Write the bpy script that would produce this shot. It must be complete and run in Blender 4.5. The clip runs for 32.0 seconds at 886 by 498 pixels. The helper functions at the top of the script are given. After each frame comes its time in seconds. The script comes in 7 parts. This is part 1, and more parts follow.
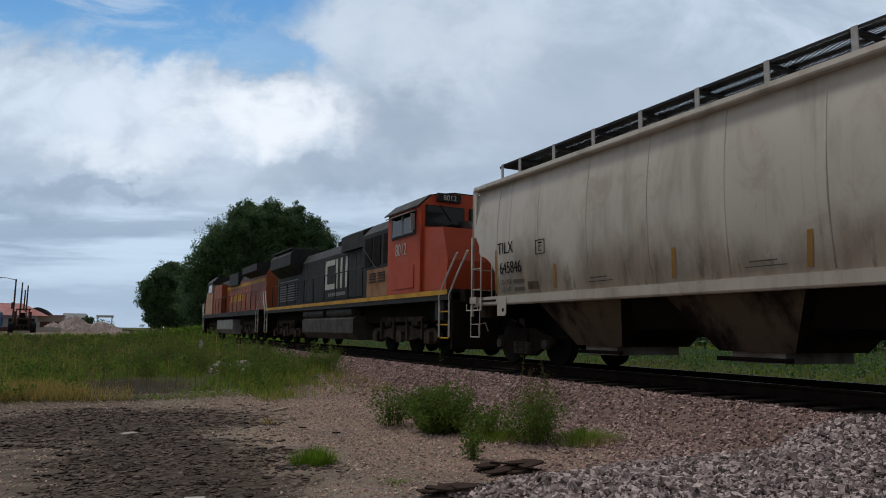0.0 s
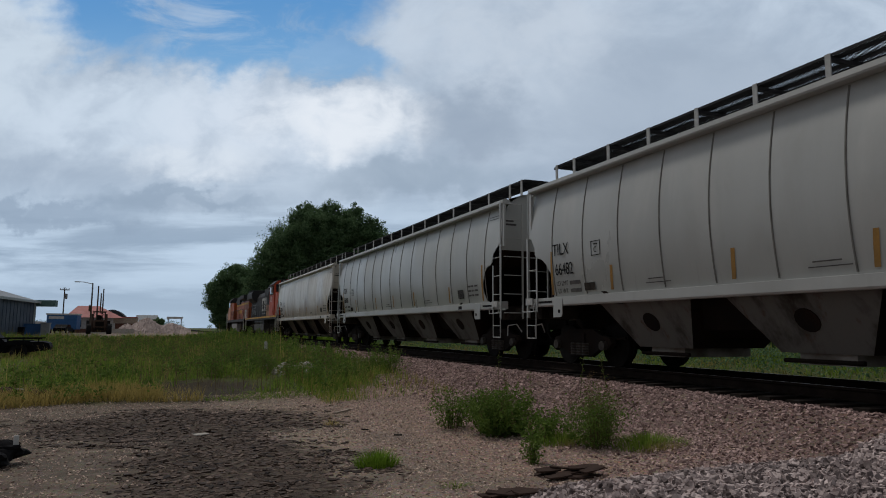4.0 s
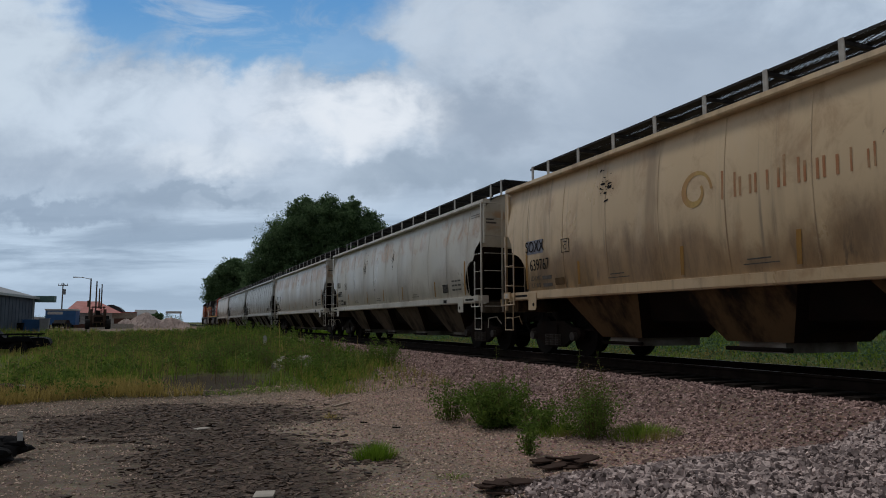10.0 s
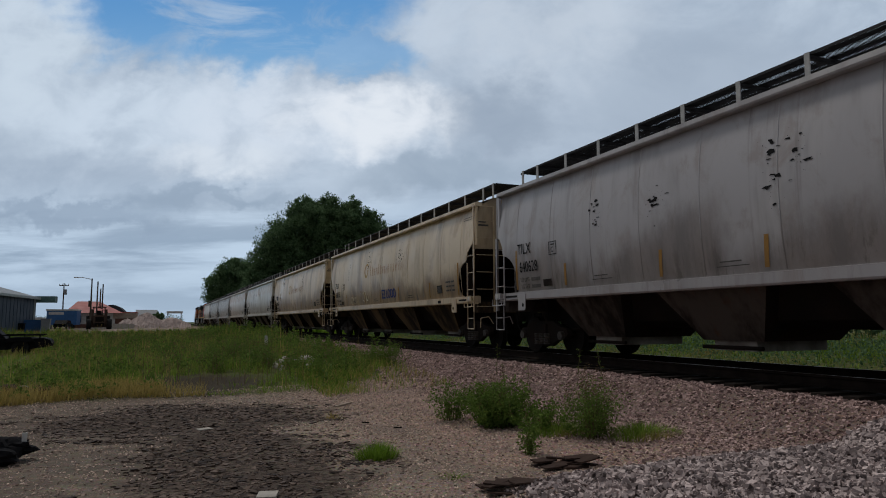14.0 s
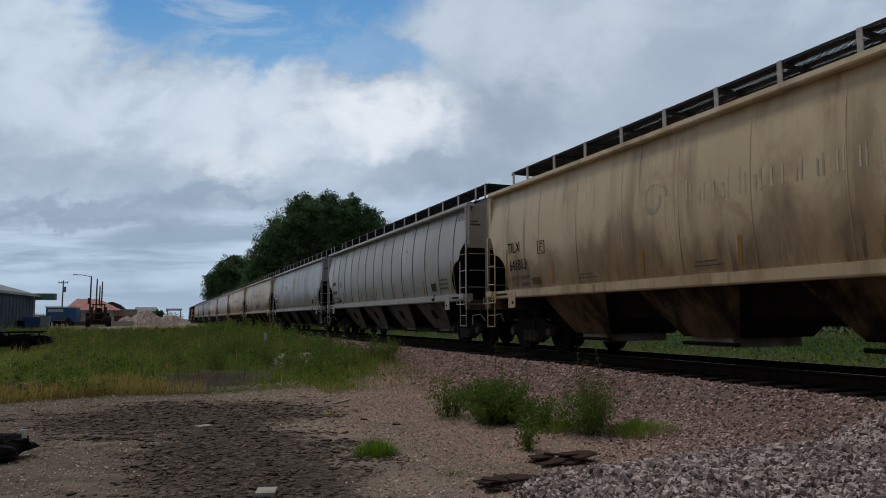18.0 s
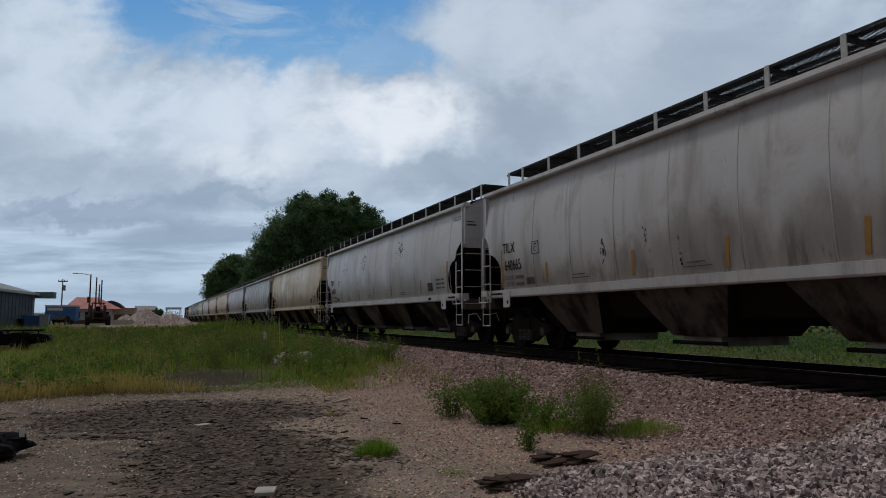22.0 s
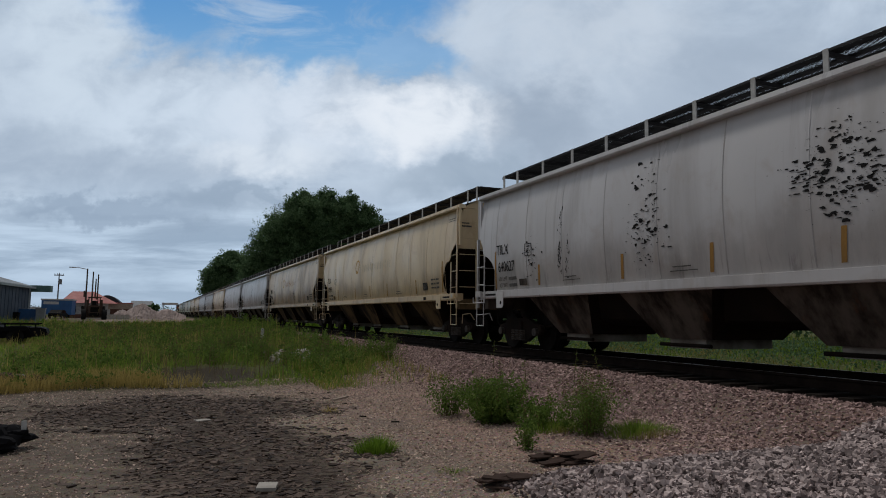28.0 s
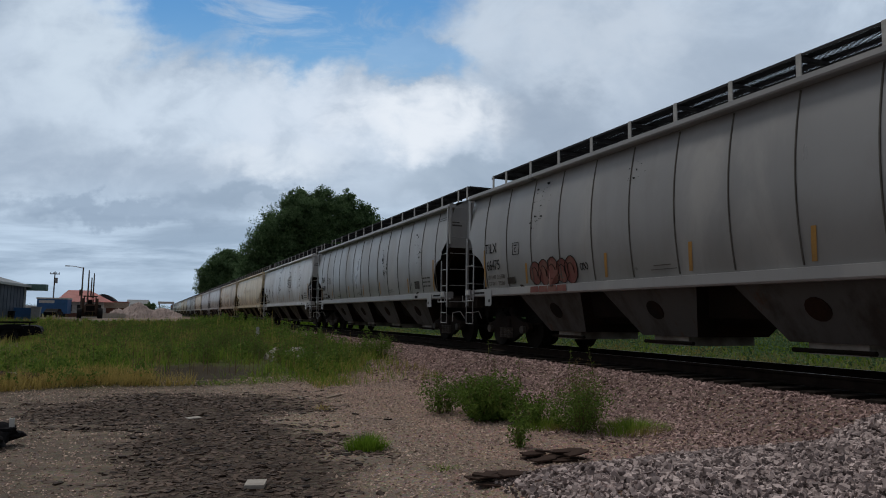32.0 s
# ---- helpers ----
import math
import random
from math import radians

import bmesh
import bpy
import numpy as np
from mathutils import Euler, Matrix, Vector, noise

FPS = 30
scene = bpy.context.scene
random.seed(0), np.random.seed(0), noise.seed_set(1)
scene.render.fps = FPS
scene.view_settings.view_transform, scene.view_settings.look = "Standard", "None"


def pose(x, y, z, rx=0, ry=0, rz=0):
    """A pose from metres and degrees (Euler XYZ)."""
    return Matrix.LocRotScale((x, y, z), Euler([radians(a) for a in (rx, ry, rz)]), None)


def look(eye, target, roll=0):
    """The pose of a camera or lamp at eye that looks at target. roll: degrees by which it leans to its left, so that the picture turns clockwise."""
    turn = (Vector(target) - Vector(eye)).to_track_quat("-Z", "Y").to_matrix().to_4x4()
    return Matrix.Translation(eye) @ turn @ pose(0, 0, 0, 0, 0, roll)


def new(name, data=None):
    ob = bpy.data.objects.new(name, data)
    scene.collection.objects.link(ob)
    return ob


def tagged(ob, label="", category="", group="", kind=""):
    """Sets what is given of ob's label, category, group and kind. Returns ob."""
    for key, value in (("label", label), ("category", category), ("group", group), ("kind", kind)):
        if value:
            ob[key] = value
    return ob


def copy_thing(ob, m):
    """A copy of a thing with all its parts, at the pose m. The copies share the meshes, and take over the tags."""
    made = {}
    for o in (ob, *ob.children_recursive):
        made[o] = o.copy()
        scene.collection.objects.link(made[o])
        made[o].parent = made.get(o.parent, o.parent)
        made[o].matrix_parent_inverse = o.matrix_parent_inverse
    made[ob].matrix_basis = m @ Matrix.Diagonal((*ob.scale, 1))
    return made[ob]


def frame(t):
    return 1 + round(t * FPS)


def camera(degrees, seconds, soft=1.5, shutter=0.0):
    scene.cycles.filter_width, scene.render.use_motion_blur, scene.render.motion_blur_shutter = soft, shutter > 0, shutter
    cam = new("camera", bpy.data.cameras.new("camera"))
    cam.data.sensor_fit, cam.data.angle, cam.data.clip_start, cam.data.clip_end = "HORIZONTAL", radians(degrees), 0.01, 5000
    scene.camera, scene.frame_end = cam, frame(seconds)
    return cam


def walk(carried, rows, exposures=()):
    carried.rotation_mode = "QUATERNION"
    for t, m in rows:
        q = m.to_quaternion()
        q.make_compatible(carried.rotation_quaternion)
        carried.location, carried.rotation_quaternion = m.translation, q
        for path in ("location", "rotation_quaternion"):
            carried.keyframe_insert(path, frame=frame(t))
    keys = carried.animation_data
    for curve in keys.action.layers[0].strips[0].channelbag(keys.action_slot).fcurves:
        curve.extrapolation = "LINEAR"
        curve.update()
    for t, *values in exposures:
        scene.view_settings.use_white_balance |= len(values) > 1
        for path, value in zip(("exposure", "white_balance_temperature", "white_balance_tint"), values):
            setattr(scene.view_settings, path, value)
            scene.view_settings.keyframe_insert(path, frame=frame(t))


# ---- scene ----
cam = camera(66.32, 32.0, soft=1.0)

EYE = 1.55
EXPO = [(0.0, 0.10), (2.0, 0.0), (6.0, -0.06), (12.0, -0.08), (24.0, -0.06), (31.0, -0.02), (32.0, -0.02)]


def stand(x, y, z, turn, tilt, lean):
    """The camera near its standing point: degrees to the right of the track, upwards, and of lean."""
    return pose(x, y, EYE + z, 90 + tilt, 0, -turn) @ pose(0, 0, 0, 0, 0, lean)


walk(cam, [
    (0, stand(0.087, 0.253, -0.114, 27.223, 6.929, 0.757)),
    (0.1, stand(0.045, 0.167, -0.078, 25.951, 6.880, 0.604)),
    (0.2, stand(0.004, 0.083, -0.044, 24.720, 6.833, 0.455)),
    (0.3, stand(-0.023, 0.028, -0.021, 23.915, 6.802, 0.358)),
    (0.4, stand(-0.041, -0.010, -0.005, 23.363, 6.781, 0.292)),
    (0.5, stand(-0.054, -0.036, 0.006, 22.982, 6.766, 0.246)),
    (1, stand(-0.035, 0.005, -0.008, 22.719, 6.839, 0.442)),
    (1.5, stand(-0.000, 0.068, -0.024, 22.606, 6.875, 0.536)),
    (2, stand(0.013, 0.098, -0.035, 22.521, 6.931, 0.599)),
    (2.5, stand(0.025, 0.118, -0.032, 22.467, 6.877, 0.538)),
    (3, stand(0.030, 0.133, -0.030, 22.456, 6.829, 0.444)),
    (3.5, stand(0.039, 0.150, -0.037, 22.395, 6.800, 0.432)),
    (5.5, stand(0.062, 0.226, -0.049, 22.363, 6.705, 0.282)),
    (6, stand(0.060, 0.230, -0.054, 22.336, 6.701, 0.268)),
    (6.5, stand(0.071, 0.243, -0.052, 22.296, 6.621, 0.144)),
    (7, stand(0.068, 0.243, -0.050, 22.282, 6.601, 0.124)),
    (7.5, stand(0.075, 0.259, -0.046, 22.281, 6.545, 0.066)),
    (8, stand(0.078, 0.263, -0.045, 22.276, 6.524, 0.064)),
    (8.5, stand(0.043, 0.214, -0.034, 22.361, 6.484, -0.009)),
    (9, stand(0.043, 0.139, -0.025, 22.446, 6.258, -0.113)),
    (9.5, stand(0.041, 0.103, -0.017, 22.473, 6.165, -0.139)),
    (10, stand(0.032, 0.064, -0.020, 22.529, 6.104, -0.105)),
    (10.5, stand(0.018, 0.058, -0.013, 22.507, 6.126, -0.115)),
    (11, stand(0.025, 0.066, -0.007, 22.472, 6.117, -0.145)),
    (11.5, stand(0.029, 0.067, -0.012, 22.460, 6.132, -0.111)),
    (12, stand(0.030, 0.062, -0.014, 22.445, 6.127, -0.110)),
    (12.5, stand(0.029, 0.052, -0.012, 22.446, 6.119, -0.125)),
    (13, stand(0.027, 0.042, -0.009, 22.469, 6.089, -0.184)),
    (13.5, stand(0.020, 0.030, -0.007, 22.466, 6.064, -0.237)),
    (14, stand(0.008, 0.015, -0.000, 22.481, 6.037, -0.239)),
    (14.5, stand(0.010, 0.011, -0.005, 22.458, 6.029, -0.240)),
    (16.5, stand(0.032, 0.015, -0.022, 22.411, 5.941, -0.152)),
    (17, stand(0.041, 0.024, -0.028, 22.424, 5.942, -0.140)),
    (17.5, stand(0.024, 0.004, -0.016, 22.480, 5.872, -0.185)),
    (18, stand(0.010, -0.014, -0.002, 22.530, 5.808, -0.245)),
    (18.5, stand(0.000, -0.007, -0.000, 22.587, 5.791, -0.195)),
    (19, stand(-0.000, -0.006, -0.000, 22.588, 5.792, -0.194)),
    (19.5, stand(-0.007, 0.007, -0.003, 22.627, 5.797, -0.189)),
    (20, stand(-0.012, 0.005, -0.002, 22.630, 5.795, -0.191)),
    (20.5, stand(-0.002, 0.013, -0.003, 22.577, 5.816, -0.142)),
    (21, stand(-0.001, 0.023, -0.009, 22.589, 5.830, -0.127)),
    (21.5, stand(0.003, 0.029, -0.006, 22.571, 5.813, -0.146)),
    (22, stand(0.018, 0.044, -0.011, 22.556, 5.763, -0.115)),
    (22.5, stand(0.028, 0.050, -0.017, 22.540, 5.802, -0.041)),
    (23, stand(0.041, 0.068, -0.018, 22.545, 5.777, 0.046)),
    (23.5, stand(0.038, 0.070, -0.025, 22.562, 5.825, 0.127)),
    (24, stand(0.041, 0.077, -0.022, 22.595, 5.843, 0.219)),
    (24.5, stand(0.036, 0.072, -0.025, 22.605, 5.876, 0.328)),
    (25, stand(0.023, 0.065, -0.028, 22.649, 5.906, 0.480)),
    (25.5, stand(0.007, 0.045, -0.021, 22.701, 5.871, 0.502)),
    (27.5, stand(-0.055, 0.012, -0.009, 22.801, 5.738, 0.668)),
    (28, stand(-0.057, 0.009, -0.009, 22.786, 5.714, 0.720)),
    (28.5, stand(-0.043, 0.011, -0.002, 22.767, 5.658, 0.619)),
    (29, stand(-0.032, 0.008, -0.013, 22.750, 5.674, 0.694)),
    (29.5, stand(-0.019, 0.019, -0.015, 22.805, 5.626, 0.684)),
    (30, stand(-0.010, 0.018, -0.025, 22.826, 5.656, 0.735)),
    (30.5, stand(0.010, 0.026, -0.021, 22.858, 5.595, 0.660)),
    (31, stand(0.025, 0.037, -0.033, 22.878, 5.628, 0.724)),
    (31.5, stand(0.027, 0.041, -0.038, 22.949, 5.648, 0.746)),
    (32, stand(0.019, 0.031, -0.036, 23.035, 5.639, 0.732)),
], exposures=EXPO)

# ---- world and sun ----
world = bpy.data.worlds.new("overcast_sky")
scene.world = world
world.use_nodes = True
wn, wl = world.node_tree.nodes, world.node_tree.links
wn.clear()
w_out, w_bg = wn.new("ShaderNodeOutputWorld"), wn.new("ShaderNodeBackground")
w_sky, w_mix, w_noise, w_ramp, w_co = (wn.new("ShaderNodeTexSky"), wn.new("ShaderNodeMix"), wn.new("ShaderNodeTexNoise"),
                                        wn.new("ShaderNodeValToRGB"), wn.new("ShaderNodeTexCoord"))
w_sky.sky_type, w_sky.sun_disc = "NISHITA", False
w_sky.sun_elevation, w_sky.sun_rotation = radians(58), radians(331)
w_mix.data_type, w_noise.inputs["Scale"].default_value, w_noise.inputs["Detail"].default_value = "RGBA", 2.6, 6
w_ramp.color_ramp.elements[0].position, w_ramp.color_ramp.elements[0].color = 0.30, (0.75, 0.75, 0.75, 1)
w_ramp.color_ramp.elements[1].position, w_ramp.color_ramp.elements[1].color = 0.52, (1, 1, 1, 1)
wl.new(w_co.outputs["Generated"], w_noise.inputs["Vector"])
wl.new(w_noise.outputs["Fac"], w_ramp.inputs["Fac"])
wl.new(w_ramp.outputs["Color"], w_mix.inputs["Factor"])
wl.new(w_sky.outputs["Color"], w_mix.inputs["A"])
w_mix.inputs["B"].default_value = (5.2, 5.5, 6.0, 1)
wl.new(w_mix.outputs["Result"], w_bg.inputs["Color"])
w_bg.inputs["Strength"].default_value = 0.048
wl.new(w_bg.outputs["Background"], w_out.inputs["Surface"])

sun = new("sun", bpy.data.lights.new("sun", "SUN"))
sun.data.energy, sun.data.angle, sun.data.color = 1.35, radians(12), (1.0, 0.95, 0.88)
sun.matrix_basis = look((-14.0, 24.9, 48.6), (0, 0, 0))

# ---- small kit ----
def box(bm, x0, x1, y0, y1, z0, z1):
    vs = [bm.verts.new((x, y, z)) for z in (z0, z1) for x, y in ((x0, y0), (x1, y0), (x1, y1), (x0, y1))]
    for q in ((3, 2, 1, 0), (4, 5, 6, 7), (0, 1, 5, 4), (1, 2, 6, 5), (2, 3, 7, 6), (3, 0, 4, 7)):
        bm.faces.new([vs[i] for i in q])
    return bm


def rod(bm, a, b, r, n=6, r2=None):
    """A round bar from a to b."""
    a, b = Vector(a), Vector(b)
    q = (b - a).to_track_quat("Z", "Y")
    r2 = r if r2 is None else r2
    ring = []
    for p, rr in ((a, r), (b, r2)):
        ring.append([bm.verts.new(p + q @ Vector((rr * math.cos(i * math.tau / n), rr * math.sin(i * math.tau / n), 0))) for i in range(n)])
    for i in range(n):
        j = (i + 1) % n
        bm.faces.new((ring[0][i], ring[0][j], ring[1][j], ring[1][i]))
    bm.faces.new(ring[0][::-1])
    bm.faces.new(ring[1])
    return bm


def pipe(bm, pts, r, n=6):
    for a, b in zip(pts, pts[1:]):
        rod(bm, a, b, r, n)
    return bm


def slab(bm, outline, axis, a, b):
    """An outline of 2D points, drawn out from a to b along the axis x, y or z."""
    def at(p, s):
        return (s, p[0], p[1]) if axis == "x" else (p[0], s, p[1]) if axis == "y" else (p[0], p[1], s)
    lo, hi = [bm.verts.new(at(p, a)) for p in outline], [bm.verts.new(at(p, b)) for p in outline]
    n = len(outline)
    bm.faces.new(lo[::-1])
    bm.faces.new(hi)
    for i in range(n):
        j = (i + 1) % n
        bm.faces.new((lo[i], lo[j], hi[j], hi[i]))
    return bm


def part(name, bm, material, parent=None, label="", smooth=False, bevel=0.0):
    """One mesh object made of bm, under parent."""
    if bevel:
        bmesh.ops.bevel(bm, geom=[e for e in bm.edges if len(e.link_faces) == 2 and e.calc_face_angle(0) > 0.5], offset=bevel, segments=1, affect="EDGES")
    bmesh.ops.recalc_face_normals(bm, faces=bm.faces)
    me = bpy.data.meshes.new(name)
    bm.to_mesh(me)
    bm.free()
    if smooth:
        me.shade_smooth()
    me.materials.append(material)
    ob = new(name, me)
    ob.parent = parent
    return tagged(ob, label)


def again(ob, m, parent=None):
    """A piece of its own on the mesh of ob."""
    o = new(ob.name.split(".")[0], ob.data)
    o.parent = parent or ob.parent
    o.matrix_basis = m
    if "label" in ob:
        o["label"] = ob["label"]
    return o


def thing(name, m, label, category, group="", kind=""):
    ob = new(name)
    ob.empty_display_size = 0.3
    ob.matrix_basis = m
    return tagged(ob, label, category, group, kind)


def sheet(name, verts, faces, material, smooth=False):
    me = bpy.data.meshes.new(name)
    me.from_pydata(verts, [], faces)
    if smooth:
        me.shade_smooth()
    me.materials.append(material)
    return new(name, me)


def B():
    return bmesh.new()


# ---- materials ----
class Nodes:
    """A material's node tree, with a Principled shader."""
    def __init__(self, name, rough=0.7, metal=0.0):
        self.mat = bpy.data.materials.new(name)
        self.mat.use_nodes = True
        self.n, self.l = self.mat.node_tree.nodes, self.mat.node_tree.links
        self.bsdf = self.n["Principled BSDF"]
        self.bsdf.inputs["Roughness"].default_value, self.bsdf.inputs["Metallic"].default_value = rough, metal
        self.bsdf.inputs["Specular IOR Level"].default_value = 0.12 if rough > 0.74 else 0.35
        self.co = self.n.new("ShaderNodeTexCoord")
        self.space = self.co.outputs["Object"]

    def set(self, socket, value):
        if isinstance(value, bpy.types.NodeSocket):
            self.l.new(value, socket)
        else:
            socket.default_value = (*value, 1) if isinstance(value, tuple) and len(value) == 3 and socket.type == "RGBA" else value

    def noise(self, scale, detail=4, stretch=(1, 1, 1), rough=0.55, warp=0.0, shift=(0, 0, 0)):
        m = self.n.new("ShaderNodeMapping")
        m.inputs["Scale"].default_value, m.inputs["Location"].default_value = stretch, shift
        self.l.new(self.space, m.inputs["Vector"])
        t = self.n.new("ShaderNodeTexNoise")
        t.inputs["Scale"].default_value, t.inputs["Detail"].default_value = scale, detail
        t.inputs["Roughness"].default_value, t.inputs["Distortion"].default_value = rough, warp
        self.l.new(m.outputs["Vector"], t.inputs["Vector"])
        return t.outputs["Fac"]

    def cells(self, scale, stretch=(1, 1, 1), out="Distance", feature="F1"):
        m = self.n.new("ShaderNodeMapping")
        m.inputs["Scale"].default_value = stretch
        self.l.new(self.space, m.inputs["Vector"])
        t = self.n.new("ShaderNodeTexVoronoi")
        t.feature = feature
        t.inputs["Scale"].default_value = scale
        self.l.new(m.outputs["Vector"], t.inputs["Vector"])
        return t.outputs[out]

    def step(self, value, lo, hi, a=0.0, b=1.0):
        t = self.n.new("ShaderNodeMapRange")
        t.interpolation_type = "SMOOTHSTEP"
        self.set(t.inputs["Value"], value)
        for k, v in zip(("From Min", "From Max", "To Min", "To Max"), (lo, hi, a, b)):
            self.set(t.inputs[k], v)
        return t.outputs["Result"]

    def math(self, op, a, b=0.0, c=0.0):
        t = self.n.new("ShaderNodeMath")
        t.operation = op
        for s, v in zip(t.inputs, (a, b, c)):
            self.set(s, v)
        return t.outputs[0]

    def mix(self, fac, a, b, how="MIX"):
        t = self.n.new("ShaderNodeMix")
        t.data_type, t.blend_type = "RGBA", how
        self.set(t.inputs["Factor"], fac)
        self.set(t.inputs["A"], a)
        self.set(t.inputs["B"], b)
        return t.outputs["Result"]

    def axis(self, i):
        t = self.n.new("ShaderNodeSeparateXYZ")
        self.l.new(self.space, t.inputs[0])
        return t.outputs[i]

    def done(self, colour, bump=None, height=0.01, rough=None):
        self.set(self.bsdf.inputs["Base Color"], colour)
        if rough is not None:
            self.set(self.bsdf.inputs["Roughness"], rough)
        if bump is not None:
            t = self.n.new("ShaderNodeBump")
            t.inputs["Distance"].default_value = height
            t.inputs["Strength"].default_value = 0.8
            self.l.new(bump, t.inputs["Height"])
            self.l.new(t.outputs["Normal"], self.bsdf.inputs["Normal"])
        return self.mat


def shift_by_object(k):
    """Moves the texture space by each object's own random number."""
    info, comb, add = k.n.new("ShaderNodeObjectInfo"), k.n.new("ShaderNodeCombineXYZ"), k.n.new("ShaderNodeVectorMath")
    big = k.math("MULTIPLY", info.outputs["Random"], 60.0)
    for i in range(3):
        k.l.new(big, comb.inputs[i])
    k.l.new(k.space, add.inputs[0])
    k.l.new(comb.outputs[0], add.inputs[1])
    plain, k.space = k.space, add.outputs[0]
    return info, plain


def simple(name, colour, rough=0.7, metal=0.0, vary=0.25, scale=3.0, fine=40.0, bump=0.002, dirt=None):
    k = Nodes(name, rough, metal)
    dark = tuple(c * (1 - vary) for c in colour)
    c = k.mix(k.step(k.noise(scale), 0.35, 0.68), colour, dirt or dark)
    g = k.noise(fine, 3)
    c = k.mix(k.step(g, 0.3, 0.75, 0.0, 0.35), c, tuple(x * 0.6 for x in colour))
    return k.done(c, g, bump, k.step(k.noise(scale * 2), 0.3, 0.7, rough, min(1.0, rough + 0.15)))


def car_paint():
    """Weathered enamel. The object's colour gives the paint, its alpha the share of rust, its grime the film of road dirt."""
    k = Nodes("weathered_car_paint", 0.55)
    info, plain = shift_by_object(k)
    base = info.outputs["Color"]
    own = k.n.new("ShaderNodeAttribute")
    own.attribute_type, own.attribute_name = "OBJECT", "grime"
    grime = own.outputs["Fac"]
    z = k.n.new("ShaderNodeSeparateXYZ")
    k.l.new(plain, z.inputs[0])
    z = z.outputs[2]

    def times(c, f):
        return k.mix(1.0, c, f, "MULTIPLY")
    # sun-bleached and dull sheets
    panel = k.noise(0.50, 2, (1, 1, 0.08))
    c = k.mix(k.step(panel, 0.35, 0.65, 0.0, 0.45), base, times(base, (0.80, 0.79, 0.78)))
    pale = k.noise(0.8, 5, (1, 0.9, 0.35), 0.6, 0.4, (3, 3, 9))
    c = k.mix(k.step(pale, 0.50, 0.72, 0.0, 0.35), c, k.mix(0.5, base, (0.62, 0.60, 0.56)))
    # broad stains that hang from the eaves, and thin runs inside them
    stain = k.noise(0.9, 5, (1, 1.1, 0.16), 0.62, 0.3)
    c = k.mix(k.math("MULTIPLY", k.step(stain, 0.50, 0.70, 0.0, 0.80), grime), c, times(base, (0.42, 0.38, 0.34)))
    cloud = k.noise(1.3, 7, (1, 1, 0.7), 0.68, 0.6, (7, 1, 2))
    c = k.mix(k.math("MULTIPLY", k.step(cloud, 0.50, 0.68, 0.0, 0.62), grime), c, times(base, (0.60, 0.49, 0.40)))
    run = k.noise(1.0, 5, (1, 5.5, 0.16), 0.6)
    where = k.step(k.noise(0.45, 3, (1, 1, 0.5), shift=(4, 8, 1)), 0.44, 0.60)
    c = k.mix(k.math("MULTIPLY", k.math("MULTIPLY", k.step(run, 0.56, 0.74, 0.0, 0.8), where), grime), c, (0.105, 0.088, 0.074))
    # dirt thrown up from the wheels, in rounded banks over the lower half
    bank = k.math("ADD", k.math("MULTIPLY", k.noise(0.55, 3, (1, 1, 0.4), 0.5, 0.6), 2.5), k.math("MULTIPLY", k.noise(2.2, 6, (1, 1, 0.6), 0.7), 1.0))
    high = k.math("SUBTRACT", z, bank)
    film = k.math("MULTIPLY", k.step(high, 0.15, 0.85, 0.85, 0.0), grime)
    film = k.math("MULTIPLY", film, k.step(z, 1.48, 1.54, 0.30, 1.0))          # the proud sill sheds it
    dirt = k.mix(k.step(k.noise(1.5, 6, (1, 1.6, 0.4), 0.7), 0.35, 0.65), times(base, (0.52, 0.43, 0.36)), times(base, (0.22, 0.165, 0.13)))
    c = k.mix(film, c, dirt)
    low = k.math("MULTIPLY", k.step(k.noise(1.2, 8, (1, 3.2, 0.5), 0.74, 0.4, (8, 2, 4)), 0.54, 0.64), k.step(z, 1.55, 2.35, 0.75, 0.0))
    c = k.mix(k.math("MULTIPLY", k.math("MULTIPLY", low, grime), k.step(z, 1.48, 1.54, 0.25, 1.0)), c, (0.060, 0.048, 0.041))
    # rust in smears below the eaves
    smear = k.noise(1.0, 6, (1, 1.5, 1.1), 0.62, 0.8, (1, 6, 3))
    band = k.math("MULTIPLY", k.step(z, 2.85, 3.30), k.step(z, 4.02, 3.75))
    limit = k.math("SUBTRACT", 0.68, k.math("MULTIPLY", info.outputs["Alpha"], 0.30))
    limit = k.math("ADD", limit, k.math("MULTIPLY", k.math("SUBTRACT", 1.0, band), 0.20))
    rust = k.step(k.math("SUBTRACT", smear, limit), -0.02, 0.22, 0.0, 0.78)
    c = k.mix(rust, c, k.mix(k.step(k.noise(3.0, 5), 0.35, 0.65), (0.41, 0.215, 0.080), (0.24, 0.128, 0.058)))
    drip = k.step(k.noise(1.0, 5, (1, 6.0, 0.22), 0.6, 0.0, (9, 4, 2)), 0.68, 0.76, 0.0, 0.7)
    c = k.mix(k.math("MULTIPLY", drip, k.step(info.outputs["Alpha"], 0.0, 0.35, 0.15, 1.0)), c, (0.20, 0.10, 0.045))
    chips = k.step(k.noise(3.4, 9, (1, 1.6, 0.7), 0.78), 0.690, 0.715)
    c = k.mix(chips, c, (0.065, 0.052, 0.046))
    k.bsdf.inputs["Specular IOR Level"].default_value = 0.9
    return k.done(c, k.noise(0.8, 3, (1, 1, 0.6)), 0.02, k.step(pale, 0.3, 0.7, 0.27, 0.48))


PAINT = car_paint()
# grime colour taken near black to hold the shade under the train
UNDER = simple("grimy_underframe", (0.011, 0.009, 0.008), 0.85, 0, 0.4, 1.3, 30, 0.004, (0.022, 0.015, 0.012))


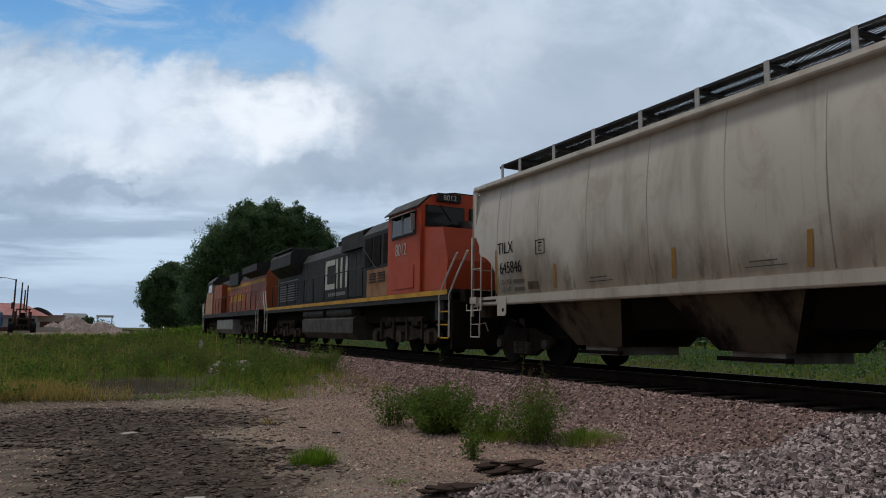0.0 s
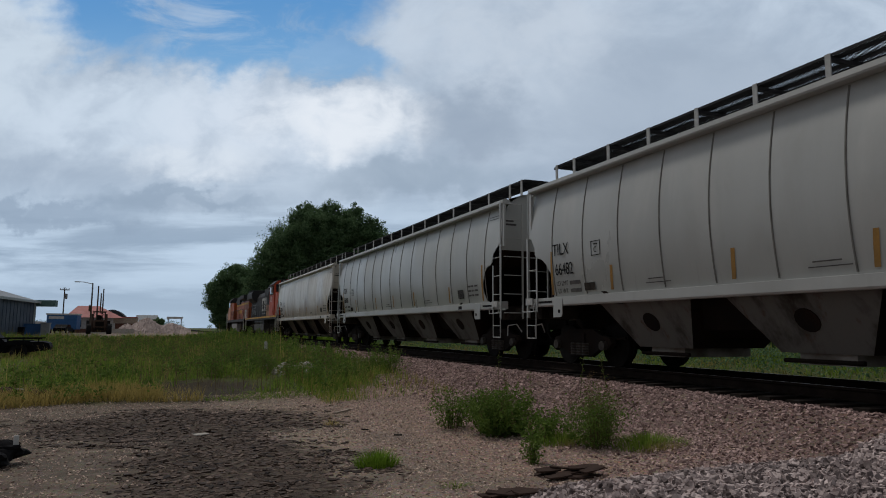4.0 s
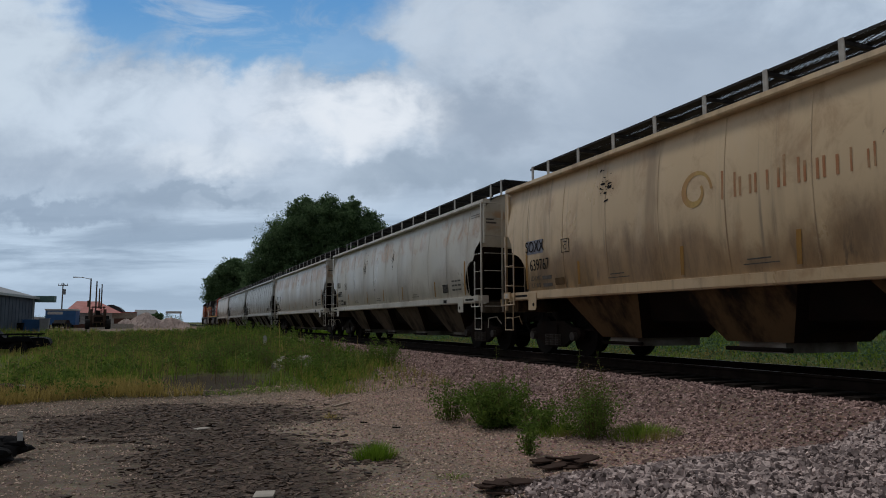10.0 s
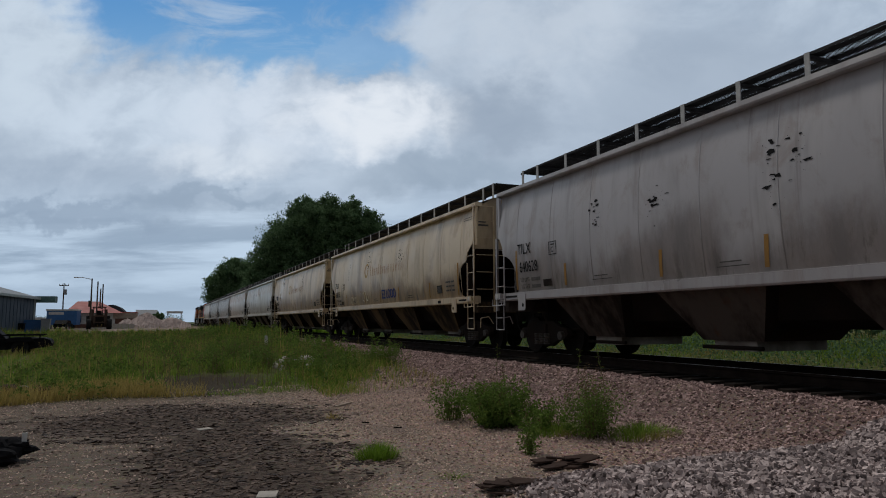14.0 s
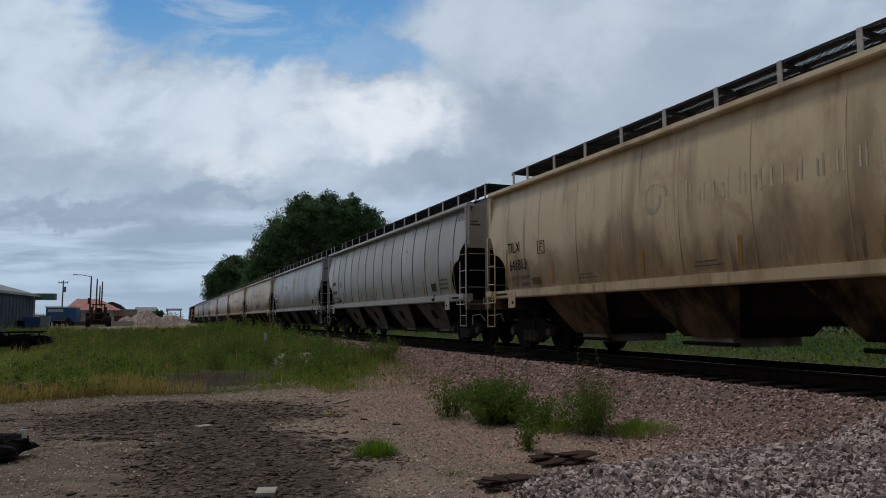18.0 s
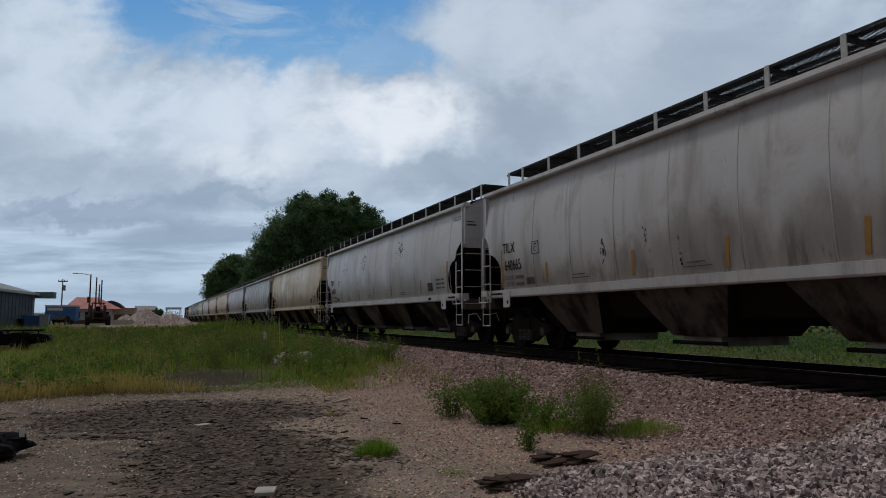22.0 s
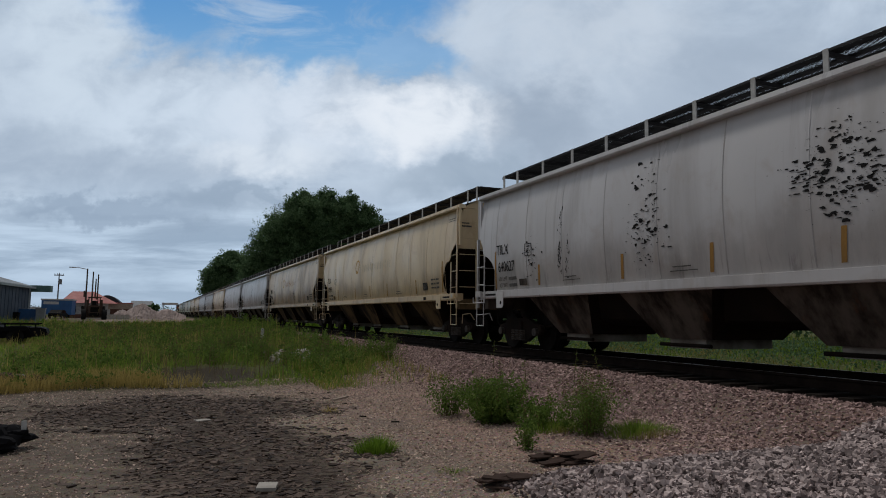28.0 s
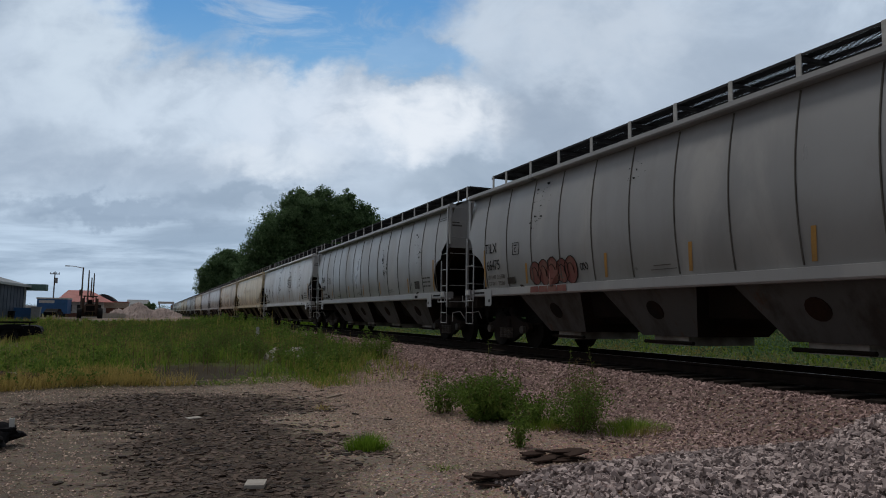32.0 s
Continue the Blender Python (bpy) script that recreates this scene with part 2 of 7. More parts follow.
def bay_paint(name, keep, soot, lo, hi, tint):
    """Bay plates: the car's own paint, dimmed by keep for underbody shade, under soot that runs down the slopes."""
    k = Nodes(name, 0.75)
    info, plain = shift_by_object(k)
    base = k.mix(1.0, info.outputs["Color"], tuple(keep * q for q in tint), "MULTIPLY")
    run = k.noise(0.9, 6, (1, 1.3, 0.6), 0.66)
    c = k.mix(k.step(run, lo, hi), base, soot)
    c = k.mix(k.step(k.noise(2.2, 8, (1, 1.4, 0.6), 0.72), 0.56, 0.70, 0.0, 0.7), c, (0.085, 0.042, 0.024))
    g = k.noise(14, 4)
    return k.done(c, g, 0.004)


# the low keep puts the shade below the car body into the paint
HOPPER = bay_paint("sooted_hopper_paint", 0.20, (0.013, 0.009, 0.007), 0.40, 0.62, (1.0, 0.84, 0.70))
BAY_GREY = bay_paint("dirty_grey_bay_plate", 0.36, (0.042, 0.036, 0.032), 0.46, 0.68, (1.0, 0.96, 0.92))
# soot plus the shade on the turned-away slopes, both in the colour
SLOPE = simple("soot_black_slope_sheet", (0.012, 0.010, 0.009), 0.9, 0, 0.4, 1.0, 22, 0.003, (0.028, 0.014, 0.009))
SEAM = simple("grimy_weld_seam", (0.105, 0.100, 0.092), 0.8, 0, 0.4, 1.5, 20, 0.002)
SEAM_SOFT = simple("dusty_weld_seam", (0.20, 0.195, 0.18), 0.8, 0, 0.4, 1.5, 20, 0.002)
FAINT = simple("worn_grey_stencil", (0.13, 0.125, 0.12), 0.75, 0, 0.3, 5.0, 40, 0.0005)
GATE = simple("pale_gate_paint", (0.26, 0.25, 0.23), 0.7, 0, 0.5, 1.5, 22, 0.003, (0.10, 0.085, 0.07))
IRON = simple("cast_iron", (0.011, 0.0095, 0.009), 0.75, 0.2, 0.3, 2.0, 40, 0.003)
GRATE = simple("black_grating", (0.028, 0.028, 0.031), 0.6, 0.4, 0.2)
POST = simple("galvanised_post", (0.46, 0.46, 0.45), 0.55, 0.2, 0.3, 2.0, 30, 0.001)
CAP = simple("greasy_grey_steel", (0.075, 0.066, 0.058), 0.6, 0.3, 0.4, 6.0, 40, 0.003)
STENCIL = simple("black_stencil_paint", (0.016, 0.016, 0.017), 0.8, 0, 0.2, 6.0, 60, 0.0005)
WHITE = simple("white_stencil_paint", (0.62, 0.61, 0.58), 0.7, 0, 0.3, 6.0, 60, 0.0005)
YELLOW = simple("dull_yellow_reflector", (0.36, 0.195, 0.045), 0.7, 0, 0.45, 1.5, 30, 0.0005, (0.22, 0.13, 0.05))
STEEL = simple("worn_rail_steel", (0.16, 0.14, 0.13), 0.4, 0.8, 0.3, 4.0)
RUST = simple("rusted_rail", (0.022, 0.015, 0.012), 0.8, 0.2, 0.35, 3.0, 30)
TIE = simple("creosoted_timber", (0.024, 0.019, 0.016), 0.9, 0, 0.35, 2.5, 25, 0.006)

# ---- ground, track and sky ----
TRACK, RAIL_TOP = 9.8, 0.735      # x of the track's middle, height of the rail heads


def smooth(a, b, v):
    t = np.clip((np.asarray(v, float) - a) / (b - a), 0, 1)
    return t * t * (3 - 2 * t)


def lumps(x, y, scale, seed):
    """Cheap rolling noise from a few sines, about -1 to 1."""
    r = np.random.RandomState(seed)
    v = 0
    for _ in range(7):
        a, p = r.uniform(0, math.tau, 2)
        k = scale * r.uniform(0.5, 2.0)
        v = v + np.sin(k * (x * math.cos(a) + y * math.sin(a)) + p)
    return v / 4


def heap(x, y):
    """How far into the dumped ballast heap a point lies, 0 to 1."""
    line = 6.05 - 0.12 * (x - 3.5) + 0.12 * lumps(x, y, 2.5, 3)
    return smooth(0.0, 0.9, line - y) * smooth(2.6, 3.7, x) * smooth(8.3, 7.3, x) * smooth(1.0, 2.4, y)


def ground_z(x, y):
    x, y = np.asarray(x, float), np.asarray(y, float)
    d = np.abs(x - TRACK)
    bed = 0.40 * smooth(3.1, 1.70, d) - 0.02 * smooth(1.80, 1.55, d) + 0.10 * smooth(6.5, 3.0, d)
    verge = 0.16 * smooth(14.5, 17.0, y) * smooth(60, 40, y) * smooth(7.5, 4.5, x) * smooth(-6, 0, x)
    lot = 0.5 * smooth(62, 100, y) * smooth(9, 5.5, x) * smooth(400, 250, np.hypot(x, y))
    bank = 0.5 * smooth(13.2, 18.5, x) * smooth(300, 220, np.hypot(x, y))
    hollow = -0.14 * np.exp(-((x - 1.1) / 1.4) ** 2 - ((y - 17.6) / 1.8) ** 2)
    rough = 0.022 * lumps(x, y, 2.2, 5) + 0.03 * lumps(x, y, 0.5, 6) * smooth(3, 30, np.hypot(x, y))
    return bed + lot + bank + verge + hollow + 0.20 * heap(x, y) + rough * (1 - 0.7 * smooth(2.6, 1.8, d))


def ground_material():
    k = Nodes("yard_ground", 0.95)
    k.bsdf.inputs["Specular IOR Level"].default_value = 0.05
    x, y = k.axis(0), k.axis(1)

    def blob(cx, cy, rx, ry, wob=2.2):
        a = k.math("DIVIDE", k.math("SUBTRACT", x, cx), rx)
        b = k.math("DIVIDE", k.math("SUBTRACT", y, cy), ry)
        r = k.math("SQRT", k.math("ADD", k.math("MULTIPLY", a, a), k.math("MULTIPLY", b, b)))
        return k.math("ADD", r, k.math("MULTIPLY", k.math("SUBTRACT", k.noise(1.3, 9, (1, 1.5, 1), 0.80), 0.5), wob))
    grain, pebbles = k.noise(45, 5), k.cells(34, out="Color")
    tan = k.mix(k.step(k.noise(0.8, 5), 0.3, 0.7), (0.38, 0.305, 0.238), (0.25, 0.205, 0.166))
    pink = k.mix(k.step(k.noise(1.3, 4), 0.3, 0.7), (0.40, 0.275, 0.22), (0.30, 0.215, 0.18))
    c = k.mix(k.step(x, 1.6, 4.2), tan, pink)
    c = k.mix(0.35, c, k.mix(1.0, c, pebbles, "MULTIPLY"))
    c = k.mix(k.step(grain, 0.45, 0.7, 0, 0.6), c, (0.11, 0.09, 0.075))
    # left side of the yard: muddy tone with shade painted into it
    muddy_shade = k.step(k.math("ADD", k.math("ADD", x, k.math("MULTIPLY", y, 0.10)), k.math("MULTIPLY", k.math("SUBTRACT", k.noise(0.7, 6, rough=0.7), 0.5), 3.0)), 1.8, 3.2, 0.80, 0.0)
    c = k.mix(k.math("MULTIPLY", muddy_shade, k.step(k.noise(2.2, 6, (1, 1.8, 1), 0.7), 0.35, 0.6, 0.45, 1.0)), c, (0.090, 0.073, 0.060))
    # darker below the track ballast, as shade in the gaps between stones
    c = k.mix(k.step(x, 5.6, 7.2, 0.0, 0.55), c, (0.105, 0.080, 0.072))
    # ground between the rails darkened for the shade under the train
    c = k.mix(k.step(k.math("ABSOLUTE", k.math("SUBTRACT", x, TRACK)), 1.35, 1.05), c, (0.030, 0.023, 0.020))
    mud = k.step(k.noise(0.55, 4, shift=(7, 3, 0)), 0.56, 0.66, 0, 0.5)
    c = k.mix(mud, c, (0.15, 0.125, 0.105))
    patch = k.math("MINIMUM", blob(0.5, 11.9, 2.5, 2.1), blob(0.9, 7.8, 1.2, 3.3))
    patch = k.math("MINIMUM", patch, blob(0.2, 5.0, 0.8, 1.6))
    crust = k.step(k.noise(7.0, 7, (1, 2.2, 1), 0.72), 0.44, 0.56, 0.45, 1.0)
    c = k.mix(k.math("MULTIPLY", crust, k.step(patch, 0.74, 1.02, 0.95, 0.0)), c, k.mix(k.step(grain, 0.40, 0.68), (0.020, 0.014, 0.012), (0.080, 0.058, 0.047)))
    # dark ground under the heap paints the shade between its stones
    gap_shade = k.step(blob(5.7, 3.7, 2.6, 2.5, 0.8), 0.80, 1.0, 0.85, 0.0)
    c = k.mix(gap_shade, c, (0.050, 0.040, 0.038))
    soil = k.mix(k.step(k.noise(3.0, 4), 0.3, 0.7), (0.055, 0.075, 0.022), (0.100, 0.098, 0.038))
    wob = k.math("MULTIPLY", k.math("SUBTRACT", k.noise(0.6, 4), 0.5), 3.0)
    yard = k.step(k.math("ADD", y, k.math("ADD", wob, k.math("MULTIPLY", k.math("MAXIMUM", k.math("SUBTRACT", x, 4.0), 0), -1.4))), 14.6, 16.0)
    yard = k.math("MULTIPLY", yard, k.step(x, 7.6, 6.2))
    yard = k.math("MULTIPLY", yard, k.step(y, 88.0, 78.0))
    west = k.step(k.math("ADD", x, k.math("MULTIPLY", wob, 0.5)), -4.0, -2.0)
    yard = k.math("MULTIPLY", yard, k.math("MAXIMUM", west, k.step(y, 40.0, 44.0)))
    behind = k.step(k.math("ADD", x, k.math("MULTIPLY", wob, 0.3)), 12.2, 13.2)
    far = k.step(y, 150.0, 190.0)
    c = k.mix(k.math("MAXIMUM", k.math("MAXIMUM", yard, behind), far), c, soil)
    c = k.mix(k.step(blob(1.1, 17.4, 1.6, 2.4, 2.6), 0.7, 1.1, 0.9, 0), c, k.mix(k.step(grain, 0.4, 0.65), (0.026, 0.020, 0.017), (0.085, 0.066, 0.052)))
    relief = k.math("ADD", k.math("MULTIPLY", k.noise(28, 5), 0.6), k.math("MULTIPLY", k.cells(40), 0.4))
    return k.done(c, relief, 0.03, k.step(grain, 0.3, 0.7, 0.85, 1.0))


def spaced(lo, hi, step, reach, grow=1.35):
    out, s, v = list(np.arange(lo, hi + step / 2, step)), step, hi
    while v < reach:
        s *= grow
        v += s
        out.append(v)
    s, v = step, lo
    while v > -reach:
        s *= grow
        v -= s
        out.insert(0, v)
    return np.array(out)


def build_ground():
    gx, gy = spaced(-6, 13, 0.125, 2900), spaced(2, 22, 0.125, 2900)
    xx, yy = np.meshgrid(gx, gy)
    zz = ground_z(xx, yy)
    far = np.hypot(xx, yy) > 400
    zz = np.where(far, np.minimum(zz, 0.02), zz)
    n = len(gx)
    i, j = np.meshgrid(np.arange(n - 1), np.arange(len(gy) - 1))
    a = (j * n + i).ravel()
    faces = np.stack([a, a + 1, a + n + 1, a + n], 1).tolist()
    ob = sheet("ground", np.stack([xx.ravel(), yy.ravel(), zz.ravel()], 1).tolist(), faces, ground_material(), True)
    return tagged(ob, "gravel yard with dark millings, grass verge and ballast bank", "ground", kind="structure")


build_ground()


def rail_profile():
    return [(-0.075, 0.0), (0.075, 0.0), (0.075, 0.012), (0.012, 0.035), (0.010, 0.13), (0.036, 0.145), (0.037, 0.172), (0.028, 0.180),
            (-0.028, 0.180), (-0.037, 0.172), (-0.036, 0.145), (-0.010, 0.13), (-0.012, 0.035), (-0.075, 0.012)]


def build_track():
    track = thing("railway_track", pose(TRACK, 0, RAIL_TOP), "rusty steel rails on dark timber ties in ballast", "railway track", kind="structure")
    for side in (-1, 1):
        r = part("rail", slab(B(), [(side * 0.755 + a, b - 0.18) for a, b in rail_profile()], "y", -420, 900), RUST, track, "rust-brown steel rail")
        part("running_band", box(B(), side * 0.755 - 0.024, side * 0.755 + 0.024, -420, 900, -0.001, 0.002), STEEL, r, "bright worn strip on the rail head")
    rnd = random.Random(4)
    tie = None
    for i in range(300):
        m = pose(rnd.uniform(-0.05, 0.05), -12 + i * 0.51, -0.195 + rnd.uniform(-0.012, 0.006), 0, 0, rnd.uniform(-1, 1))
        if tie is None:
            tie = part("tie", box(B(), -1.36, 1.36, -0.115, 0.115, -0.17, 0.0), TIE, track, bevel=0.012)
            tie.matrix_basis = m
        else:
            again(tie, m)
    bm = B()
    for i in range(300):
        yy = -12 + (300 + i) * 0.51
        box(bm, -1.30, 1.30, yy - 0.115, yy + 0.115, -0.36, -0.195)
    far = part("distant_ties", bm, TIE, track)
    tagged(far, kind="stuff")


build_track()


def sky_material():
    """Broken cloud: blue gaps, bright cumulus and grey bands, in metres across and up the backdrop."""
    k = Nodes("cloudy_sky", 1.0)
    u, v = k.axis(0), k.axis(2)

    def warp(a, shift, fine):
        big, small = k.noise(0.0022, 4, (1, 1, 1.3), 0.55, shift=shift), k.noise(0.0085, 7, (1, 1, 1.4), 0.62, shift=shift)
        w = k.math("ADD", k.math("MULTIPLY", k.math("SUBTRACT", big, 0.5), 420.0), k.math("MULTIPLY", k.math("SUBTRACT", small, 0.5), fine))
        return k.math("ADD", a, w)
    uu, vv = warp(u, (0, 0, 0), 190.0), warp(v, (31, 11, 5), 190.0)

    def blob(cx, cy, rx, ry, hi=0.4, lo=1.25):
        a, b = k.math("DIVIDE", k.math("SUBTRACT", uu, cx), rx), k.math("DIVIDE", k.math("SUBTRACT", vv, cy), ry)
        r = k.math("SQRT", k.math("ADD", k.math("MULTIPLY", a, a), k.math("MULTIPLY", b, b)))
        return k.step(r, hi, lo, 1.0, 0.0)
    soft = k.noise(0.0017, 7, (1, 1, 1.6), 0.58, 0.4)
    puffy = k.noise(0.0040, 6, (1, 1, 1.3), 0.55, 0.4, (5, 2, 8))
    bands = k.noise(0.0018, 6, (0.5, 1, 4.0), 0.58, 0.3, (3, 0, 9))
    low = k.step(v, 300.0, 700.0, 1.0, 0.0)
    cloud = k.mix(k.step(soft, 0.34, 0.66), (0.400, 0.470, 0.570), (0.580, 0.650, 0.745))
    band = k.mix(k.step(bands, 0.40, 0.62), (0.335, 0.420, 0.530), (0.560, 0.665, 0.790))
    band = k.mix(k.step(v, 20.0, 260.0, 0.75, 0.0), band, (0.420, 0.515, 0.630))
    c = k.mix(low, cloud, band)
    for key, tone, amount in GREYS:
        c = k.mix(k.math("MULTIPLY", blob(*SKY[key]), amount), c, tone)
    shade = k.step(puffy, 0.30, 0.60, 0.35, 1.0)
    for key, tone, amount in WHITES:
        c = k.mix(k.math("MULTIPLY", blob(*SKY[key]), k.math("MULTIPLY", shade, amount)), c, tone)
    gap = k.math("MAXIMUM", blob(*SKY["blue_main"], 0.70, 1.04), k.math("MULTIPLY", blob(*SKY["blue_low"], 0.5, 1.1), 0.8))
    wisps = k.step(k.noise(0.0034, 7, (0.7, 1, 2.0), 0.62, 0.6), 0.46, 0.72, 1.0, 0.45)
    gap = k.math("MULTIPLY", gap, wisps)
    c = k.mix(1.0, c, (0.94, 0.99, 1.03), "MULTIPLY")
    c = k.mix(gap, c, k.mix(k.step(v, 1000.0, 1500.0), (0.215, 0.430, 0.700), (0.115, 0.310, 0.620)))
    e = k.n.new("ShaderNodeEmission")
    k.l.new(c, e.inputs["Color"])
    e.inputs["Strength"].default_value = 1.0
    k.l.new(e.outputs[0], k.n["Material Output"].inputs["Surface"])
    return k.mat


# middle across, middle up, half width, half height of each mass of cloud
SKY = {
    "blue_main": (-960, 1500, 900, 450), "blue_low": (-380, 1180, 320, 130),
    "white_corner": (-1850, 1200, 380, 460), "heap_left": (-1330, 900, 520, 210), "heap_mid": (-760, 900, 480, 230), "heap_sun": (-330, 900, 420, 170),
    "heap_low": (-1000, 700, 330, 110), "white_top": (420, 1330, 560, 320),
    "grey_right": (1250, 900, 900, 520), "grey_centre": (250, 900, 330, 200), "grey_tree": (30, 640, 520, 120),
    "band_left": (-1650, 460, 620, 60), "band_mid": (-1050, 520, 420, 45), "grey_left": (-1750, 780, 420, 130),
}
GREYS = (("grey_right", (0.400, 0.460, 0.550), 0.80), ("grey_centre", (0.330, 0.390, 0.480), 0.75), ("grey_tree", (0.330, 0.400, 0.490), 0.7),
         ("band_left", (0.300, 0.375, 0.480), 0.7), ("band_mid", (0.310, 0.385, 0.485), 0.65), ("grey_left", (0.400, 0.470, 0.570), 0.6))
WHITES = (("white_corner", (0.660, 0.730, 0.810), 0.85), ("heap_left", (0.660, 0.730, 0.820), 0.95), ("heap_mid", (0.720, 0.770, 0.850), 0.95), ("heap_sun", (0.850, 0.865, 0.905), 1.0),
          ("heap_low", (0.760, 0.800, 0.860), 0.9), ("white_top", (0.600, 0.650, 0.725), 0.8))
SKY_WAY = radians(22.6)                       # the backdrop stands square to this turn from the track


def sky_pose(across, up):
    c, s = math.cos(SKY_WAY), math.sin(SKY_WAY)
    return pose(2900 * s + across * c, 2900 * c - across * s, up, 0, 0, -22.6)


bd = sheet("sky_backdrop", [(-3300, 0, -40), (3300, 0, -40), (3300, 0, 2300), (-3300, 0, 2300)], [(0, 1, 2, 3)], sky_material())
tagged(bd, "cloudy sky with blue gaps and bright cloud bank", "sky", kind="structure")

# ---- covered hopper cars ----
SPEED, START_Y = 9.649, 33.53     # metres a second; where the train's counting point stands at the start
DRIFT = ((0, -0.16), (1, -0.38), (2, -0.54), (4, -0.46), (6, -0.35), (8, -0.22), (10, -0.08), (12, 0.08), (14, 0.06), (16, 0.12), (18, 0.12),
         (20, 0.04), (22, 0.02), (24, -0.04), (26, -0.14), (28, -0.28), (30, -0.30), (32, -0.32))   # seconds, metres off an even speed
PITCH, HALF = 19.1, 8.82          # coupled length; half the length over the side panels


def bulge(z, full=0.15):
    """Half width of the body at the height z: widest in the middle, drawn in towards the eaves and the sill."""
    if z < 1.505:
        return 1.645
    t = (z - 2.65) / 1.41 if z > 2.65 else (2.65 - z) / 1.15
    return 1.655 - full * (1.0 if z > 2.65 else 0.62) * min(abs(t), 1.05) ** 2


CUT = {1: ((1.50, 0.90), (1.60, 0.93), (1.85, 0.95), (2.00, 0.92), (2.13, 0.84), (2.27, 0.73), (2.37, 0.60), (2.43, 0.46), (2.47, 0.30), (2.54, 0.24), (2.70, 0.23), (2.80, 0.16), (3.02, 0.0), (4.2, 0.0)),
       -1: ((1.50, 0.84), (1.57, 1.08), (1.70, 1.16), (1.93, 1.20), (2.10, 1.16), (2.27, 1.07), (2.40, 0.95), (2.47, 0.86), (2.50, 0.65), (2.58, 0.56), (2.78, 0.50), (3.06, 0.11), (3.10, 0.06), (4.2, 0.02))}


def panel_end(z, e):
    """How far the side sheet is cut back at the height z, at the front (1) or the rear (-1)."""
    pts = CUT[e]
    for (a, p), (b, q) in zip(pts, pts[1:]):
        if z <= b:
            return p + (q - p) * (z - a) / (b - a)
    return 0.0


def side_panel(s, full):
    bm = B()
    zs = sorted({q[0] for e in CUT for q in CUT[e] if q[0] < 4} | {3.25, 3.45, 3.65, 3.85, 4.06})
    ys = [-7.6 + 15.2 * i / 24 for i in range(25)]
    for inner in (0.0, 0.012):
        rows = []
        for z in zs:
            rows.append([bm.verts.new((s * (bulge(max(z, 1.51), full) - inner), y, z)) for y in [panel_end(z, -1) - HALF, *ys, HALF - panel_end(z, 1)]])
        for a, b in zip(rows, rows[1:]):
            for i in range(len(a) - 1):
                bm.faces.new((a[i], a[i + 1], b[i + 1], b[i]))
    return bm


def seam(s, full, wide, proud):
    """An upright weld seam that follows the bulge of the side."""
    bm = B()
    zs = [1.54, 1.7, 1.9, 2.2, 2.5, 2.8, 3.1, 3.4, 3.6, 3.8, 4.03]
    rows = [[bm.verts.new((s * (bulge(z, full) + o), y, z)) for o, y in ((0, -wide), (proud, -wide * 0.5), (proud, wide * 0.5), (0, wide))] for z in zs]
    for a, b in zip(rows, rows[1:]):
        for i in range(3):
            bm.faces.new((a[i], a[i + 1], b[i + 1], b[i]))
    return bm


def roof_z(x):
    return 4.15 + 0.36 * (1 - (abs(x) / 1.6) ** 2)


def ladder(name, owner, at, wide, zs, along, mat, lab):
    """Round rungs between stiles; along is y for a side ladder, x for an end ladder."""
    x, y = at
    a, b = ((x, y, 0), (x, y + wide, 0)) if along == "y" else ((x, y, 0), (x + wide, y, 0))
    lad = part(name, rod(B(), (*a[:2], zs[0]), (*b[:2], zs[0]), 0.012), mat, owner, lab)
    first = None
    for z in zs[1:]:
        if first is None:
            first = part("rung", rod(B(), a, b, 0.012), mat, lad)
            first.matrix_basis = pose(0, 0, z)
        else:
            again(first, pose(0, 0, z))
    return lad


def wheelset(owner, y):
    bm = B()
    rod(bm, (-1.0, 0, 0), (1.0, 0, 0), 0.085, 10)
    for s in (-1, 1):
        rod(bm, (s * 0.68, 0, 0), (s * 0.715, 0, 0), 0.485, 28)
        rod(bm, (s * 0.715, 0, 0), (s * 0.815, 0, 0), 0.455, 28)
        rod(bm, (s * 0.816, 0, 0), (s * 0.83, 0, 0), 0.17, 14)
    ws = part("wheelset", bm, IRON, owner, "dark steel wheels on an axle")
    ws.matrix_basis = pose(0, y, 0.455)
    bm = B()
    for s in (-1, 1):
        rod(bm, (s * 1.0, 0, 0), (s * 1.10, 0, 0), 0.105, 14)
        for i in range(3):
            a = i * math.tau / 3
            rod(bm, (s * 1.10, 0.055 * math.cos(a), 0.055 * math.sin(a)), (s * 1.125, 0.055 * math.cos(a), 0.055 * math.sin(a)), 0.02, 6)
    return ws, bm


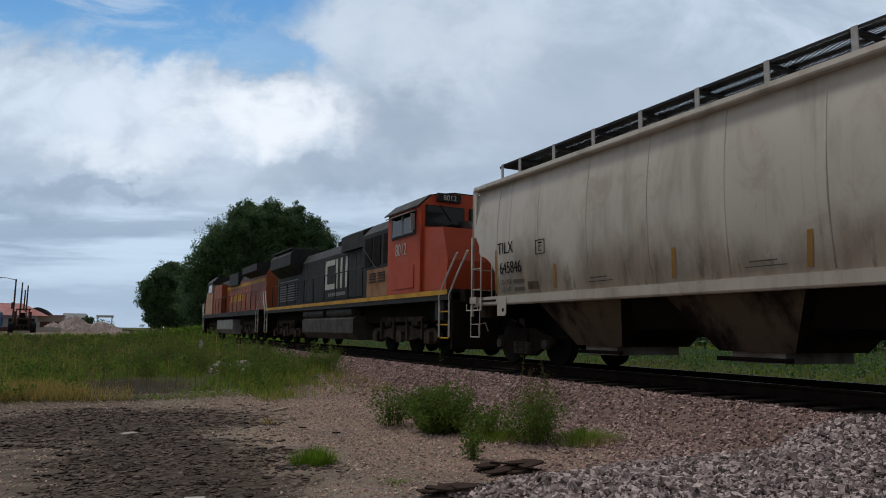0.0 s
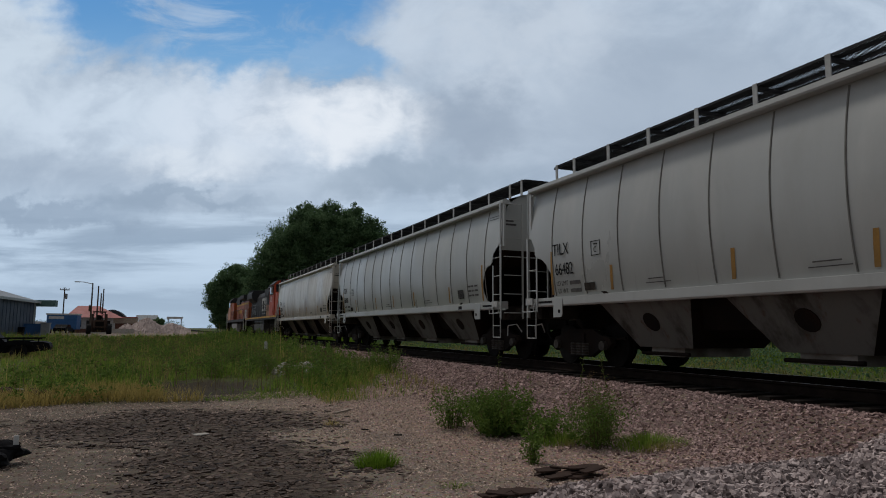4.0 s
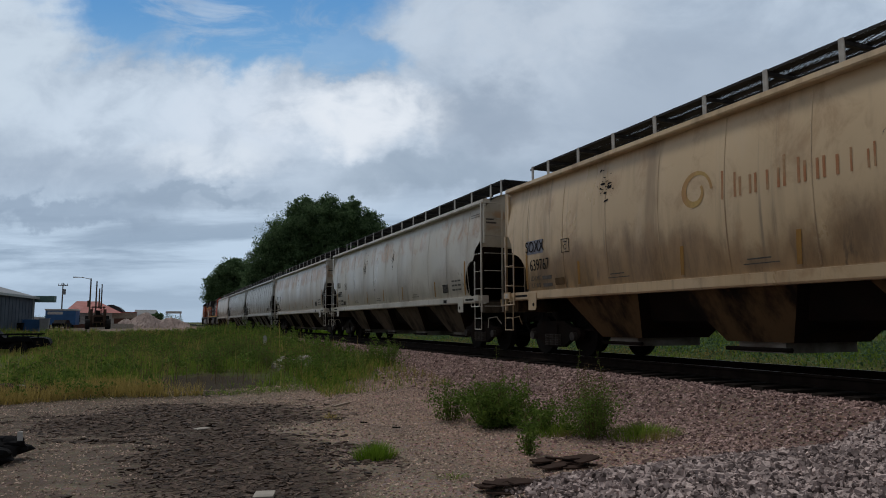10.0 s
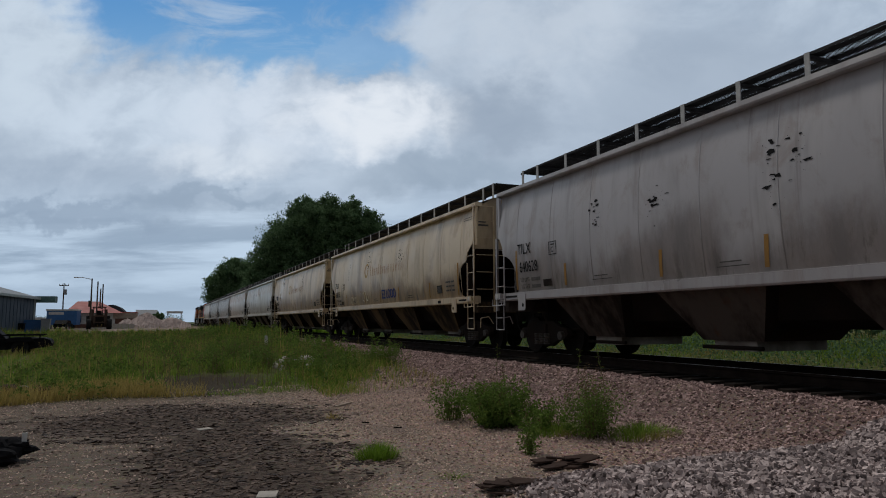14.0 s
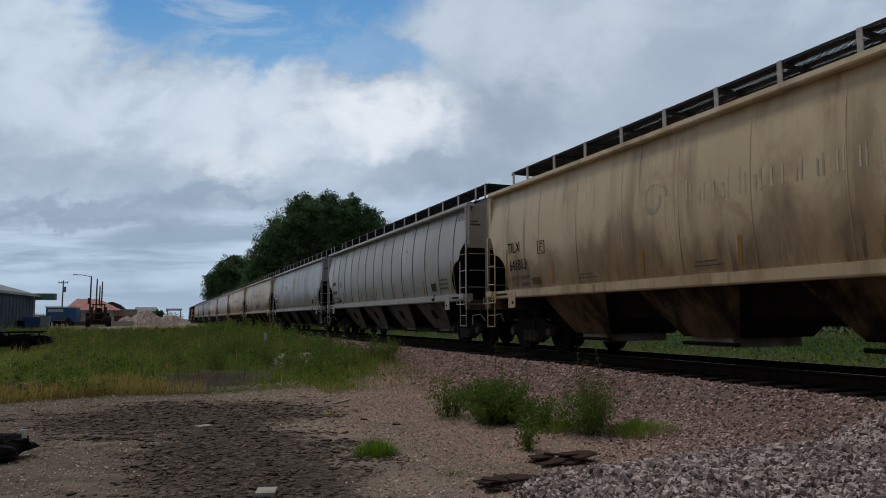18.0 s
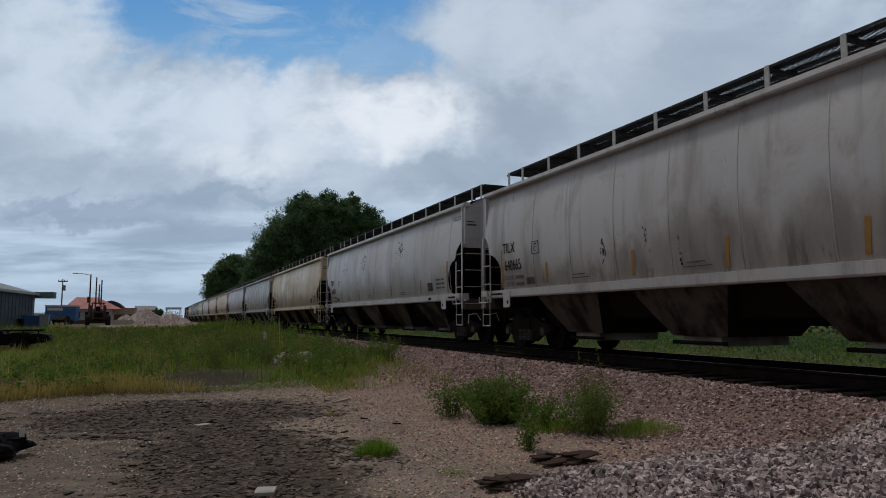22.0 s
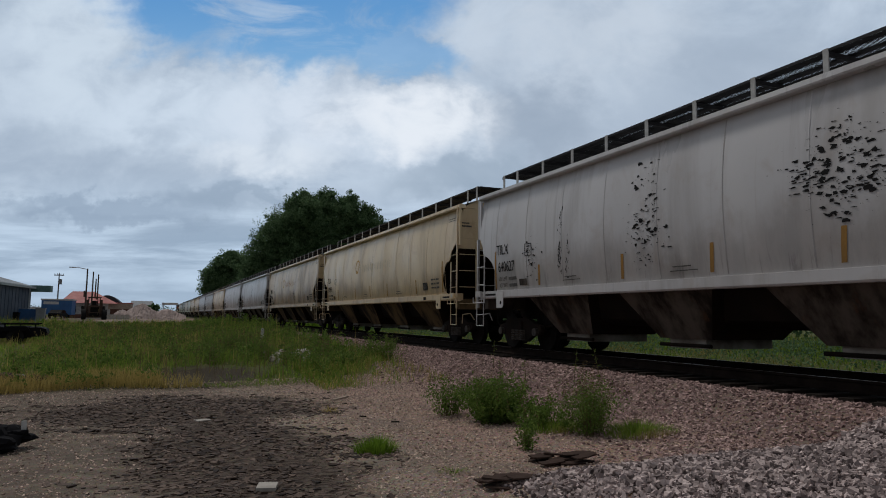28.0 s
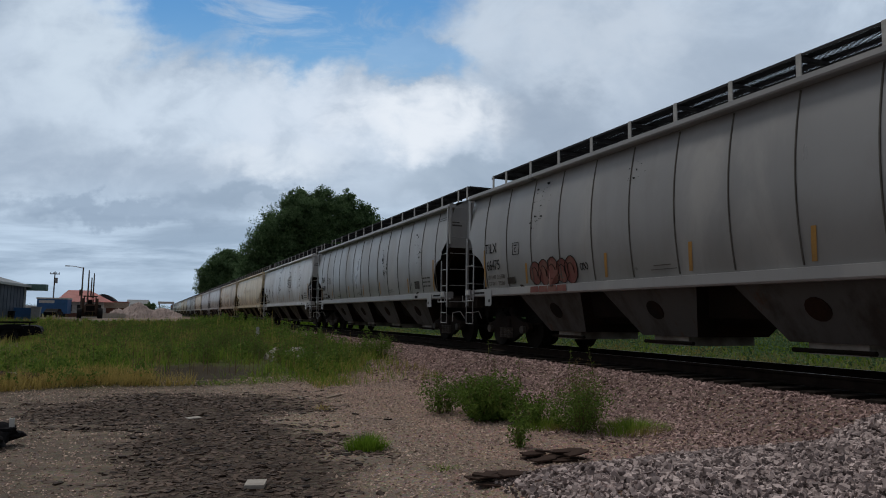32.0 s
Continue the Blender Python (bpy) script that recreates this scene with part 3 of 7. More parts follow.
def truck(owner, y):
    """A three-piece freight truck: side frames, bolster, springs and two wheelsets."""
    bm = B()
    box(bm, -1.15, 1.15, -0.2, 0.2, 0.50, 0.72)
    box(bm, -0.35, 0.35, -0.35, 0.35, 0.72, 0.84)
    tr = part("truck", bm, UNDER, owner, "black cast-steel freight truck", bevel=0.02)
    tr.matrix_basis = pose(0, y, 0)
    for s in (-1, 1):
        top = [(-1.12, 0.50), (-1.05, 0.62), (-0.78, 0.66), (-0.45, 0.80), (0.45, 0.80), (0.78, 0.66), (1.05, 0.62), (1.12, 0.50), (0.98, 0.36),
               (0.72, 0.38), (0.36, 0.20), (-0.36, 0.20), (-0.72, 0.38), (-0.98, 0.36)]
        part("side_frame", slab(B(), top, "x", s * 0.98, s * 1.10), UNDER, tr, bevel=0.02)
        for i in range(3):
            bm, prof = B(), [0.10, 0.075]
            ring = []
            for j in range(10):
                r = prof[j % 2]
                ring.append([bm.verts.new((s * 1.11 + r * math.cos(q * math.tau / 8), -0.22 + 0.22 * i + r * math.sin(q * math.tau / 8), 0.24 + 0.029 * j)) for q in range(8)])
            for lo, hi in zip(ring, ring[1:]):
                for q in range(8):
                    bm.faces.new((lo[q], lo[(q + 1) % 8], hi[(q + 1) % 8], hi[q]))
            part("spring", bm, CAP, tr)
        for yy in (-0.89, 0.89):
            part("bearing_cap", rod(B(), (s * 1.10, yy, 0.455), (s * 1.19, yy, 0.455), 0.10, 14), CAP, tr, "round bearing end cap")
    for yy in (-0.89, 0.89):
        ws, extra = wheelset(tr, yy)
        extra.free()
    return tr


def hopper_bay(y0, y1, m, gate, sq):
    """A pyramid under the floor, open to an outlet gate."""
    bm = B()
    top = [(-1.50, y0, 1.50), (1.50, y0, 1.50), (1.50, y1, 1.50), (-1.50, y1, 1.50)]
    mid = [(-1.42, y0 + 0.10, 1.36), (1.42, y0 + 0.10, 1.36), (1.42, y1 - 0.10, 1.36), (-1.42, y1 - 0.10, 1.36)]
    low = [(-0.86, m - sq, gate), (0.86, m - sq, gate), (0.86, m + sq, gate), (-0.86, m + sq, gate)]
    rings = [[bm.verts.new(p) for p in r] for r in (top, mid, low)]
    for a, b in zip(rings, rings[1:]):
        for i in (1, 3):
            bm.faces.new((a[i], a[(i + 1) % 4], b[(i + 1) % 4], b[i]))
    bm.faces.new(rings[-1])
    bm.faces.new(rings[0][::-1])
    ends = []
    for i in (0, 2):
        e = B()
        v = [e.verts.new(p) for p in (top[i], top[i + 1], mid[i + 1], mid[i], low[i + 1], low[i])]
        e.faces.new((v[0], v[1], v[2], v[3]))
        e.faces.new((v[3], v[2], v[4], v[5]))
        ends.append(e)
    return bm, ends


def build_hopper(bays):
    """One car at the rail's height, its nose towards +y. bays: 3 builds the smooth welded type, 4 the ribbed one."""
    car = thing("hopper_car", pose(0, 0, 0), "covered grain hopper car", "rail car", "hopper cars of the train")
    full = 0.15 if bays == 3 else 0.19
    painted = []

    def p(name, bm, label="", **kw):
        painted.append(part(name, bm, PAINT, car, label, **kw))
        return painted[-1]
    for s in (-1, 1):
        p("side_panel", side_panel(s, full), smooth=True)
        p("side_sill", slab(B(), [(s * 1.46, 1.31), (s * 1.62, 1.31), (s * 1.64, 1.34), (s * 1.64, 1.50), (s * 1.52, 1.515), (s * 1.46, 1.50)], "y", -HALF + 0.02, HALF - 0.02))
        p("roof_rail", slab(B(), [(s * 1.43, 4.06), (s * 1.645, 4.06), (s * 1.66, 4.09), (s * 1.65, 4.17), (s * 1.57, 4.20), (s * 1.43, 4.16)], "y", -HALF - 0.06, HALF + 0.06))
    n = 11 if bays == 3 else 14
    s0 = None
    for i in range(n):
        y = -7.8 + 15.6 * i / (n - 1)
        if s0 is None:
            s0 = part("side_seam", seam(-1, full, 0.014 if bays == 3 else 0.016, 0.007 if bays == 3 else 0.014), SEAM if bays == 4 else PAINT, car)
            s0.matrix_basis = pose(0, y, 0)
        else:
            again(s0, pose(0, y, 0))
    bm = B()
    xs = [-1.58 + 3.16 * i / 12 for i in range(13)]
    rows = [[bm.verts.new((x, y, roof_z(x) - 0.02)) for x in xs] for y in (-HALF, HALF)]
    for i in range(12):
        bm.faces.new((rows[0][i], rows[0][i + 1], rows[1][i + 1], rows[1][i]))
    p("roof", bm, smooth=True)
    p("hatch_trough", slab(B(), [(-0.30, 4.45), (0.30, 4.45), (0.30, 4.58), (0.24, 4.63), (-0.24, 4.63), (-0.30, 4.58)], "y", -7.9, 7.9))
    for e in (-1, 1):
        # end: upright bulkhead above, slope sheet below
        bm = B()
        flank = [(bulge(z, full) - 0.02, z) for z in (2.86, 3.1, 3.4, 3.7, 3.9, 4.08)]
        arch = [(-a, b) for a, b in flank] + [(x, roof_z(x) - 0.025) for x in xs[2:-2]] + flank[::-1]
        slab(bm, arch, "y", e * (HALF - 0.14), e * (HALF - 0.11))
        p("end_bulkhead", bm)
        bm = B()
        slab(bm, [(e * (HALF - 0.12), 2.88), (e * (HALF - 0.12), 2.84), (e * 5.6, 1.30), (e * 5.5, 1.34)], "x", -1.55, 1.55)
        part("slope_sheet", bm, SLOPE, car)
        bm = B()
        box(bm, -0.30, 0.30, e * 5.5, e * (HALF + 0.10), 0.78, 1.10)
        part("draft_sill", bm, UNDER, car, bevel=0.01)
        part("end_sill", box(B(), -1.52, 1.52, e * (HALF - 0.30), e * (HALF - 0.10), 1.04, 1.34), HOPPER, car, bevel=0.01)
        bm = B()
        box(bm, -0.10, 0.10, e * (HALF + 0.05), e * (HALF + 0.46), 0.80, 0.96)
        box(bm, -0.16, 0.14, e * (HALF + 0.42), e * (HALF + 0.68), 0.74, 1.02)
        part("coupler", bm, IRON, car, "knuckle coupler", bevel=0.02)
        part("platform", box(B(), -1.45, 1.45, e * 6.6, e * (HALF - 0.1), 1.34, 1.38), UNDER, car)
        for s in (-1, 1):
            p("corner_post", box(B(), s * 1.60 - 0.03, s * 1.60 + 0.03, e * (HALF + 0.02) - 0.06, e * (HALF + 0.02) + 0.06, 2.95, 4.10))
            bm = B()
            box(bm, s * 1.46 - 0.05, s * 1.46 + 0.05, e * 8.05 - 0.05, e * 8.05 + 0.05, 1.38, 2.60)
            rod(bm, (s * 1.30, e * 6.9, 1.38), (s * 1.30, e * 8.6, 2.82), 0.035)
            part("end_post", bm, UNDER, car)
        # the corner stile carries the rungs of both ladders
        yc, yi = (HALF + 0.10, HALF - 0.33) if e > 0 else (-HALF + 0.07, -HALF + 0.50)
        p("ladder_stile", box(B(), -1.668, -1.640, yc - 0.030, yc + 0.030, 1.06, 2.96 if e > 0 else 4.14))
        p("ladder_stile", box(B(), -1.668, -1.650, yi - 0.024, yi + 0.024, 1.20, 2.47))
        lad = ladder("side_ladder", car, (-1.66, min(yc, yi)), abs(yc - yi), [1.21 + 0.485 * i for i in range(4 if e < 0 else 3)], "y", PAINT, "steel side ladder")
        painted.extend([lad, *lad.children])
        ye = e * (HALF + 0.10)
        p("end_stile", box(B(), -1.115, -1.070, ye - 0.014, ye + 0.014, 1.06, 4.08))
        if e > 0:
            p("end_stile", box(B(), -1.640, -1.600, ye - 0.014, ye + 0.014, 1.06, 4.08))
        lad = ladder("end_ladder", car, (-1.64, ye), 0.56, [1.21 + 0.485 * i for i in range(6)] + [4.06], "x", PAINT, "steel end ladder")
        painted.extend([lad, *lad.children])
        for zz in (1.3, 4.0):
            p("ladder_bracket", box(B(), -1.62, -1.58, min(ye, e * (HALF - 0.12)), max(ye, e * (HALF - 0.12)), zz - 0.02, zz + 0.02))
        yy = e * (HALF - (0.02 if e > 0 else 0.34))
        p("sill_step", pipe(B(), [(-1.63, yy - 0.21, 1.32), (-1.63, yy - 0.21, 0.58), (-1.63, yy + 0.21, 0.58), (-1.63, yy + 0.21, 1.32)], 0.014))
        p("step_bar", rod(B(), (-1.63, yy - 0.21, 0.88), (-1.63, yy + 0.21, 0.88), 0.012))
        jk = 7.42 if e > 0 else -7.14
        p("jacking_plate", slab(B(), [(jk, 1.46), (jk + e * 0.36, 1.46), (jk + e * 0.36, 1.06), (jk + e * 0.05, 1.06), (jk, 1.12)], "x", -1.655, -1.64))
        part("jacking_hole", rod(B(), (-1.66, jk + e * 0.12, 1.19), (-1.653, jk + e * 0.12, 1.19), 0.045, 12), STENCIL, car, "round dark hole")
        part("air_hose", pipe(B(), [(-0.35, e * (HALF + 0.05), 0.95), (-0.45, e * (HALF + 0.25), 0.72), (-0.40, e * (HALF + 0.45), 0.45), (-0.2, e * (HALF + 0.6), 0.5)], 0.022), IRON, car)
        yb = yy
        box_ = p("placard_box", box(B(), -1.70, -1.66, yb - 0.15, yb + 0.15, 1.36, 1.52), "pale placard box", bevel=0.01)
        part("sticker", box(B(), -1.705, -1.70, yb - 0.05, yb + 0.06, 1.39, 1.49), WHITE, box_, "white square sticker")
        p("grab_loop", pipe(B(), [(-1.65, yb - 0.26, 1.40), (-1.72, yb - 0.26, 1.36), (-1.72, yb - 0.26, 1.20), (-1.72, yb + 0.26, 1.20), (-1.72, yb + 0.26, 1.36)], 0.013))
        p("end_handhold", rod(B(), (-1.08, e * (HALF + 0.11), 2.66), (0.5, e * (HALF + 0.11), 2.66), 0.013))
        part("brake_rigging", pipe(B(), [(-0.9, e * 6.2, 0.62), (-0.9, e * 7.0, 0.55), (-0.4, e * 7.2, 0.5)], 0.03), UNDER, car)
        p("uncoupling_lever", pipe(B(), [(-1.50, e * (HALF + 0.02), 0.62), (-1.50, e * (HALF + 0.04), 0.88), (-1.28, e * (HALF + 0.10), 0.92), (-1.16, e * (HALF + 0.16), 0.72)], 0.014))
        truck(car, e * 7.55)
    # sill and ridges as one dark block that closes the view between bays
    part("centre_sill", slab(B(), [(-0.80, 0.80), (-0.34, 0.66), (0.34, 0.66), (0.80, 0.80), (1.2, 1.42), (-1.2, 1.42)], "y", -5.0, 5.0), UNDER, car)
    # dark sheets added on the far side to stop sky showing through the ends
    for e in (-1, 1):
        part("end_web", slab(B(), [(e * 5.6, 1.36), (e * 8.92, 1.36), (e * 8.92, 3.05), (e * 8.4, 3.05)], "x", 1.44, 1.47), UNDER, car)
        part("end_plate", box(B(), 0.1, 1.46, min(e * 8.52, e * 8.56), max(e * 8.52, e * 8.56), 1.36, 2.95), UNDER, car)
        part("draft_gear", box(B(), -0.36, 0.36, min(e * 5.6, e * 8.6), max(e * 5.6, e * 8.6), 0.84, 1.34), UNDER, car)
    span, half = (3.53, 1.36) if bays == 3 else (3.38, 1.42)
    for i in range(4):
        m = span * (i - 1.5)
        lo, hi = m - half, m + half
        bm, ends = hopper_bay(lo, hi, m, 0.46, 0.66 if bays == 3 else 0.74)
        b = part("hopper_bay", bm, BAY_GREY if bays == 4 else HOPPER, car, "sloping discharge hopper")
        # end faces get the black sheet: their shade is painted in
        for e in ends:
            part("bay_slope", e, SLOPE, b, "sooted slope plate, coloured black for its shade")
        if bays == 4:
            q = Vector((-1.16, m, 0.945))
            part("inspection_port", rod(B(), q, q + Vector((-0.849, 0, -0.528)) * 0.02, 0.20, 14), SLOPE, b, "round dark inspection port")
        part("outlet_gate", box(B(), -0.80, 0.80, m - 0.46, m + 0.46, 0.29, 0.48), GATE, b, "pale discharge gate", bevel=0.015)
        part("gate_rack", pipe(B(), [(-0.78, m - 0.55, 0.34), (-0.78, m + 0.75, 0.34)], 0.04), UNDER, b)
    # running boards of expanded metal on posts, with platforms across the ends
    for s in (-1, 1):
        x0, x1, z = s * 0.95, s * 0.22, 4.79
        bm = B()
        y = -HALF + 0.1
        while y < HALF - 0.2:
            for a, b in ((0.0, 0.032), (0.032, 0.0)):
                bm.faces.new([bm.verts.new(q) for q in ((x0, y + a, z), (x0, y + a + 0.015, z - 0.0045), (x1, y + b + 0.015, z - 0.0045), (x1, y + b, z))])
            y += 0.032
        for i in range(2):
            xx = x0 + (x1 - x0) * (i + 1) / 3
            box(bm, xx - 0.006, xx + 0.006, -HALF + 0.1, HALF - 0.1, z - 0.006, z + 0.004)
        board = part("running_board", bm, GRATE, car, "black expanded-metal walkway")
        tagged(board, kind="stuff")
        for xx in (x0, x1):
            part("edge_bar", box(B(), xx - 0.012, xx + 0.012, -HALF + 0.1, HALF - 0.1, z - 0.034, z + 0.005), GRATE, board)
    for e in (-1, 1):
        lo, hi = min(e * (HALF - 0.64), e * HALF), max(e * (HALF - 0.64), e * HALF)
        plat = part("end_platform", slab(B(), [(-0.95, lo), (0.95, lo), (0.95, lo + 0.03), (-0.95, lo + 0.03)], "z", 4.745, 4.785), GRATE, car, "black slatted end platform")
        first = None
        for i in range(15):
            mm = pose(0, lo + 0.06 + i * 0.041, 0)
            if first is None:
                first = part("slat", box(B(), -0.94, 0.94, -0.009, 0.009, 4.755, 4.78), GRATE, plat)
                first.matrix_basis = mm
            else:
                again(first, mm)
        for xx in (-0.93, 0.0, 0.93):
            part("bearer", box(B(), xx - 0.012, xx + 0.012, lo + 0.03, hi, 4.72, 4.754), GRATE, plat)
        p("platform_brace", pipe(B(), [(0.55, e * (HALF - 0.12), 4.20), (0.55, e * (HALF + 0.04), 4.74)], 0.018))
    first = None
    ys = [-HALF + 0.16, -HALF + 0.82] + [-HALF + 0.82 + 1.325 * i for i in range(1, 13)] + [HALF - 0.16]
    for y in ys:
        if first is None:
            first = part("walkway_post", box(B(), -0.975, -0.955, -0.045, 0.045, roof_z(0.95) - 0.05, 4.80), POST, car, "pale walkway post")
            first.matrix_basis = pose(0, y, 0)
        else:
            again(first, pose(0, y, 0))
    bearer = None
    for y in ys[1:-1]:
        for s in (-1, 1):
            if bearer is None:
                bearer = part("walkway_bearer", box(B(), -0.36, 0.36, -0.03, 0.03, 4.70, 4.765), GRATE, car)
                bearer.matrix_basis = pose(s * 0.59, y, 0)
            else:
                again(bearer, pose(s * 0.59, y, 0))
    # lower-edge reflectors
    first = None
    for yr in (7.87, -7.58):
        bm = B()
        for za, zb in zip((1.57, 1.8, 2.05, 2.3), (1.8, 2.05, 2.3, 2.54)):
            o = [(yr + dy - 0.10 * (zz - 2.05), zz) for dy, zz in ((-0.045, za), (0.045, za), (0.045, zb), (-0.045, zb))]
            bm.faces.new([bm.verts.new((-bulge(zz, full) - 0.006, yy, zz)) for yy, zz in o])
        part("end_reflector", bm, YELLOW, car, "tall dull yellow reflector strip")
    first = None
    for y in (-5.2, -2.0, 0.3, 2.6, 5.7):
        if first is None:
            bm = B()
            for za, zb in ((1.58, 1.82), (1.82, 2.06)):
                bm.faces.new([bm.verts.new((-bulge(zz, full) - 0.006, yy - 0.12 * (zz - 1.8), zz)) for yy, zz in ((-0.042, za), (0.042, za), (0.042, zb), (-0.042, zb))])
            first = part("reflector", bm, YELLOW, car, "dull yellow reflector strip")
            first.matrix_basis = pose(0, y, 0)
        else:
            again(first, pose(0, y, 0))
    return car, painted

# ---- locomotives ----
GLASS = Nodes("dark_cab_glass", 0.08).done((0.015, 0.018, 0.02))
LOCO_BLACK = simple("sooty_black_enamel", (0.011, 0.0115, 0.013), 0.6, 0, 0.3, 1.2, 30, 0.002, (0.022, 0.021, 0.020))
LOCO_RED = simple("red_orange_enamel", (0.47, 0.062, 0.018), 0.5, 0, 0.25, 0.9, 25, 0.002, (0.40, 0.065, 0.025))
LOCO_ORANGE = simple("orange_enamel", (0.33, 0.070, 0.020), 0.5, 0, 0.3, 0.9, 25, 0.002, (0.30, 0.08, 0.026))
LOCO_PALE = simple("faded_salmon_enamel", (0.52, 0.27, 0.17), 0.55, 0, 0.2, 1.0, 25, 0.002)
LOCO_GREY = simple("silver_grey_paint", (0.30, 0.30, 0.30), 0.55, 0.1, 0.3, 1.0, 25, 0.002)
LOCO_DUSTY = simple("dust_covered_tank_enamel", (0.060, 0.056, 0.052), 0.6, 0, 0.4, 1.6, 25, 0.003, (0.035, 0.031, 0.028))
TRUCK_DUST = simple("brown_dust_on_cast_steel", (0.062, 0.050, 0.040), 0.85, 0, 0.5, 2.5, 30, 0.005, (0.024, 0.019, 0.015))
LOCO_TAN = simple("scorched_tan_louvre", (0.36, 0.19, 0.09), 0.65, 0, 0.4, 1.4, 25, 0.002, (0.22, 0.08, 0.04))
SILL_YELLOW = simple("yellow_sill_stripe", (0.62, 0.33, 0.03), 0.55, 0, 0.3, 1.4, 25, 0.001)
DARK_GREEN = simple("dull_green_roof", (0.045, 0.062, 0.045), 0.65, 0, 0.3, 1.0, 25, 0.002)


def lettering(text, size, material, parent, m, name="lettering", label="", squeeze=1.0):
    """Flat letters in the built-in font, as one mesh."""
    cu = bpy.data.curves.new("letters", "FONT")
    cu.body, cu.size, cu.align_x, cu.align_y, cu.extrude = text, size, "CENTER", "CENTER", 0.002
    tmp = new("letters", cu)
    bpy.context.view_layer.update()
    me = bpy.data.meshes.new_from_object(tmp.evaluated_get(bpy.context.evaluated_depsgraph_get()))
    bpy.data.objects.remove(tmp)
    me.transform(Matrix.Diagonal((squeeze, 1, 1, 1)))
    me.name = name
    me.materials.clear()
    me.materials.append(material)
    ob = new(name, me)
    ob.parent = parent
    ob.matrix_basis = m
    return tagged(ob, label)


def on_side(x, y, z):
    """Upright on the side that faces -x, reading from the nose to the tail."""
    return Matrix.Translation((x, y, z)) @ Matrix(((0, 0, -1, 0), (-1, 0, 0, 0), (0, 1, 0, 0), (0, 0, 0, 1)))


def loco_truck(owner, y, n):
    bm = B()
    box(bm, -1.0, 1.0, -1.9, 1.9, 0.62, 0.80)
    tr = part("truck", bm, UNDER, owner, "three-axle locomotive truck", bevel=0.02)
    tr.matrix_basis = pose(0, y, 0)
    for s in (-1, 1):
        prof = [(-2.45, 0.62), (-2.2, 0.80), (-1.3, 0.72), (-0.5, 0.86), (0.5, 0.86), (1.3, 0.72), (2.2, 0.80), (2.45, 0.62), (2.3, 0.42), (1.9, 0.34),
                (1.2, 0.52), (0.4, 0.40), (-0.4, 0.40), (-1.2, 0.52), (-1.9, 0.34), (-2.3, 0.42)]
        f = part("side_frame", slab(B(), prof, "x", s * 1.10, s * 1.26), TRUCK_DUST, tr, bevel=0.02)
        for yy in (-1.95, 0, 1.95):
            part("journal_box", box(B(), min(s * 1.26, s * 1.38), max(s * 1.26, s * 1.38), yy - 0.17, yy + 0.17, 0.36, 0.68), TRUCK_DUST, f, bevel=0.03)
        for yy in (-1.0, 1.0):
            part("brake_cylinder", rod(B(), (s * 1.22, yy - 0.2, 0.95), (s * 1.22, yy + 0.25, 0.90), 0.10, 10), TRUCK_DUST, f)
        for yy in (-1.5, -0.45, 0.55, 1.55):
            part("hanger", box(B(), min(s * 1.26, s * 1.33), max(s * 1.26, s * 1.33), yy - 0.05, yy + 0.05, 0.46, 1.06), TRUCK_DUST, f, bevel=0.015)
        part("equaliser", box(B(), min(s * 1.14, s * 1.30), max(s * 1.14, s * 1.30), -1.55, 1.55, 0.98, 1.12), TRUCK_DUST, f, bevel=0.03)
    for yy in (-1.95, 0, 1.95):
        ws, extra = wheelset(tr, yy)
        extra.free()
        ws.matrix_basis = pose(0, yy, 0.50)
    return tr


def stanchions(loco, ys, mat, x=-1.50, z0=1.82, z1=2.85):
    first = None
    for y in ys:
        if first is None:
            first = part("stanchion", rod(B(), (x, 0, z0), (x, 0, z1), 0.020), mat, loco)
            first.matrix_basis = pose(0, y, 0)
        else:
            again(first, pose(0, y, 0))
    part("handrail", pipe(B(), [(x, ys[0], z1), (x, ys[-1], z1)], 0.020), mat, loco)


def end_steps(loco, e, yend, mat):
    """Stairwell, pilot, coupler and the slanting grab rails at one end."""
    y0, y1 = sorted((e * (yend - 0.95), e * (yend - 0.45)))
    part("stairwell", box(B(), -1.2, 1.2, y0, y1, 0.55, 1.5), UNDER, loco, "black stairwell")
    for i in range(4):
        st = part("step", box(B(), -1.52, -1.19, y0, y1, 0.52 + 0.34 * i, 0.56 + 0.34 * i), UNDER, loco)
        part("step_edge", box(B(), -1.535, -1.521, y0, y1, 0.52 + 0.34 * i, 0.555 + 0.34 * i), SILL_YELLOW, st, "yellow step edge")
    part("pilot", slab(B(), [(-1.5, 0.25), (1.5, 0.25), (1.5, 1.70), (-1.5, 1.70)], "y", e * (yend - 0.40), e * (yend - 0.30)), UNDER, loco, bevel=0.02)
    part("anticlimber", box(B(), -1.3, 1.3, min(e * (yend - 0.35), e * yend), max(e * (yend - 0.35), e * yend), 1.45, 1.78), UNDER, loco, bevel=0.03)
    bm = B()
    box(bm, -0.12, 0.12, min(e * (yend - 0.3), e * (yend + 0.25)), max(e * (yend - 0.3), e * (yend + 0.25)), 0.72, 0.98)
    box(bm, -0.17, 0.15, min(e * (yend + 0.2), e * (yend + 0.5)), max(e * (yend + 0.2), e * (yend + 0.5)), 0.68, 1.04)
    part("coupler", bm, IRON, loco, bevel=0.02)
    for o in (-0.98, -0.42):
        part("grab_rail", pipe(B(), [(-1.54, e * (yend + o), 0.55), (-1.54, e * (yend + o), 1.65), (-1.54, e * (yend + o + 0.42), 2.15), (-1.48, e * (yend + o + 0.86), 2.72)], 0.028), mat, loco, "white slanting grab rail")


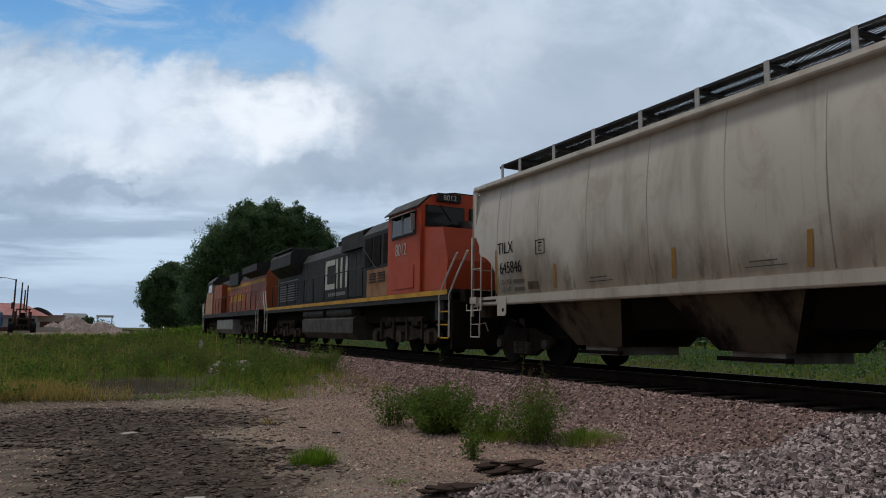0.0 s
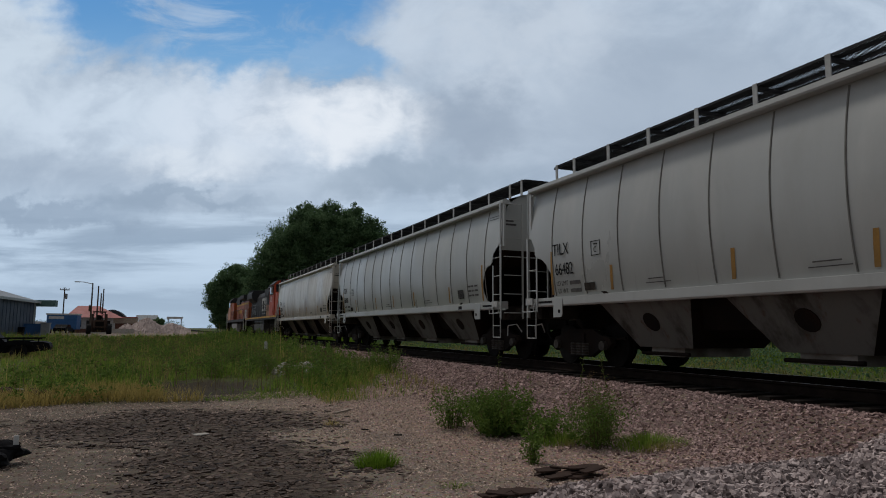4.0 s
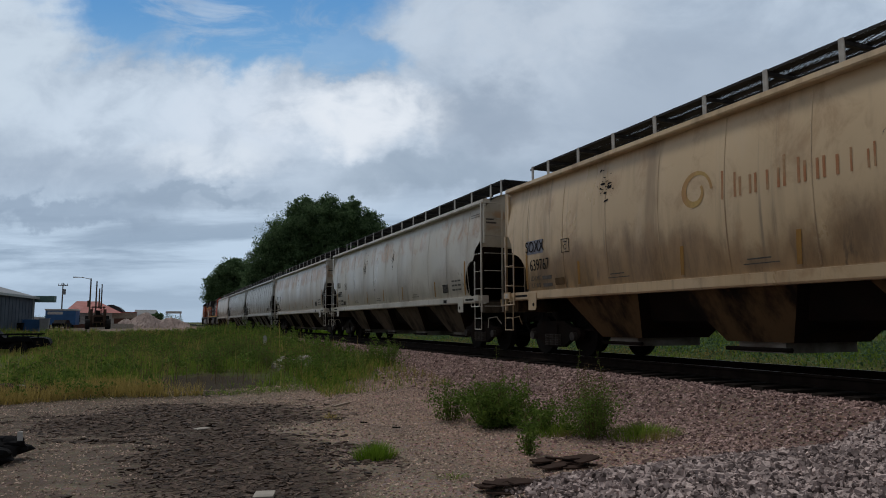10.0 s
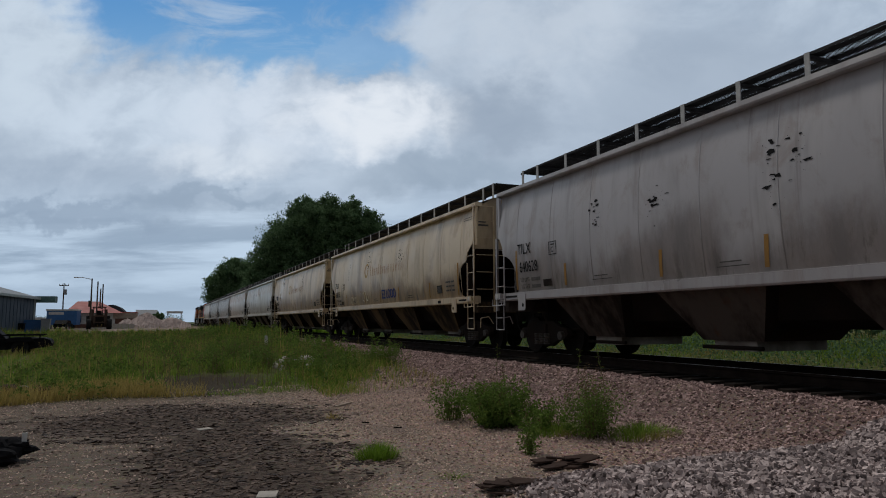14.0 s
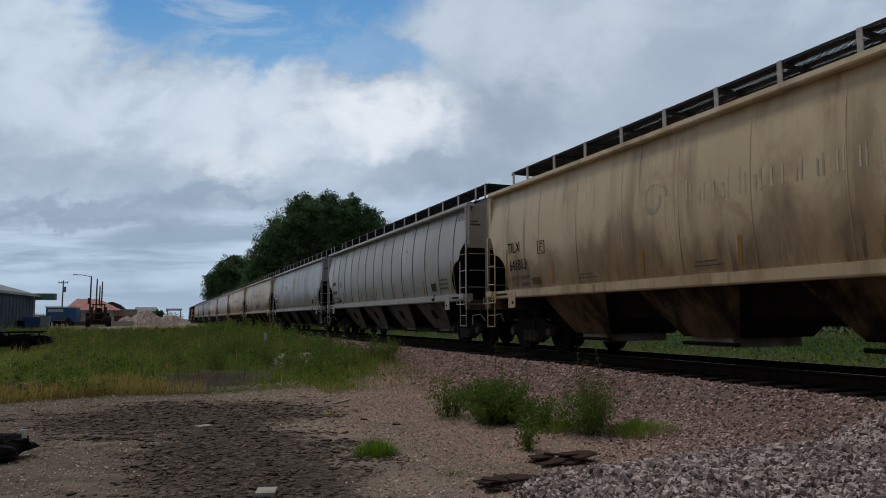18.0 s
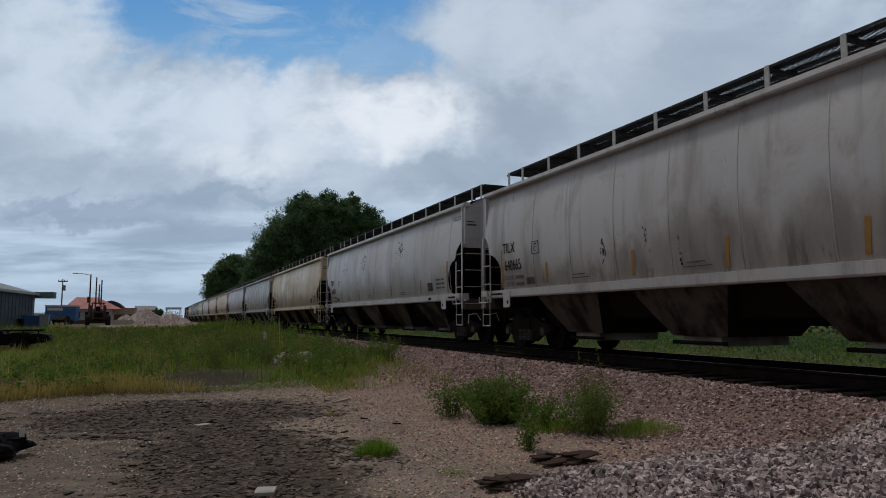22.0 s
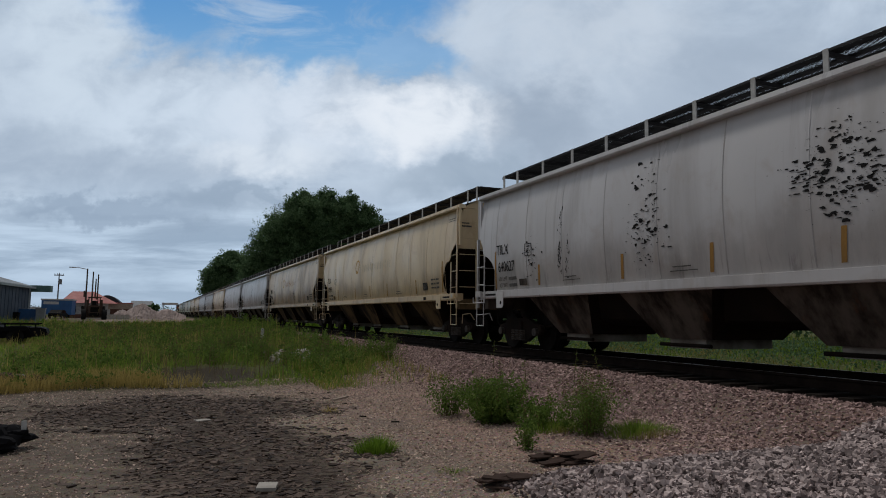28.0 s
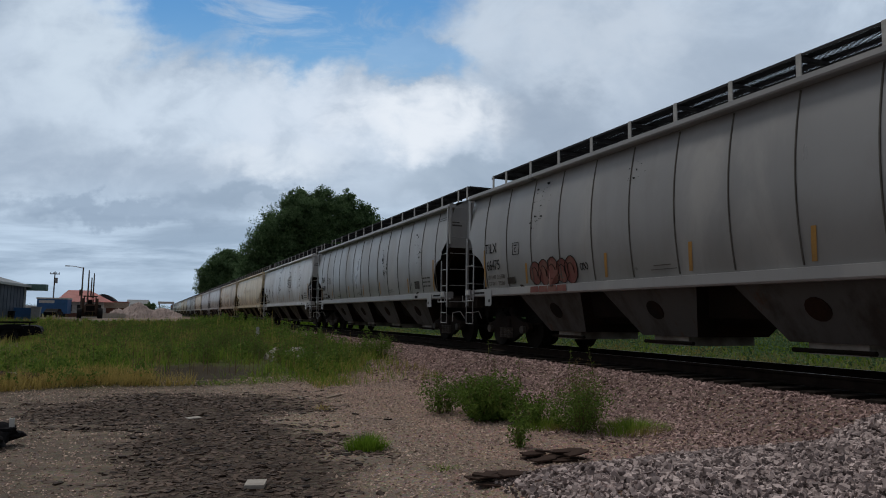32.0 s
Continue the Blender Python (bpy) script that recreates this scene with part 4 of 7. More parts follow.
def hood_doors(loco, y0, y1, n, x, z0, z1, mat):
    first = None
    w = (y1 - y0) / n
    for i in range(n):
        if first is None:
            first = part("hood_door", box(B(), x - 0.014, x, 0.02, w - 0.02, z0, z1), mat, loco, bevel=0.006)
            first.matrix_basis = pose(0, y0 + i * w, 0)
        else:
            again(first, pose(0, y0 + i * w, 0))


def build_red_loco():
    """Wide-nosed road diesel running hood first: its cab stands at the -y end."""
    L = thing("locomotive", pose(0, 0, 0), "red-orange and black diesel locomotive with white lettering", "locomotive", "locomotives of the train")
    part("frame", slab(B(), [(-1.55, 1.52), (1.55, 1.52), (1.55, 1.80), (-1.55, 1.80)], "y", -10.6, 10.6), LOCO_BLACK, L)
    part("sill_stripe", box(B(), -1.562, -1.552, -10.4, 10.4, 1.66, 1.79), SILL_YELLOW, L, "yellow sill stripe")
    # nose
    nose = [(-10.05, 1.80), (-10.15, 2.6), (-9.85, 3.52), (-8.55, 3.66), (-8.55, 1.80)]
    part("nose", slab(B(), nose, "x", -1.42, 1.42), LOCO_RED, L, "red-orange short hood", bevel=0.06)
    part("nose_door", box(B(), 0.25, 0.95, -10.19, -10.14, 1.95, 3.2), LOCO_RED, L)
    part("headlight_hood", slab(B(), [(-9.8, 3.50), (-9.1, 3.62), (-8.9, 3.86), (-9.5, 3.80)], "x", -0.45, 0.45), LOCO_BLACK, L, bevel=0.03)
    # cab
    cabp = [(-1.50, 1.80), (1.50, 1.80), (1.50, 4.30), (1.15, 4.62), (0.4, 4.74), (-0.4, 4.74), (-1.15, 4.62), (-1.50, 4.30)]
    cab = part("cab", slab(B(), cabp, "y", -8.60, -6.20), LOCO_RED, L, "red-orange crew cab", bevel=0.03)
    part("cab_roof", slab(B(), [(-1.56, 4.32), (-1.18, 4.66), (-0.4, 4.79), (0.4, 4.79), (1.18, 4.66), (1.56, 4.32), (1.56, 4.28), (1.16, 4.60), (-1.16, 4.60), (-1.56, 4.28)],
                          "y", -8.55, -6.0), LOCO_BLACK, L)
    for x0, x1 in ((-1.32, -0.12), (0.12, 1.32)):
        w = part("windshield", box(B(), x0 - 0.03, x1 + 0.03, -8.64, -8.59, 3.71, 4.33), LOCO_BLACK, cab, "black rubber window surround", bevel=0.02)
        part("pane", box(B(), x0, x1, -8.655, -8.62, 3.74, 4.30), GLASS, w, "dark glass")
    w = part("side_window", box(B(), -1.53, -1.49, -8.25, -6.55, 3.50, 4.20), LOCO_BLACK, cab, "black side window frame", bevel=0.015)
    part("pane", box(B(), -1.545, -1.52, -8.15, -7.45, 3.57, 4.13), GLASS, w)
    part("pane", box(B(), -1.545, -1.52, -7.35, -6.65, 3.57, 4.13), GLASS, w)
    part("window_divider", box(B(), -1.56, -1.53, -7.45, -7.35, 3.55, 4.15), LOCO_GREY, w)
    part("mirror", box(B(), -1.68, -1.56, -8.32, -8.27, 3.62, 4.10), LOCO_GREY, cab)
    part("sunshade", slab(B(), [(-1.52, 4.22), (-1.72, 4.15), (-1.72, 4.12), (-1.52, 4.18)], "y", -8.3, -6.5), LOCO_GREY, cab, "pale metal sunshade")
    nb = part("number_board", box(B(), -1.0, -0.25, -8.72, -8.55, 4.46, 4.70), LOCO_BLACK, L, bevel=0.02)
    lettering("8012", 0.22, WHITE, nb, pose(-0.62, -8.725, 4.565, 90, 0, 0), label="white road number")
    lettering("8012", 0.52, WHITE, L, on_side(-1.515, -7.25, 3.12), "road_number", "white road number", 0.8)
    part("side_hatch", box(B(), -1.52, -1.50, -8.2, -6.7, 1.95, 2.62), LOCO_RED, L, bevel=0.006)
    part("wiper", rod(B(), (-0.9, -8.67, 4.34), (-0.55, -8.67, 3.9), 0.015), LOCO_BLACK, L)
    # cabinets behind the cab
    part("louvre_box", box(B(), -1.48, 1.48, -6.15, -4.35, 1.80, 2.72), LOCO_TAN, L, "scorched tan louvred cabinet", bevel=0.03)
    first = None
    for i in range(8):
        mm = pose(0, -5.95 + 0.75 * (i // 4), 2.28 + 0.09 * (i % 4))
        if first is None:
            first = part("louvre", box(B(), -1.495, -1.478, 0, 0.6, 0, 0.04), LOCO_BLACK, L)
            first.matrix_basis = mm
        else:
            again(first, mm)
    part("air_cabinet", slab(B(), [(-1.22, 1.80), (1.22, 1.80), (1.22, 4.05), (0.85, 4.45), (-0.85, 4.45), (-1.22, 4.05)], "y", -6.20, -3.2), LOCO_BLACK, L, bevel=0.03)
    for yy in (-5.5, -4.6, -3.8):
        part("intake_screen", box(B(), -1.24, -1.215, yy - 0.32, yy + 0.32, 2.9, 3.9), IRON, L, bevel=0.01)
    part("slash_stripe", slab(B(), [(-5.95, 2.75), (-5.65, 2.75), (-6.02, 3.7), (-6.14, 3.7)], "x", -1.25, -1.23), WHITE, L, "white slanting stripe")
    # long hood, letters, radiator
    hp = [(-1.02, 1.80), (1.02, 1.80), (1.02, 3.75), (0.75, 4.15), (-0.75, 4.15), (-1.02, 3.75)]
    part("long_hood", slab(B(), hp, "y", -3.2, 10.0), LOCO_BLACK, L, "sooty black long hood", bevel=0.03)
    hood_doors(L, -3.0, 5.4, 9, -1.024, 1.95, 3.62, LOCO_BLACK)
    for y0, y1, z0, z1 in ((1.42, 1.66, 2.35, 3.55), (0.42, 1.42, 3.33, 3.55), (0.42, 1.42, 2.35, 2.57), (0.06, 0.28, 2.35, 3.55), (-0.50, -0.28, 2.35, 3.55), (-1.10, -0.88, 2.35, 3.55)):
        part("emblem_bar", box(B(), -1.055, -1.042, y0, y1, z0, z1), WHITE, L, "white painted emblem bar")
    bm = B()
    for i in range(9):
        box(bm, -1.05, -1.04, -0.85 + 0.24 * i, -0.70 + 0.24 * i, 2.06, 2.20)
    part("small_lettering", bm, LOCO_GREY, L)
    flare = [(-1.02, 3.30), (-1.55, 3.72), (-1.55, 4.25), (-1.35, 4.50), (1.35, 4.50), (1.55, 4.25), (1.55, 3.72), (1.02, 3.30)]
    part("radiator", slab(B(), flare, "y", 5.6, 9.6), LOCO_BLACK, L, "flared black radiator", bevel=0.03)
    part("radiator_lid", box(B(), -1.50, 1.50, 5.7, 9.5, 4.50, 4.56), DARK_GREEN, L, bevel=0.02)
    part("brake_blister", slab(B(), [(-1.15, 3.72), (-1.15, 4.30), (-0.8, 4.48), (0.8, 4.48), (1.15, 4.30), (1.15, 3.72)], "y", -3.0, -0.6), LOCO_BLACK, L, bevel=0.04)
    part("exhaust_stack", box(B(), -0.35, 0.35, 1.2, 2.2, 4.12, 4.5), IRON, L, bevel=0.03)
    first = None
    for i in range(9):
        if first is None:
            first = part("shutter_slat", box(B(), -1.06, -1.03, 6.0, 9.4, 0, 0.05), LOCO_GREY, L)
            first.matrix_basis = pose(0, 0, 2.1)
        else:
            again(first, pose(0, 0, 2.1 + 0.12 * i))
    # below the deck
    part("fuel_tank", slab(B(), [(-1.25, 0.36), (1.25, 0.36), (1.48, 0.60), (1.48, 1.12), (1.3, 1.22), (-1.3, 1.22), (-1.48, 1.12), (-1.48, 0.60)], "y", -3.1, 3.4), LOCO_DUSTY, L, "dusty dark fuel tank", bevel=0.05)
    for yy in (-1.4, 2.0):
        part("air_reservoir", rod(B(), (-1.28, yy - 1.45, 1.36), (-1.28, yy + 1.45, 1.36), 0.19, 20), LOCO_DUSTY, L, "dusty air reservoir")
    part("centre_sill", box(B(), -1.0, 1.0, -10.2, 10.2, 0.95, 1.52), UNDER, L)
    part("gravel_bin", box(B(), -1.5, -0.8, -10.1, -9.6, 1.0, 1.5), LOCO_BLACK, L, bevel=0.02)
    stanchions(L, [-4.0 + 1.45 * i for i in range(10)], LOCO_BLACK)
    part("cab_grab", pipe(B(), [(-1.30, -6.2, 1.85), (-1.30, -3.4, 3.6)], 0.02), LOCO_BLACK, L)
    end_steps(L, -1, 10.9, WHITE)
    end_steps(L, 1, 10.9, WHITE)
    loco_truck(L, -6.9, 0)
    loco_truck(L, 6.9, 0)
    return L


def build_orange_loco():
    """Second road diesel, cab ahead, wing radiator at the trailing end."""
    L = thing("locomotive", pose(0, 0, 0), "orange diesel locomotive with dark roof and grey fuel tank", "locomotive", "locomotives of the train")
    part("frame", slab(B(), [(-1.55, 1.50), (1.55, 1.50), (1.55, 1.78), (-1.55, 1.78)], "y", -10.5, 10.5), LOCO_BLACK, L)
    part("cab", slab(B(), [(-1.50, 1.78), (1.50, 1.78), (1.50, 4.25), (1.1, 4.62), (-1.1, 4.62), (-1.50, 4.25)], "y", 6.2, 8.5), LOCO_PALE, L, "faded salmon crew cab", bevel=0.04)
    part("cab_roof", slab(B(), [(-1.54, 4.05), (-1.54, 4.27), (-1.12, 4.67), (1.12, 4.67), (1.54, 4.27), (1.54, 4.05)], "y", 6.1, 8.6), LOCO_BLACK, L, bevel=0.02)
    part("side_window", box(B(), -1.53, -1.5, 6.5, 8.2, 3.45, 4.1), GLASS, L, "dark cab window", bevel=0.01)
    part("nose", slab(B(), [(8.5, 1.78), (10.1, 1.78), (10.2, 2.6), (9.7, 3.5), (8.5, 3.66)], "x", -1.42, 1.42), LOCO_PALE, L, bevel=0.06)
    part("long_hood", slab(B(), [(-1.05, 1.78), (1.05, 1.78), (1.05, 3.80), (0.8, 4.20), (-0.8, 4.20), (-1.05, 3.80)], "y", -9.9, 6.2), LOCO_ORANGE, L, "orange long hood", bevel=0.03)
    part("hood_roof", slab(B(), [(-1.07, 3.78), (-0.82, 4.22), (0.82, 4.22), (1.07, 3.78), (1.0, 3.78), (-1.0, 3.78)], "y", -9.8, 6.1), LOCO_BLACK, L)
    part("yellow_band", box(B(), -1.062, -1.05, -9.6, 6.0, 3.42, 3.62), SILL_YELLOW, L)
    part("wide_cabinet", box(B(), -1.42, 1.42, 2.6, 6.1, 1.78, 3.9), LOCO_ORANGE, L, bevel=0.03)
    part("inverter_blower", box(B(), -1.20, 1.20, -2.2, 1.0, 3.6, 4.45), LOCO_BLACK, L, bevel=0.04)
    hood_doors(L, -6.0, 2.4, 9, -1.054, 1.95, 3.36, LOCO_ORANGE)
    for s in (-1, 1):
        wing = [(s * 0.9, 3.72), (s * 1.56, 4.02), (s * 1.56, 4.42), (s * 0.9, 4.50)]
        part("radiator_wing", slab(B(), wing, "y", -9.6, -5.4), LOCO_BLACK, L, "black radiator wing", bevel=0.03)
    part("radiator", box(B(), -0.92, 0.92, -9.6, -5.4, 3.7, 4.52), LOCO_BLACK, L, bevel=0.03)
    part("fuel_tank", slab(B(), [(-1.2, 0.36), (1.2, 0.36), (1.48, 0.66), (1.48, 1.30), (-1.48, 1.30), (-1.48, 0.66)], "y", -2.6, 3.6), LOCO_GREY, L, "silver-grey fuel tank", bevel=0.05)
    part("centre_sill", box(B(), -1.0, 1.0, -10.2, 10.2, 0.95, 1.50), UNDER, L)
    bm = B()
    for i in range(7):
        box(bm, -1.075, -1.062, -3.4 + 0.62 * i, -2.95 + 0.62 * i, 2.5, 3.0)
    part("side_lettering", bm, SILL_YELLOW, L, "worn yellow side lettering")
    stanchions(L, [-9.4 + 1.4 * i for i in range(11)], LOCO_BLACK)
    end_steps(L, -1, 10.8, WHITE)
    end_steps(L, 1, 10.8, WHITE)
    loco_truck(L, -6.8, 0)
    loco_truck(L, 6.8, 0)
    return L

# ---- the train ----
TRAIN, WHEELS = [], []
kinds = {3: build_hopper(3), 4: build_hopper(4)}
TAN, PALE, GREY, LIGHT = "sun-faded tan", "dirty off-white", "weathered grey", "light grey"
CARS = [  # bays, paint, rust, mark, number, words for the colour
    (3, (0.52, 0.485, 0.42), 0.075, "TILX", "645846", PALE, "with soot streaks along its lower side"), (4, (0.37, 0.38, 0.365), 0.0, "TILX", "66486", LIGHT, "with ribbed sides"),
    (4, (0.37, 0.38, 0.37), 0.0, "TILX", "66482", LIGHT, "with ribbed sides"), (3, (0.48, 0.45, 0.395), 1.0, "TILX", "640661", PALE, "with broad rust stains near the roof"),
    (3, (0.475, 0.455, 0.395), 0.75, "TILX", "640272", PALE, "with rust streaks and flaking decals"), (3, (0.56, 0.425, 0.255), 0.26, "SOXX", "639767", TAN, "with faded red lettering"),
    (3, (0.56, 0.44, 0.275), 0.26, "TILX", "641753", TAN, "with a blue scrawl low on its side"), (3, (0.35, 0.34, 0.355), 0.08, "TILX", "640628", GREY, "with dark scuffs"),
    (4, (0.335, 0.325, 0.32), 0.0, "", "", GREY, "with ribbed sides"), (3, (0.56, 0.445, 0.275), 0.28, "TILX", "641813", TAN, "with faded pale lettering"),
    (3, (0.45, 0.445, 0.465), 0.07, "TILX", "640621", GREY, "with black streaks"), (3, (0.43, 0.425, 0.435), 0.09, "TILX", "640665", GREY, "with a grimy lower half"),
    (3, (0.52, 0.405, 0.25), 0.30, "SOXX", "639765", TAN, "with heavy brown streaks"), (3, (0.62, 0.49, 0.295), 0.14, "TILX", "639892", TAN, "with a faded orange emblem"),
    (3, (0.50, 0.50, 0.515), 0.03, "TILX", "640627", LIGHT, "with scraps of torn black decals"), (4, (0.245, 0.250, 0.258), 0.0, "TILX", "66487", GREY, "with ribbed sides"),
    (4, (0.215, 0.22, 0.227), 0.03, "TILX", "66475", GREY, "with ribbed sides and red spray paint"),
]
GRIME = (0.80, 0.16, 0.14, 0.45, 0.55, 1.0, 1.1, 0.80, 0.22, 1.0, 0.60, 0.80, 1.1, 0.70, 0.50, 0.22, 0.20)
SCRAPS = {  # middle along and up, width, height, pieces, broad smears or thin runs
    5: ((2.9, 3.15, 0.25, 0.8, 90, False), (-1.0, 2.9, 0.3, 0.5, 50, False)), 6: ((4.8, 3.45, 0.5, 0.16, 60, True), (-2.2, 3.05, 0.45, 0.8, 120, True)),
    7: ((1.9, 3.40, 0.3, 0.5, 60, True), (5.1, 3.0, 0.12, 0.4, 24, False), (-2.3, 3.2, 0.3, 0.5, 60, True)),
    8: ((4.6, 2.95, 0.5, 0.16, 50, True), (2.8, 3.0, 0.3, 0.35, 40, True), (0.0, 3.1, 0.3, 0.5, 60, True)), 9: ((-3.5, 3.3, 0.2, 0.3, 20, False),),
    11: ((5.0, 3.05, 0.5, 0.22, 60, True), (1.8, 3.2, 0.5, 0.6, 110, True), (-3.0, 3.35, 0.4, 0.5, 70, True)), 12: ((2.6, 2.2, 1.4, 0.6, 50, False),),
    13: ((2.4, 1.9, 1.6, 0.3, 50, False), (-0.8, 1.95, 1.2, 0.3, 50, False)),
    15: ((6.0, 2.15, 0.35, 0.5, 90, True), (4.6, 2.3, 0.30, 0.6, 90, False), (1.75, 2.60, 0.55, 0.75, 240, True), (-1.95, 2.95, 0.75, 0.42, 300, True), (-2.0, 2.45, 0.70, 0.30, 160, True), (-5.2, 2.9, 0.4, 0.6, 130, True)),
    16: ((-2.6, 2.7, 0.4, 0.7, 90, False), (-6.2, 2.9, 0.3, 0.4, 30, True)), 17: ((4.9, 3.62, 0.35, 0.10, 24, True), (5.1, 3.06, 0.35, 0.14, 28, True), (1.66, 3.55, 0.12, 0.2, 16, True)),
}
FADED_SUN = simple("faded_yellow_sign", (0.50, 0.36, 0.15), 0.75, 0, 0.4, 3.0, 20, 0.0005, (0.44, 0.25, 0.13))
SUN_GOLD = simple("dull_gold_sign", (0.50, 0.29, 0.07), 0.7, 0, 0.35, 3.0, 20, 0.0005, (0.42, 0.30, 0.14))
FADED_RED = simple("faded_red_lettering", (0.42, 0.20, 0.105), 0.75, 0, 0.5, 3.0, 20, 0.0005, (0.43, 0.30, 0.18))
FADED_PALE = simple("faded_pale_lettering", (0.62, 0.55, 0.42), 0.75, 0, 0.4, 2.0, 20, 0.0005)
SPRAY_BLUE = simple("blue_spray_paint", (0.02, 0.05, 0.24), 0.5, 0, 0.3, 4.0, 30, 0.0005)
SPRAY_RED = simple("red_brown_spray_paint", (0.135, 0.038, 0.032), 0.6, 0, 0.4, 3.0, 30, 0.0005, (0.17, 0.085, 0.065))
PATCH_BLUE = simple("grey_blue_patch_paint", (0.22, 0.24, 0.30), 0.6, 0, 0.2, 3.0)
PATCH_TAN = simple("brown_patch_paint", (0.27, 0.22, 0.15), 0.6, 0, 0.2, 3.0)


def marks(car, bays, mark, number, rnd):
    """Stencils on the side towards the yard: reporting mark, number, weights as bars, plate box, data panels."""
    full = 0.15 if bays == 3 else 0.19

    def plate(name, y0, y1, z0, z1, mat, off=0.010, label=""):
        zc = (z0 + z1) / 2
        x = -bulge(zc, full) - off
        ob = part(name, slab(B(), [(-(y1 - y0) / 2, -(z1 - z0) / 2), ((y1 - y0) / 2, -(z1 - z0) / 2), ((y1 - y0) / 2, (z1 - z0) / 2), (-(y1 - y0) / 2, (z1 - z0) / 2)], "x", 0, 0.004), mat, car, label)
        lean = math.degrees(math.atan2(bulge(zc + 0.1, full) - bulge(max(zc - 0.1, 1.51), full), min(0.2, zc - 1.41))) if zc > 1.52 else 0
        ob.matrix_basis = pose(x, (y0 + y1) / 2, zc, 0, -lean, 0)
        return ob

    def text(words, size, y, z, mat, name, sq=0.85):
        lean = math.degrees(math.atan2(bulge(z + 0.1, full) - bulge(max(z - 0.1, 1.51), full), min(0.2, z - 1.41)))
        m = on_side(-bulge(z, full) - 0.016, y, z) @ pose(0, 0, 0, lean, 0, 0)
        return lettering(words, size, mat, car, m, name, "black stencilled " + name.replace("_", " "), sq)
    if mark:
        text(mark, 0.37, 7.44, 2.54, STENCIL, "reporting_mark")
        text(number, 0.37, 7.74 - 0.080 * len(number), 2.10, STENCIL, "car_number", 0.78)
        if mark == "SOXX":
            plate("patch", 7.08, 7.82, 2.38, 2.70, PATCH_BLUE if number == "639767" else PATCH_TAN, 0.006, "painted-over patch")
    else:
        plate("stencil_bar", 7.18, 7.72, 2.46, 2.62, FAINT)
        plate("stencil_bar", 6.95, 7.72, 2.02, 2.18, FAINT)
    text("LD LMT", 0.15, 7.47, 1.80, FAINT, "load_limit", 0.9)
    text("LT WT", 0.15, 7.47, 1.63, FAINT, "light_weight", 0.9)
    if number == "66475":
        text("215700", 0.15, 6.98, 1.80, FAINT, "load_limit", 0.9)
        text("70300", 0.15, 6.98, 1.63, FAINT, "light_weight", 0.9)
    else:
        for z in (1.80, 1.63):
            plate("stencil_bar", 6.78, 7.18, z - 0.04, z + 0.04, FAINT)
    for a in ((6.28, 6.295, 2.30, 2.60), (5.98, 5.995, 2.30, 2.60), (5.98, 6.295, 2.30, 2.315), (5.98, 6.295, 2.585, 2.60)):
        plate("plate_outline", *a, STENCIL)
    plate("stencil_bar", 6.07, 6.20, 2.52, 2.545, STENCIL)
    text("C", 0.17, 6.14, 2.41, STENCIL, "plate_letter", 0.9)
    plate("tag_holder", 6.25, 6.62, 1.60, 1.76, HOPPER, 0.03, "dark routing card holder")
    panel = plate("data_panel", -6.28, -5.88, 1.68, 1.93, STENCIL, 0.012, "black data panel")
    for r in range(5):
        bar = part("panel_stripe", box(B(), -0.004, -0.001, -0.17 + 0.07 * r, -0.135 + 0.07 * r, -0.11, 0.11), FAINT, panel)
    for r in range(3):
        for c, w in ((0, 0.22), (0.28, 0.14), (0.46, 0.20)):
            plate("stencil_bar", -7.28 + c, -7.28 + c + w, 1.98 - 0.13 * r, 2.03 - 0.13 * r, FAINT)
    for y in (-3.3, 1.0, 4.4):
        plate("stencil_bar", y - 0.36, y + 0.30, 1.64, 1.655, FAINT)
        plate("stencil_bar", y - 0.22, y + 0.22, 1.71, 1.73, FAINT)
    for z in (3.74, 3.81):
        plate("instruction_line", -8.66, -7.92, z, z + 0.012, FAINT)
    plate("sill_lettering", 7.85, 8.45, 1.385, 1.435, STENCIL, 0.0)
    plate("sill_lettering", -8.25, -7.65, 1.385, 1.435, STENCIL, 0.0)
    plate("sill_panel", -6.25, -6.0, 1.36, 1.45, STENCIL, 0.0)
    caution = B()
    for z, w in ((3.62, 0.24), (3.52, 0.40)):
        box(caution, -1.36 - w / 2, -1.36 + w / 2, -HALF + 0.104, -HALF + 0.108, z, z + 0.05)
    part("end_notice", caution, FAINT, car, "two short lines of stencilled warning")


def skin(name, polys, mat, car, full, off, label):
    """Paint that lies on the curved side: outlines of y and height."""
    bm = B()
    for o in polys:
        bm.faces.new([bm.verts.new((-bulge(z, full) - off, y, z)) for y, z in o])
    return part(name, bm, mat, car, label)


def scrawl(car, bays, y, z, size, mat, seed, loops, label, r=0.03):
    """Round sprayed loops side by side."""
    rnd = random.Random(seed)
    full = 0.15 if bays == 3 else 0.19
    bm = B()
    for i in range(loops):
        cy, w, h = y - i * size * 0.62, size * rnd.uniform(0.26, 0.40), size * rnd.uniform(0.38, 0.55)
        a0, pts = rnd.uniform(0, 6), []
        for k in range(15):
            a = a0 + k * math.tau / 15 * rnd.choice((0.8, 1.0))
            zz = z + h * math.sin(a)
            pts.append((-bulge(zz, full) - 0.004, cy + w * math.cos(a) + 0.2 * h * math.sin(a), zz))
        pipe(bm, pts, r, 4)
    return part("spray_paint", bm, mat, car, label)


